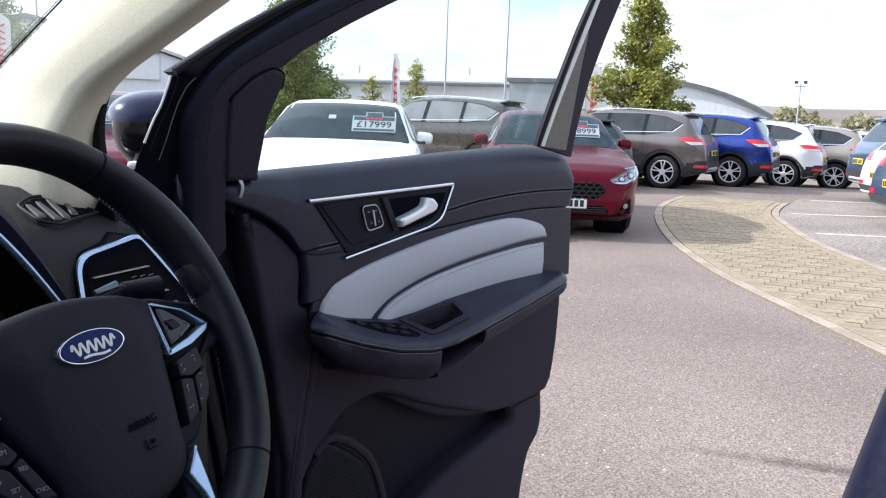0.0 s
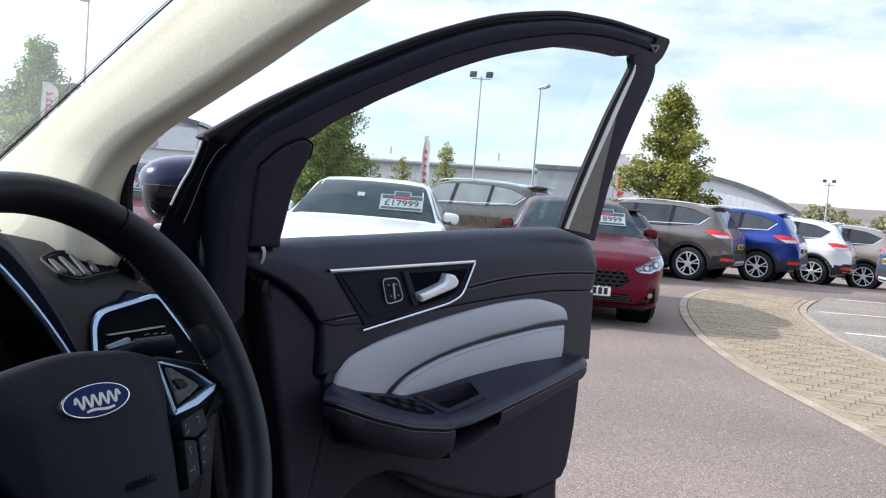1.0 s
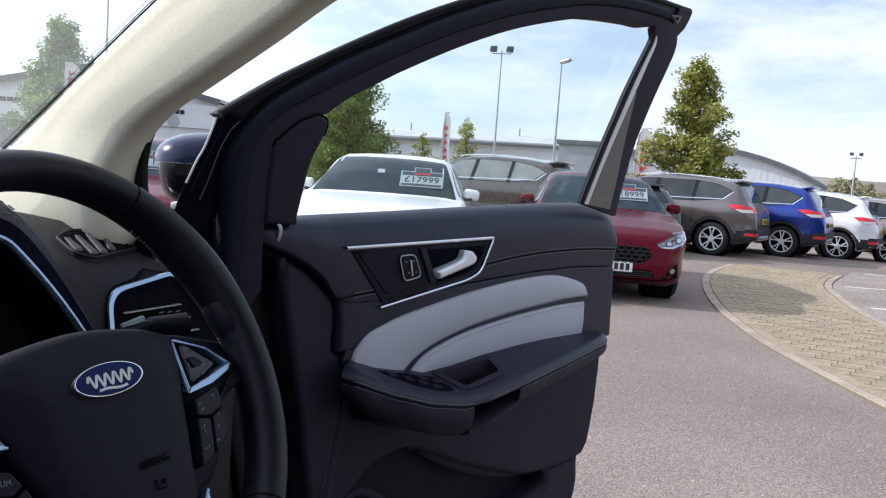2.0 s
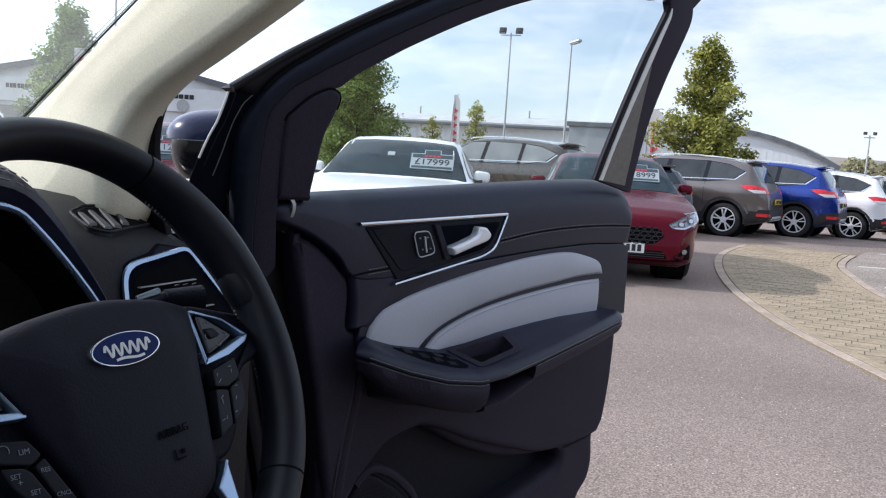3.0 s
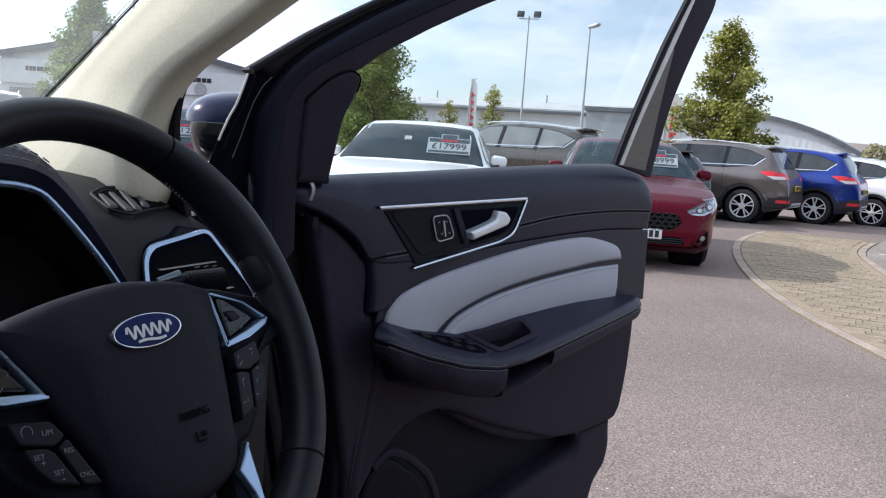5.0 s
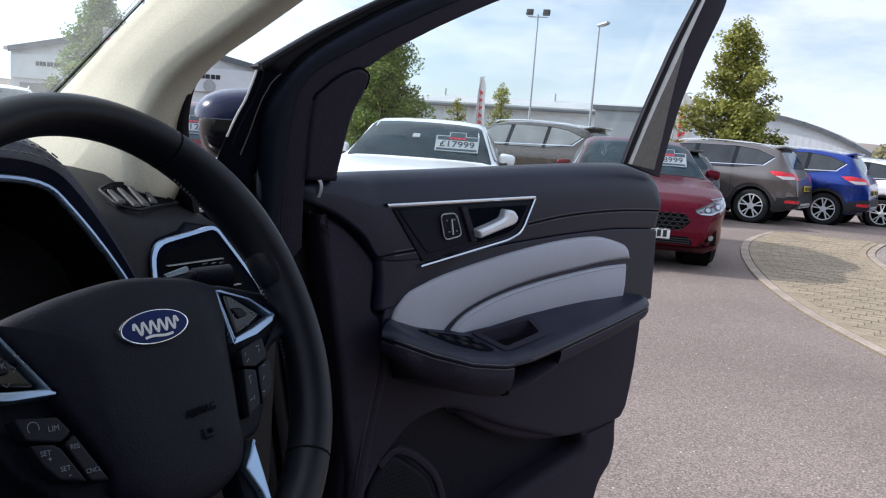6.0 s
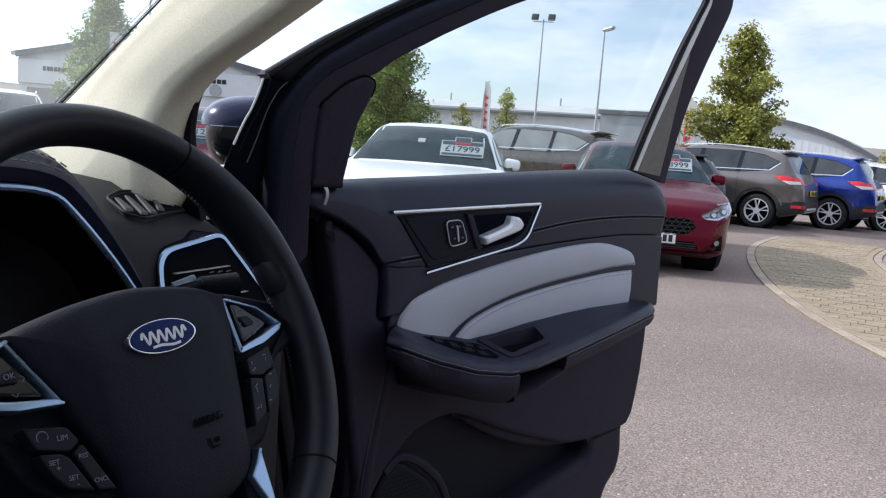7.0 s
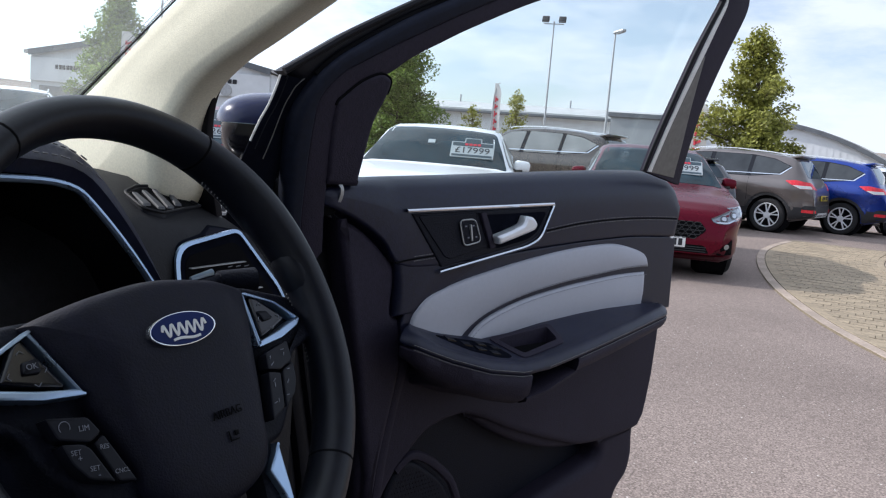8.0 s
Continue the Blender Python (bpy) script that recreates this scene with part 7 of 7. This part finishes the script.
# side vent with its bright frame
def on_fascia(x, z, w=0.0):
    """The fascia by the driver's door, facing the seat; w towards the seat."""
    return Vector((x, 0.228 - w + 0.18 * (z - 1.06), z))


vent_out = rounded([(0.574, 0.965, 0.02), (0.577, 1.099, 0.022), (0.674, 1.112, 0.010), (0.742, 1.035, 0.02), (0.765, 0.965, 0.02)], 0.015, 5)
vent_in = rounded([(0.5785, 0.970, 0.018), (0.5815, 1.0955, 0.020), (0.672, 1.108, 0.009), (0.737, 1.033, 0.018), (0.760, 0.970, 0.018)], 0.012, 5)
vent = part("side_vent", add_slab(bmesh.new(), vent_out, on_fascia, -0.04, 0.012, 0.003), MATT_BLACK, dash, "side air vent with a bright frame")
bm = bmesh.new()
n = len(vent_out)
rings = [[bm.verts.new(on_fascia(x, z, w)) for x, z in line] for line, w in ((vent_out, 0.010), (vent_out, 0.0130), (vent_in, 0.0140), (vent_in, 0.011))]
for r, s in zip(rings, rings[1:]):
    for i in range(n):
        bm.faces.new((r[i], r[(i + 1) % n], s[(i + 1) % n], s[i]))
part("vent_frame", bm, SATIN_CHROME, vent, "satin chrome frame")
part("vent_mouth", add_slab(bmesh.new(), rounded([(0.587, 0.975), (0.590, 1.086), (0.668, 1.098), (0.727, 1.029), (0.748, 0.975)], 0.012), on_fascia, 0.0, 0.0126, 0.0), DARK_VOID, vent)
for k in range(4):
    z = 1.074 - 0.016 * k
    part("vent_slat", box_bm((0.084 + 0.013 * k, 0.006, 0.0011), Matrix.Translation(on_fascia(0.636 + 0.006 * k, z, 0.0140)), 0.0005), POLE_STEEL, vent)

# demister grille on the dash top
dem_out = rounded([(0.574, 0.266), (0.580, 0.303), (0.618, 0.329), (0.666, 0.348), (0.708, 0.317), (0.645, 0.284), (0.596, 0.259)], 0.007)
on_top = lambda x, y, w=0.0: Vector((x, y, dash_top(x, y) + w + 0.002))
dem = part("demister_grille", add_slab(bmesh.new(), dem_out, on_top, -0.008, 0.0012, 0.001), SATIN_BLACK, dash, "demister grille with angled slats")
part("grille_well", add_slab(bmesh.new(), [(0.634 + (x - 0.634) * 0.88, 0.304 + (y - 0.304) * 0.84) for x, y in dem_out], on_top, 0.0, 0.0017, 0), DARK_VOID, dem)
for (bx, by), (tx, ty) in (((0.583, 0.272), (0.592, 0.302)), ((0.600, 0.268), (0.616, 0.314)), ((0.620, 0.276), (0.643, 0.328)), ((0.645, 0.291), (0.666, 0.326))):
    bm = add_slab(bmesh.new(), rounded([(bx - 0.004, by), (bx + 0.009, by + 0.003), (tx + 0.004, ty), (tx - 0.003, ty)], 0.0015), on_top, 0.0005, 0.0042, 0.0012)
    part("grille_slat", bm, LENS_GREY, dem)
part("grille_rim", add_sweep(bmesh.new(), [on_top(x, y, 0.002) for x, y in dem_out], [(0.0017 * math.cos(a), 0.0017 * math.sin(a)) for a in np.linspace(0, 2 * math.pi, 6, endpoint=False)], closed=True), DASH_SKIN, dem)
part("grille_edge", add_sweep(bmesh.new(), [on_top(x, y, 0.002) for x, y in curve([(0.652, 0.344), (0.667, 0.347), (0.690, 0.331), (0.706, 0.318), (0.700, 0.314)], 5)], [(0.0016 * math.cos(a), 0.0016 * math.sin(a)) for a in np.linspace(0, 2 * math.pi, 6, endpoint=False)]), SATIN_CHROME, dem)

# ---- steering wheel ----
TAU = 27.6
WHEEL = Matrix.Translation((0.37, 0, 1.06)) @ pose(0, 0, 0, 90 - TAU, 0, 0)
wheel_thing = thing("steering_wheel", "black leather steering wheel with satin trim and blue oval badge", "steering wheel", WHEEL)
flat = lambda x, y, w=0.0: Vector((x, y, w))


def rim_tube(a0, a1, n, scale=1.0, closed=False):
    """A stretch of the rim from angle a0 to a1 (degrees), thick and slightly squared."""
    bm = bmesh.new()
    pts, secs = [], []
    for a in np.linspace(radians(a0), radians(a1), n, endpoint=not closed):
        grip = 1 + 0.10 * max(0, math.cos(2 * (a - radians(35)))) ** 4
        pts.append((0.1645 * math.cos(a), 0.010 + 0.174 * math.sin(a), 0.0, grip * scale))
    rings = []
    for (x, y, z, g), a in zip(pts, np.linspace(radians(a0), radians(a1), n, endpoint=not closed)):
        out = Vector((math.cos(a), math.sin(a), 0))
        ring = []
        for b in np.linspace(0, 2 * math.pi, 18, endpoint=False):
            slim = 1 - 0.30 * max(0.0, (math.sin(a) - 0.6) / 0.4) if math.cos(b) < 0 else 1
            ring.append(bm.verts.new(Vector((x, y, z)) + out * (0.0165 * g * slim * math.cos(b)) + Vector((0, 0, 0.0195 * g * math.sin(b)))))
        rings.append(ring)
    m = len(rings)
    for i in range(m if closed else m - 1):
        r, s = rings[i], rings[(i + 1) % m]
        for j in range(18):
            bm.faces.new((r[j], r[(j + 1) % 18], s[(j + 1) % 18], s[j]))
    return bm


rim = part("rim", rim_tube(0, 360, 120, closed=True), RIM_LEATHER, wheel_thing, "smooth black leather rim")
for a in (60, 120, -42, 222):
    part("rim_seam", rim_tube(a - 0.35, a + 0.35, 3, 1.006), DARK_VOID, rim)
bm = bmesh.new()
for k in range(52):
    a = radians(-12 + 66 * k / 51)
    out = Vector((math.cos(a), math.sin(a), 0))
    p = Vector((0.167 * math.cos(a), 0.010 + 0.174 * math.sin(a), 0)) - out * 0.0155 * (1 - 0.30 * max(0.0, (math.sin(a) - 0.6) / 0.4)) + Vector((0, 0, -0.007))
    t = Vector((-math.sin(a), math.cos(a), 0))
    add_rod(bm, p - t * 0.0016 - out * 0.0012 + Vector((0, 0, -0.004)), p + t * 0.0016 - out * 0.0004 + Vector((0, 0, 0.003)), 0.0006, 0.0006, 5)
tagged(part("stitching", bm, SEAM_THREAD, rim), kind="stuff")

for sx in (-1, 1):
    part("thumb_rest", bulb((0.013, 0.028, 0.016), -0.95, 0.95, pose(sx * 0.1530, 0.052, 0.000, 0, 0, sx * 18), 2.2, 20, 12), RIM_LEATHER, rim, "swollen leather thumb rest")

# airbag cover: a cushion that swells towards the driver
half_cover = [(0.0, 0.063), (0.035, 0.060), (0.070, 0.054), (0.090, 0.049), (0.0925, 0.0455), (0.0855, 0.024), (0.0765, 0.0), (0.067, -0.032), (0.059, -0.055), (0.054, -0.077), (0.042, -0.092), (0.020, -0.100)]
cover = curve(half_cover + [(0.0, -0.102)] + [(-x, y) for x, y in half_cover[:0:-1]], 5, closed=True)
sink = lambda x, y: -0.30 * max(0.0, abs(x) - 0.055) - 0.12 * max(0.0, y - 0.02)
bm = bmesh.new()
levels = [(-0.03, 1.0), (-0.002, 1.0), (0.004, 0.990), (0.008, 0.965), (0.0105, 0.925), (0.0117, 0.885), (0.0128, 0.84), (0.0133, 0.80), (0.0138, 0.76), (0.0146, 0.68), (0.0151, 0.57), (0.0155, 0.45), (0.016, 0.2)]
rings = [[bm.verts.new((x * k, -0.012 + (y + 0.012) * k, w + sink(x * k, -0.012 + (y + 0.012) * k))) for x, y in cover] for w, k in levels]
for r, s in zip(rings, rings[1:]):
    for i in range(len(r)):
        j = (i + 1) % len(r)
        bm.faces.new((r[i], r[j], s[j], s[i]))
bm.faces.new(rings[-1])
bm.faces.new(rings[0][::-1])
airbag = part("airbag_cover", bm, AIRBAG_SKIN, wheel_thing, "grained black airbag cover", split=60)
# the oval badge: blue enamel, bright rim, plain pale flourish in place of the name
BX, BY = 0.0, 0.022
oval = lambda k: [(BX + 0.030 * k * math.cos(a), BY + 0.0118 * k * math.sin(a)) for a in np.linspace(0, 2 * math.pi, 48, endpoint=False)]
badge = part("badge", add_slab(bmesh.new(), oval(1.0), flat, 0.010, 0.0182, 0.001), CHROME, wheel_thing, "oval badge with a bright rim")
part("badge_enamel", add_slab(bmesh.new(), oval(0.93), flat, 0.017, 0.0188, 0.0004), BLUE_ENAMEL, badge, "blue enamel field")
for dy, reach, high, turns in ((0.0000, 0.0195, 0.0040, 5.5), (-0.0068, 0.0120, 0.0006, 1.0)):
    wave = [Vector((BX + reach * (2 * k / 60 - 1), BY + dy + high * math.sin(2 * math.pi * turns * k / 60), 0.0190)) for k in range(61)]
    part("badge_flourish", add_sweep(bmesh.new(), wave, [(-0.0009, -0.0004), (0.0009, -0.0004), (0.0009, 0.0004), (-0.0009, 0.0004)]), PLATE_WHITE, badge, "plain pale wavy flourish")
tilt = lambda x0, y0, w0, deg: (lambda u, v, w=0.0: Vector((x0 + u * math.cos(radians(deg)) - v * math.sin(radians(deg)), y0 + u * math.sin(radians(deg)) + v * math.cos(radians(deg)), w0 + w)))
part("airbag_lettering", text_bm("AIRBAG", 0.0080, tilt(0.016, -0.042, 0.0163, 0), 0.0006), DARK_VOID, airbag, "moulded lettering", smooth=False)
for dx, dy, sx, sy in ((-0.004, 0.0, 0.0010, 0.0075), (0.0, -0.0033, 0.008, 0.0010), (0.003, 0.001, 0.0034, 0.0034)):
    part("airbag_symbol", box_bm((sx, sy, 0.0008), pose(0.016 + dx, -0.058 + dy, 0.0162), 0.0002), DARK_VOID, airbag)

# spokes: bodies, bright V trims, switch pods
for s in (-1, 1):
    X_ = lambda pts: [(s * a, b) for a, b in pts]
    dish = lambda x, y, w=0.0: Vector((x, y, w - 0.003 - 0.33 * max(0.0, y)))
    spoke_body = rounded(X_([(0.060, 0.052), (0.105, 0.052), (0.165, 0.030), (0.168, -0.002), (0.120, -0.014), (0.112, -0.040), (0.080, -0.075), (0.050, -0.075)]), 0.012)
    spoke = part("spoke", add_slab(bmesh.new(), spoke_body, dish, -0.025, 0.002, 0.005, 3), BLACK_PLASTIC, wheel_thing, "black spoke with switches")
    v_out = X_([(0.094, 0.044), (0.098, 0.041), (0.0835, -0.0035), (0.136, 0.0085), (0.139, 0.013), (0.128, 0.026)])
    v_in = X_([(0.122, 0.024), (0.130, 0.0135), (0.0905, 0.0045), (0.1035, 0.041)])
    bm = add_slab(bmesh.new(), X_([(0.0912, 0.0435), (0.0772, -0.002), (0.0800, -0.0035), (0.0815, 0.0), (0.0945, 0.0420)]), dish, 0.0, 0.0095, 0.0015)
    add_slab(bm, X_([(0.0775, -0.0035), (0.105, -0.0005), (0.131, 0.0068), (0.1385, 0.0125), (0.130, 0.0128), (0.104, 0.0058), (0.080, 0.0012)]), dish, 0.0, 0.0105, 0.0015)
    add_slab(bm, X_([(0.1385, 0.0125), (0.1340, 0.0132), (0.1205, 0.0292), (0.0945, 0.0420), (0.0912, 0.0448), (0.122, 0.0315)]), dish, 0.0, 0.0100, 0.0015)
    part("spoke_trim", bm, SATIN_CHROME, spoke, "satin chrome V-shaped trim")
    pad = rounded(X_([(0.0985, 0.040), (0.104, 0.039), (0.124, 0.0155), (0.103, 0.0085), (0.0860, 0.004)]), 0.004)
    part("switch_pad", add_slab(bmesh.new(), pad, dish, -0.003, 0.0085, 0.002), GLOSS_BLACK, spoke, "gloss black switch pad")
    part("ok_key", add_slab(bmesh.new(), rounded(X_([(0.0955, 0.026), (0.106, 0.025), (0.109, 0.0175), (0.097, 0.0165)]), 0.002), dish, 0.006, 0.0105, 0.0015), SATIN_BLACK, spoke)
    for px, py, deg in ((0.1035, 0.0315, 0), (0.1025, 0.0095, 180), (0.0935, 0.0185, 90), (0.1165, 0.0180, -90)):
        mark = [tilt(s * px, py, 0.0062 - 0.33 * py, deg * s)(u, v) for u, v in ((-0.0022, -0.001), (0, 0.001), (0.0022, -0.001))]
        part("arrow_mark", add_sweep(bmesh.new(), mark, [(-0.0003, 0), (0, 0.0003), (0.0003, 0), (0, -0.0003)]), BUTTON_PRINT, spoke)
    if s > 0:
        keys = (("top_key", [(0.0784, -0.0091), (0.1061, -0.0038), (0.1055, -0.0193), (0.0894, -0.0248), (0.0756, -0.0216)]),
                ("inner_key", [(0.0750, -0.0234), (0.0880, -0.0268), (0.0807, -0.0529), (0.0643, -0.0597)]),
                ("outer_key", [(0.0906, -0.0258), (0.1055, -0.0212), (0.1032, -0.0354), (0.0967, -0.0455), (0.0825, -0.0540)]))
    else:
        keys = (("top_key", [(-0.1095, -0.0105), (-0.0831, -0.0164), (-0.0771, -0.0270), (-0.0856, -0.0314), (-0.1053, -0.0245)]),
                ("inner_key", [(-0.0842, -0.0325), (-0.0763, -0.0288), (-0.0626, -0.0622), (-0.0751, -0.0586)]),
                ("outer_key", [(-0.1046, -0.0273), (-0.0915, -0.0305), (-0.0868, -0.0342), (-0.0770, -0.0581), (-0.0931, -0.0517), (-0.1006, -0.0408)]))
    for key_name, outline in keys:
        part(key_name, add_slab(bmesh.new(), rounded(outline, 0.0022), flat, 0.0, 0.0097, 0.0012), SATIN_BLACK, spoke)
    if s < 0:
        for body, x, y_, size in (("LIM", -0.0878, -0.0223, 0.0048), ("RES", -0.0784, -0.0362, 0.0040), ("CNCL", -0.0715, -0.0531, 0.0038), ("SET", -0.0971, -0.0345, 0.0043), ("+", -0.0957, -0.0385, 0.0055), ("SET", -0.0883, -0.0465, 0.0043), ("-", -0.0868, -0.0505, 0.006)):
            part("key_lettering", text_bm(body, size, tilt(x, y_, 0.0100, -8), 0.0002), BUTTON_PRINT, spoke, smooth=False)
        part("key_lettering", text_bm("OK", 0.005, tilt(-0.1020, 0.0212, 0.0012, 0), 0.0002), BUTTON_PRINT, spoke, smooth=False)
        gauge = [tilt(-0.0996, -0.0186, 0.0100, 0)(0.0035 * math.cos(a), 0.0035 * math.sin(a)) for a in np.linspace(-0.6, 3.7, 14)]
        part("gauge_mark", add_sweep(bmesh.new(), gauge, [(-0.0003, 0), (0, 0.0003), (0.0003, 0), (0, -0.0003)]), BUTTON_PRINT, spoke)
    else:
        for px, py, deg, ln in ((0.0812, -0.0134, 50, 0.003), (0.0817, -0.0185, 30, 0.005), (0.0970, -0.0099, 0, 0.004), (0.0972, -0.0137, 60, 0.003), (0.0781, -0.0308, 30, 0.004), (0.0772, -0.0342, 80, 0.004), (0.0722, -0.0474, 10, 0.004), (0.0759, -0.0466, 70, 0.003), (0.0968, -0.0258, 0, 0.003), (0.0923, -0.0350, 45, 0.004), (0.0875, -0.0449, 0, 0.003)):
            part("key_mark", box_bm((ln, 0.0007, 0.0004), pose(px, py, 0.0100, 0, 0, deg), 0.0001), BUTTON_PRINT, spoke)
# lower spoke fork and column
for s in (-1, 1):
    fork = rounded([(s * 0.046, -0.082), (s * 0.064, -0.066), (s * 0.070, -0.12), (s * 0.062, -0.165), (s * 0.040, -0.165)], 0.006)
    leg = part("lower_spoke", add_slab(bmesh.new(), fork, flat, -0.02, 0.0, 0.005), BLACK_PLASTIC, wheel_thing)
    part("lower_trim", add_slab(bmesh.new(), rounded([(s * 0.0665, -0.075), (s * 0.049, -0.0925), (s * 0.0565, -0.112), (s * 0.0600, -0.140), (s * 0.0630, -0.140), (s * 0.0650, -0.110)], 0.001), flat, -0.004, 0.0055, 0.0015), SATIN_CHROME, leg, "satin chrome lower trim")
bm = bmesh.new()
add_rod(bm, (0, -0.01, -0.02), (0, -0.01, -0.24), 0.055, 0.075, 24)
part("column_shroud", bm, BLACK_PLASTIC, wheel_thing)

# indicator stalk behind the wheel
stalk = thing("indicator_stalk", "black column stalk with a ringed end", "stalk", WHEEL)
bm = add_rod(bmesh.new(), (0.05, 0.058, -0.075), (0.128, 0.067, -0.060), 0.0065, 0.008, 14)
part("stem", bm, BLACK_PLASTIC, stalk)
bm = add_rod(bmesh.new(), (0.126, 0.067, -0.060), (0.156, 0.060, -0.048), 0.0095, 0.0125, 24)
tip = part("tip", bm, BLACK_PLASTIC, stalk)
part("stalk_band", add_rod(bmesh.new(), (0.100, 0.0735, -0.0635), (0.122, 0.0755, -0.0590), 0.0022, 0.0035, 8), SATIN_CHROME, stalk)
for k in range(3):
    part("tip_mark", box_bm((0.0035, 0.0006, 0.003), pose(0.140 + 0.007 * k, 0.0775 - 0.0013 * k, -0.054 + 0.003 * k), 0.0002), BUTTON_PRINT, tip)

# ---- driver's seat ----
seat = thing("driver_seat", "black leather driver's seat with stitched bolsters", "seat", pose(0.40, -0.435, 0.40))
part("cushion", bulb((0.27, 0.30, 0.11), -0.95, 0.95, pose(0, -0.02, 0.20, 4), 4.0, 36, 12), BLACK_LEATHER, seat)
part("backrest", bulb((0.26, 0.075, 0.36), -0.95, 0.95, pose(0, -0.36, 0.58, 14), 4.0, 36, 16), BLACK_LEATHER, seat)
part("headrest", bulb((0.13, 0.06, 0.10), -0.95, 0.95, pose(0, -0.52, 1.02, 10), 3.0, 28, 12), BLACK_LEATHER, seat)
for s in (-1, 1):
    part("bolster", bulb((0.06, 0.13, 0.34), -0.95, 0.95, pose(s * 0.215, -0.212, 0.56, 12), 3.0, 24, 16), BLACK_LEATHER, seat)
    part("headrest_post", add_rod(bmesh.new(), (s * 0.06, -0.46, 0.88), (s * 0.06, -0.51, 0.98), 0.007, 0.007, 10), CHROME, seat)
part("base", box_bm((0.46, 0.50, 0.10), pose(0, -0.05, 0.05), 0.03), CLADDING, seat)


# ---- block paving, piece by piece ----
PAVE_L, PAVE_D, PAVE_H = 0.20, 0.125, 0.06
paver_meshes = {}


def paver_mesh(length, depth, mat, key="paver"):
    """One block with chamfered top edges; alike blocks share their mesh."""
    k = (key, round(length, 2), round(depth, 3))
    if k not in paver_meshes:
        c = 0.0035
        lx, ly = k[2] / 2 - 0.0040, k[1] / 2 - 0.0016
        vs = [(sx * lx, sy * ly, -PAVE_H) for sx, sy in ((-1, -1), (1, -1), (1, 1), (-1, 1))]
        vs += [(sx * lx, sy * ly, -c * 0.6) for sx, sy in ((-1, -1), (1, -1), (1, 1), (-1, 1))]
        vs += [(sx * (lx - c), sy * (ly - c), 0) for sx, sy in ((-1, -1), (1, -1), (1, 1), (-1, 1))]
        fs = [(8, 9, 10, 11)]
        for a in (0, 4):
            fs += [(a + i, a + (i + 1) % 4, a + 4 + (i + 1) % 4, a + 4 + i) for i in range(4)]
        me = bpy.data.meshes.new(key)
        me.from_pydata(vs, [], fs)
        me.materials.append(mat)
        me.materials.append(JOINT_SAND)      # sides in the joint colour, painting the joints dark
        for f in me.polygons:
            f.material_index = 0 if f.index == 0 or f.index > 4 and key != "paver" else 1
        paver_meshes[k] = me
    return paver_meshes[k]


def lay_pavers():
    rnd = random.Random(77)
    spots = []
    course = 0
    x = 1.8
    while x < 15.6:
        xs = (x, x + PAVE_D / 2, x + PAVE_D)
        y_hi = edge_y(BAND_LEFT, xs[1]) - 0.205
        y_lo = edge_y(BAND_RIGHT, xs[1]) + 0.205
        y = y_hi
        first = PAVE_L * (0.5 if course % 2 else 1.0)
        while y > y_lo + 0.05:
            ln = min(first, y - y_lo)
            first = PAVE_L
            spots.append((x + PAVE_D / 2, y - ln / 2, ln))
            y -= ln
        x += PAVE_D
        course += 1
    spots.sort(key=lambda s: (s[0] < 4.7, s[0]))
    verts, faces = [], []
    for i, (px, py, ln) in enumerate(spots):
        z = 0.016 + rnd.uniform(-0.002, 0.002)
        me = paver_mesh(ln, PAVE_D, PAVER)
        if i < 290:
            ob = new("paver", me)
            ob.parent = PAVING
            ob.location, ob.rotation_euler = (px, py, z), (rnd.uniform(-0.004, 0.004), rnd.uniform(-0.004, 0.004), rnd.uniform(-0.006, 0.006))
        else:
            k = len(verts)
            verts += [(v.co.x + px, v.co.y + py, v.co.z + z) for v in me.vertices]
            faces += [tuple(j + k for j in f.vertices) for f in me.polygons]
    me = bpy.data.meshes.new("far_pavers")
    me.from_pydata(verts, [], faces)
    me.materials.append(PAVER_REST)
    me.materials.append(JOINT_SAND)
    for f in me.polygons:
        f.material_index = 0 if f.index % 9 == 0 else 1
    rest = new("far_pavers", me)
    rest.parent = PAVING
    rest["kind"] = "stuff"


def lay_edge(line, inside, x0, x1, length, depth, shift, mat, name):
    """A course of blocks along one edge of the band."""
    x = x0
    while x < x1:
        a = Vector((x, edge_y(line, x), 0))
        dx = length
        b = Vector((x + dx, edge_y(line, x + dx), 0))
        b = a + (b - a).normalized() * length
        d = b - a
        side = Vector((d.y, -d.x, 0)).normalized() * inside
        c = (a + b) / 2 + side * shift
        ob = new(name, paver_mesh(length, depth, mat, name))
        ob.parent = PAVING
        ob.location, ob.rotation_euler = (c.x, c.y, 0.018), (0, 0, math.atan2(d.y, d.x) - math.pi / 2)
        x = b.x


lay_edge(BAND_LEFT, 1, 1.7, 15.4, 0.60, 0.11, 0.055, PAVER_EDGE, "edging_block")
lay_edge(BAND_RIGHT, -1, 1.8, 15.0, 0.60, 0.11, 0.055, PAVER_EDGE, "edging_block")
lay_edge(BAND_LEFT, 1, 1.8, 15.4, 0.20, 0.10, 0.165, PAVER, "border_paver")
lay_edge(BAND_RIGHT, -1, 1.9, 15.2, 0.20, 0.10, 0.165, PAVER, "border_paver")
lay_pavers()
